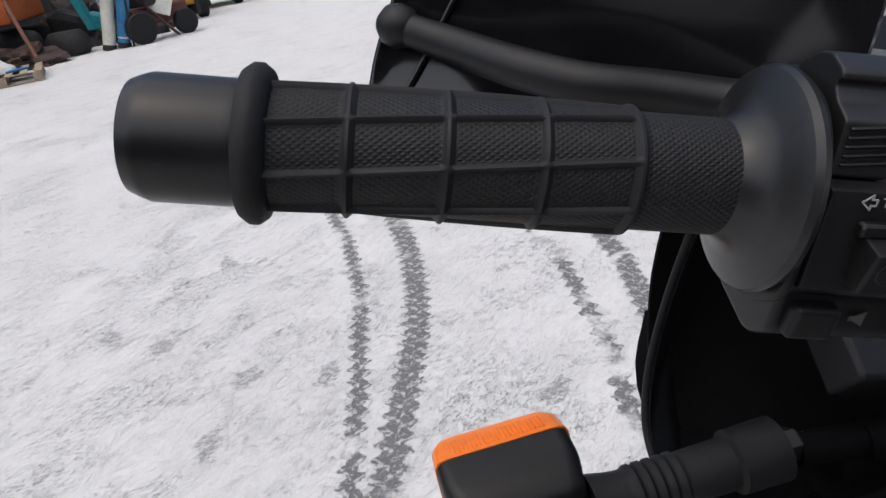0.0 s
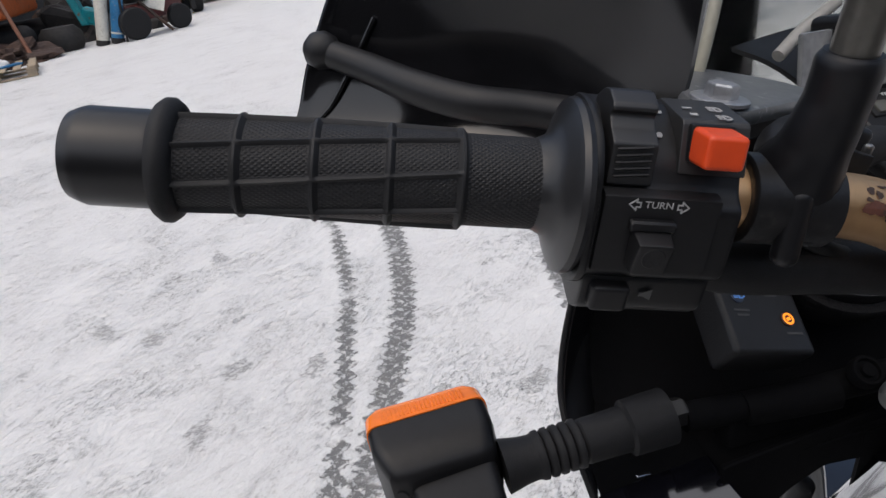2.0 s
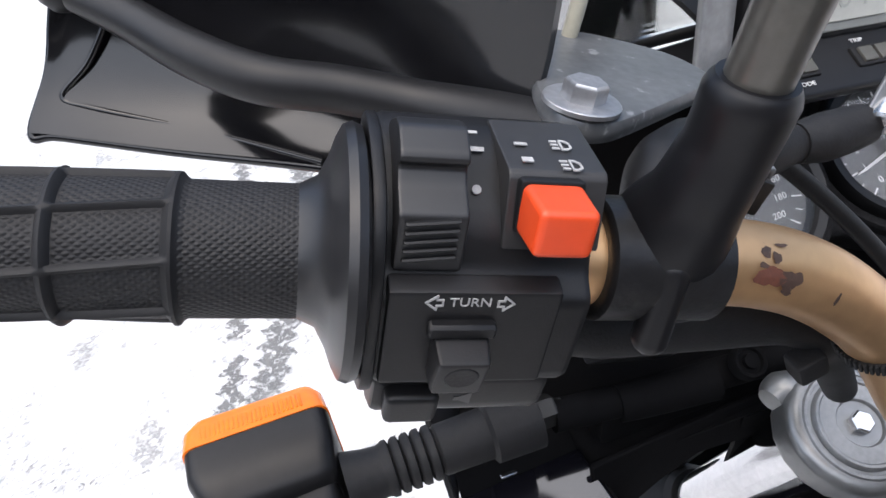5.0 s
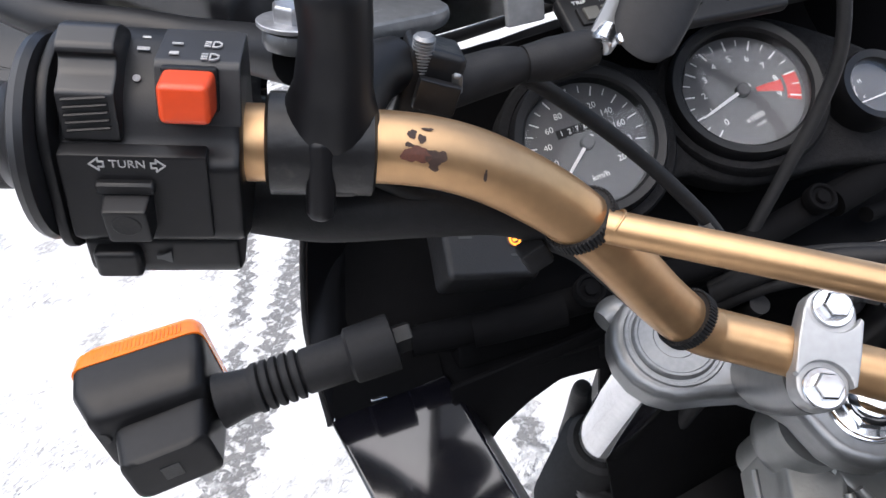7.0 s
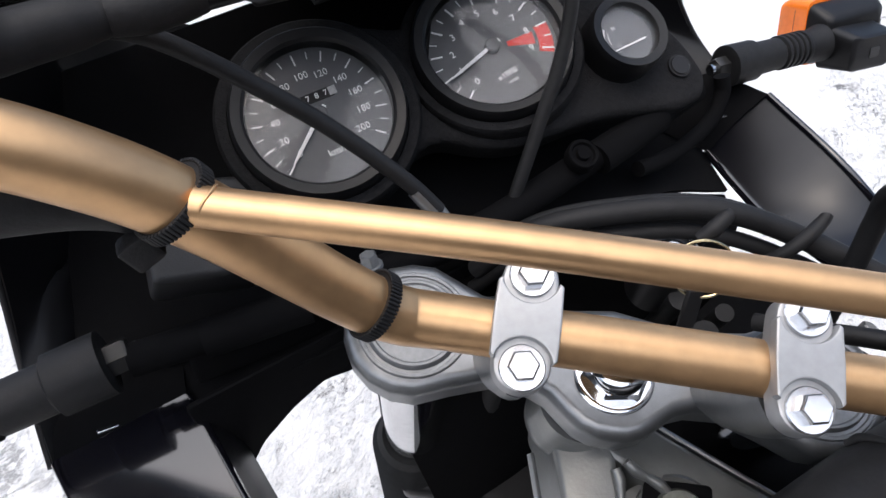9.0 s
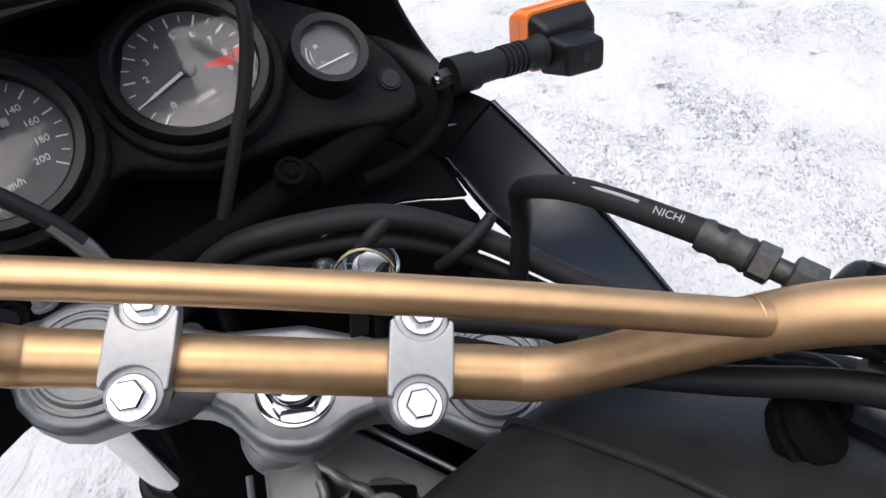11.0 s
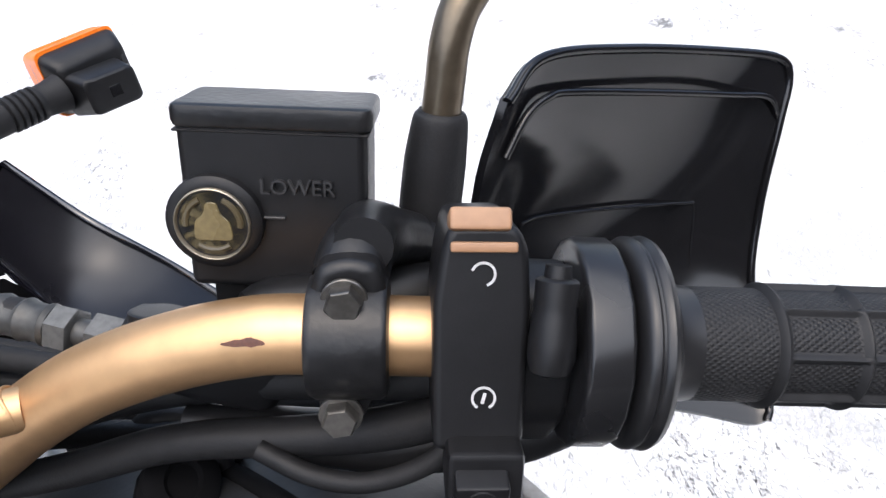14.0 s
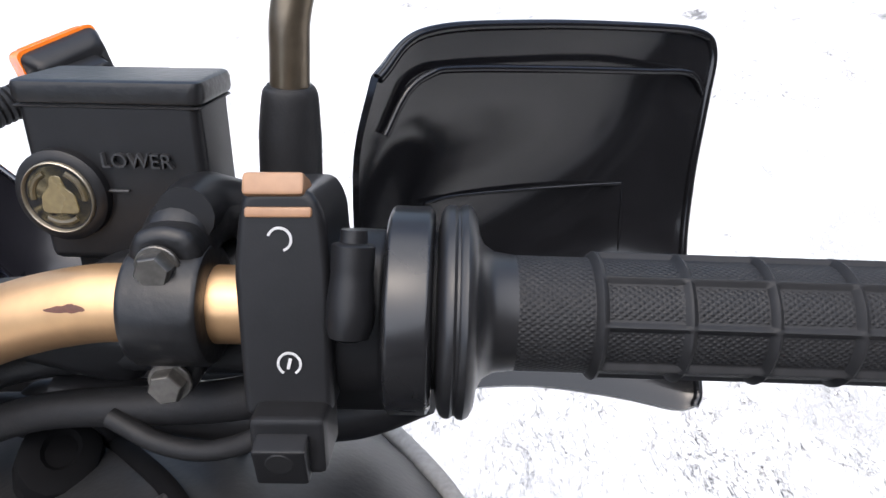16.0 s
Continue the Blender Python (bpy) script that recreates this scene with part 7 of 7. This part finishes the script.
part("engine_cover", rbox(0.45, 0.7, 0.5, 0.06, 2, pose(-5.55, 13.6, 0.85, 0, 0, -20)), DARK, cart)
part("draw_bar", sweep([(-5.60, 13.25, 0.75), (-5.05, 13.35, 0.03)], 0.03, 10), RUSTY, cart)
part("upright", sweep([(-5.72, 12.80, 0.0), (-5.62, 12.95, 1.3)], 0.022, 10), DARK, cart)
brd = part("board", rbox(0.42, 0.02, 0.62, 0.006, 1, pose(-5.28, 13.55, 0.72, -18, 24, 20)), PALE, smooth=False)
tagged(brd, "pale sheet of board propped on the cart", "board")


def forklift(x, y, turn):
    t = new("forklift")
    M = pose(x, y, 0, 0, 0, turn)
    tagged(t, "yellow forklift truck parked in a row", "forklift", "forklifts in a row")
    part("body", rbox(1.0, 1.7, 0.75, 0.08, 2, M @ pose(0, 0, 0.70)), YELLOW, t, "worn yellow paint")
    part("counterweight", rbox(1.0, 0.45, 0.9, 0.15, 3, M @ pose(0, 0.95, 0.68)), YELLOW, t, "worn yellow paint")
    part("seat_deck", rbox(0.7, 0.7, 0.3, 0.05, 2, M @ pose(0, 0.1, 1.22)), DARK, t)
    for a in (-0.45, 0.45):
        part("mast", rbox(0.10, 0.12, 2.1, 0.01, 1, M @ pose(a * 0.7, -1.0, 1.15)), DARK, t, smooth=False)
        part("cab_post", rbox(0.06, 0.06, 1.1, 0.01, 1, M @ pose(a, 0.5, 1.6)), DARK, t, smooth=False)
        wheel(t, tuple(M @ Vector((a * 1.05, -0.6, 0.32))), tuple(M.to_3x3() @ Vector((1, 0, 0))), 0.32, 0.22, YELLOW)
        wheel(t, tuple(M @ Vector((a * 1.05, 0.65, 0.27))), tuple(M.to_3x3() @ Vector((1, 0, 0))), 0.27, 0.2, YELLOW)
    part("roof_guard", rbox(1.0, 1.2, 0.06, 0.02, 1, M @ pose(0, 0.05, 2.15)), DARK, t, smooth=False)
    return t


forklift(-6.45, 17.3, 30)
forklift(-6.30, 20.2, 20)
forklift(-6.0, 24.0, 15)
# dark heaps and wall behind
for i, (x, y, sx, sy, sz) in enumerate(((-7.6, 12.0, 0.8, 0.7, 0.35), (-7.2, 14.8, 1.2, 0.9, 0.9), (-6.9, 15.8, 0.9, 0.9, 0.7), (-8.6, 11.2, 1.2, 1.1, 0.8), (-7.9, 16.8, 1.2, 1.5, 1.5), (-7.6, 19.0, 1.0, 1.2, 1.2))):
    hb = bmesh.new()
    bmesh.ops.create_icosphere(hb, subdivisions=4, radius=1)
    for v in hb.verts:
        k = 1 + 0.45 * noise.noise(v.co * 2.2 + Vector((i * 7, 0, 0))) + 0.2 * noise.noise(v.co * 7 + Vector((i, 3, 0)))
        v.co = Vector((v.co.x * sx * k, v.co.y * sy * k, max(-0.05, v.co.z * sz * k)))
    tagged(part("mound", hb, DARK if i % 2 else RUSTY, smooth=False, m=pose(x, y, 0)), "dark mound of rusty metal beside the shed wall", "mound", "mounds along the wall")
wall_w = part("wall_west", rbox(0.3, 34, 5, 0, 1, pose(-10.6, 18, 2.5)), DARK, smooth=False)
tagged(wall_w, "dark shed wall behind the machines", "wall", kind="structure")
# unseen wall, added behind the camera so that glossy parts reflect something dark
wall_s = part("unseen_wall_south", rbox(24, 0.3, 3.0, 0, 1, pose(2.0, -3.6, 1.5)), mat("unseen_wall_dark", (0.05, 0.046, 0.042), 0.8, spread=0.4, scale=4), smooth=False)
tagged(wall_s, "unseen dark plain wall added behind the camera to darken reflections", "wall", kind="structure")

# parked van ahead, seen past the screen
van = new("parked_van")
tagged(van, "light grey parked van with snow on the bumper", "van")
VM = pose(1.55, 8.4, 0, 0, 0, 12)
GREYP = mat("van_grey", (0.34, 0.34, 0.33), 0.3, spread=0.1, scale=4, wear=0.1, wear_color=(0.2, 0.19, 0.18))
part("body", loft([[VM @ Vector((x, y, z)) for x, y, z in ((-0.86 * k, -2.2, z0), (0.86 * k, -2.2, z0), (0.88 * k, 2.2, z0), (-0.88 * k, 2.2, z0))] for z0, k in ((0.32, 0.97), (0.62, 1.0), (1.05, 0.98), (1.9, 0.86), (1.98, 0.80))]), GREYP, van, smooth=False)
part("bumper", rbox(1.78, 0.18, 0.24, 0.06, 3, VM @ pose(0, -2.24, 0.44)), mat("bumper_dark", (0.05, 0.05, 0.052), 0.5), van)
plate = part("number_plate", rbox(0.52, 0.02, 0.112, 0.006, 2, VM @ pose(0.0, -2.345, 0.62)), WHITE, van, "white plate with dark bars")
for k in range(6):
    part("plate_bar", rbox(0.036, 0.004, 0.058, 0, 1, VM @ pose(-0.19 + 0.066 * k, -2.357, 0.62)), DARK, plate, smooth=False)
part("windscreen", rbox(1.45, 0.02, 0.60, 0.01, 1, VM @ pose(0, -2.13, 1.45, 12)), GUARD, van)
for sx_ in (-1, 1):
    part("headlamp", rbox(0.34, 0.06, 0.20, 0.03, 2, VM @ pose(sx_ * 0.66, -2.21, 0.86)), STEEL, van)
    for sy_ in (-1.4, 1.4):
        wheel(van, tuple(VM @ Vector((sx_ * 0.80, sy_, 0.31))), tuple(VM.to_3x3() @ Vector((sx_, 0, 0))), 0.31, 0.19, STEEL)
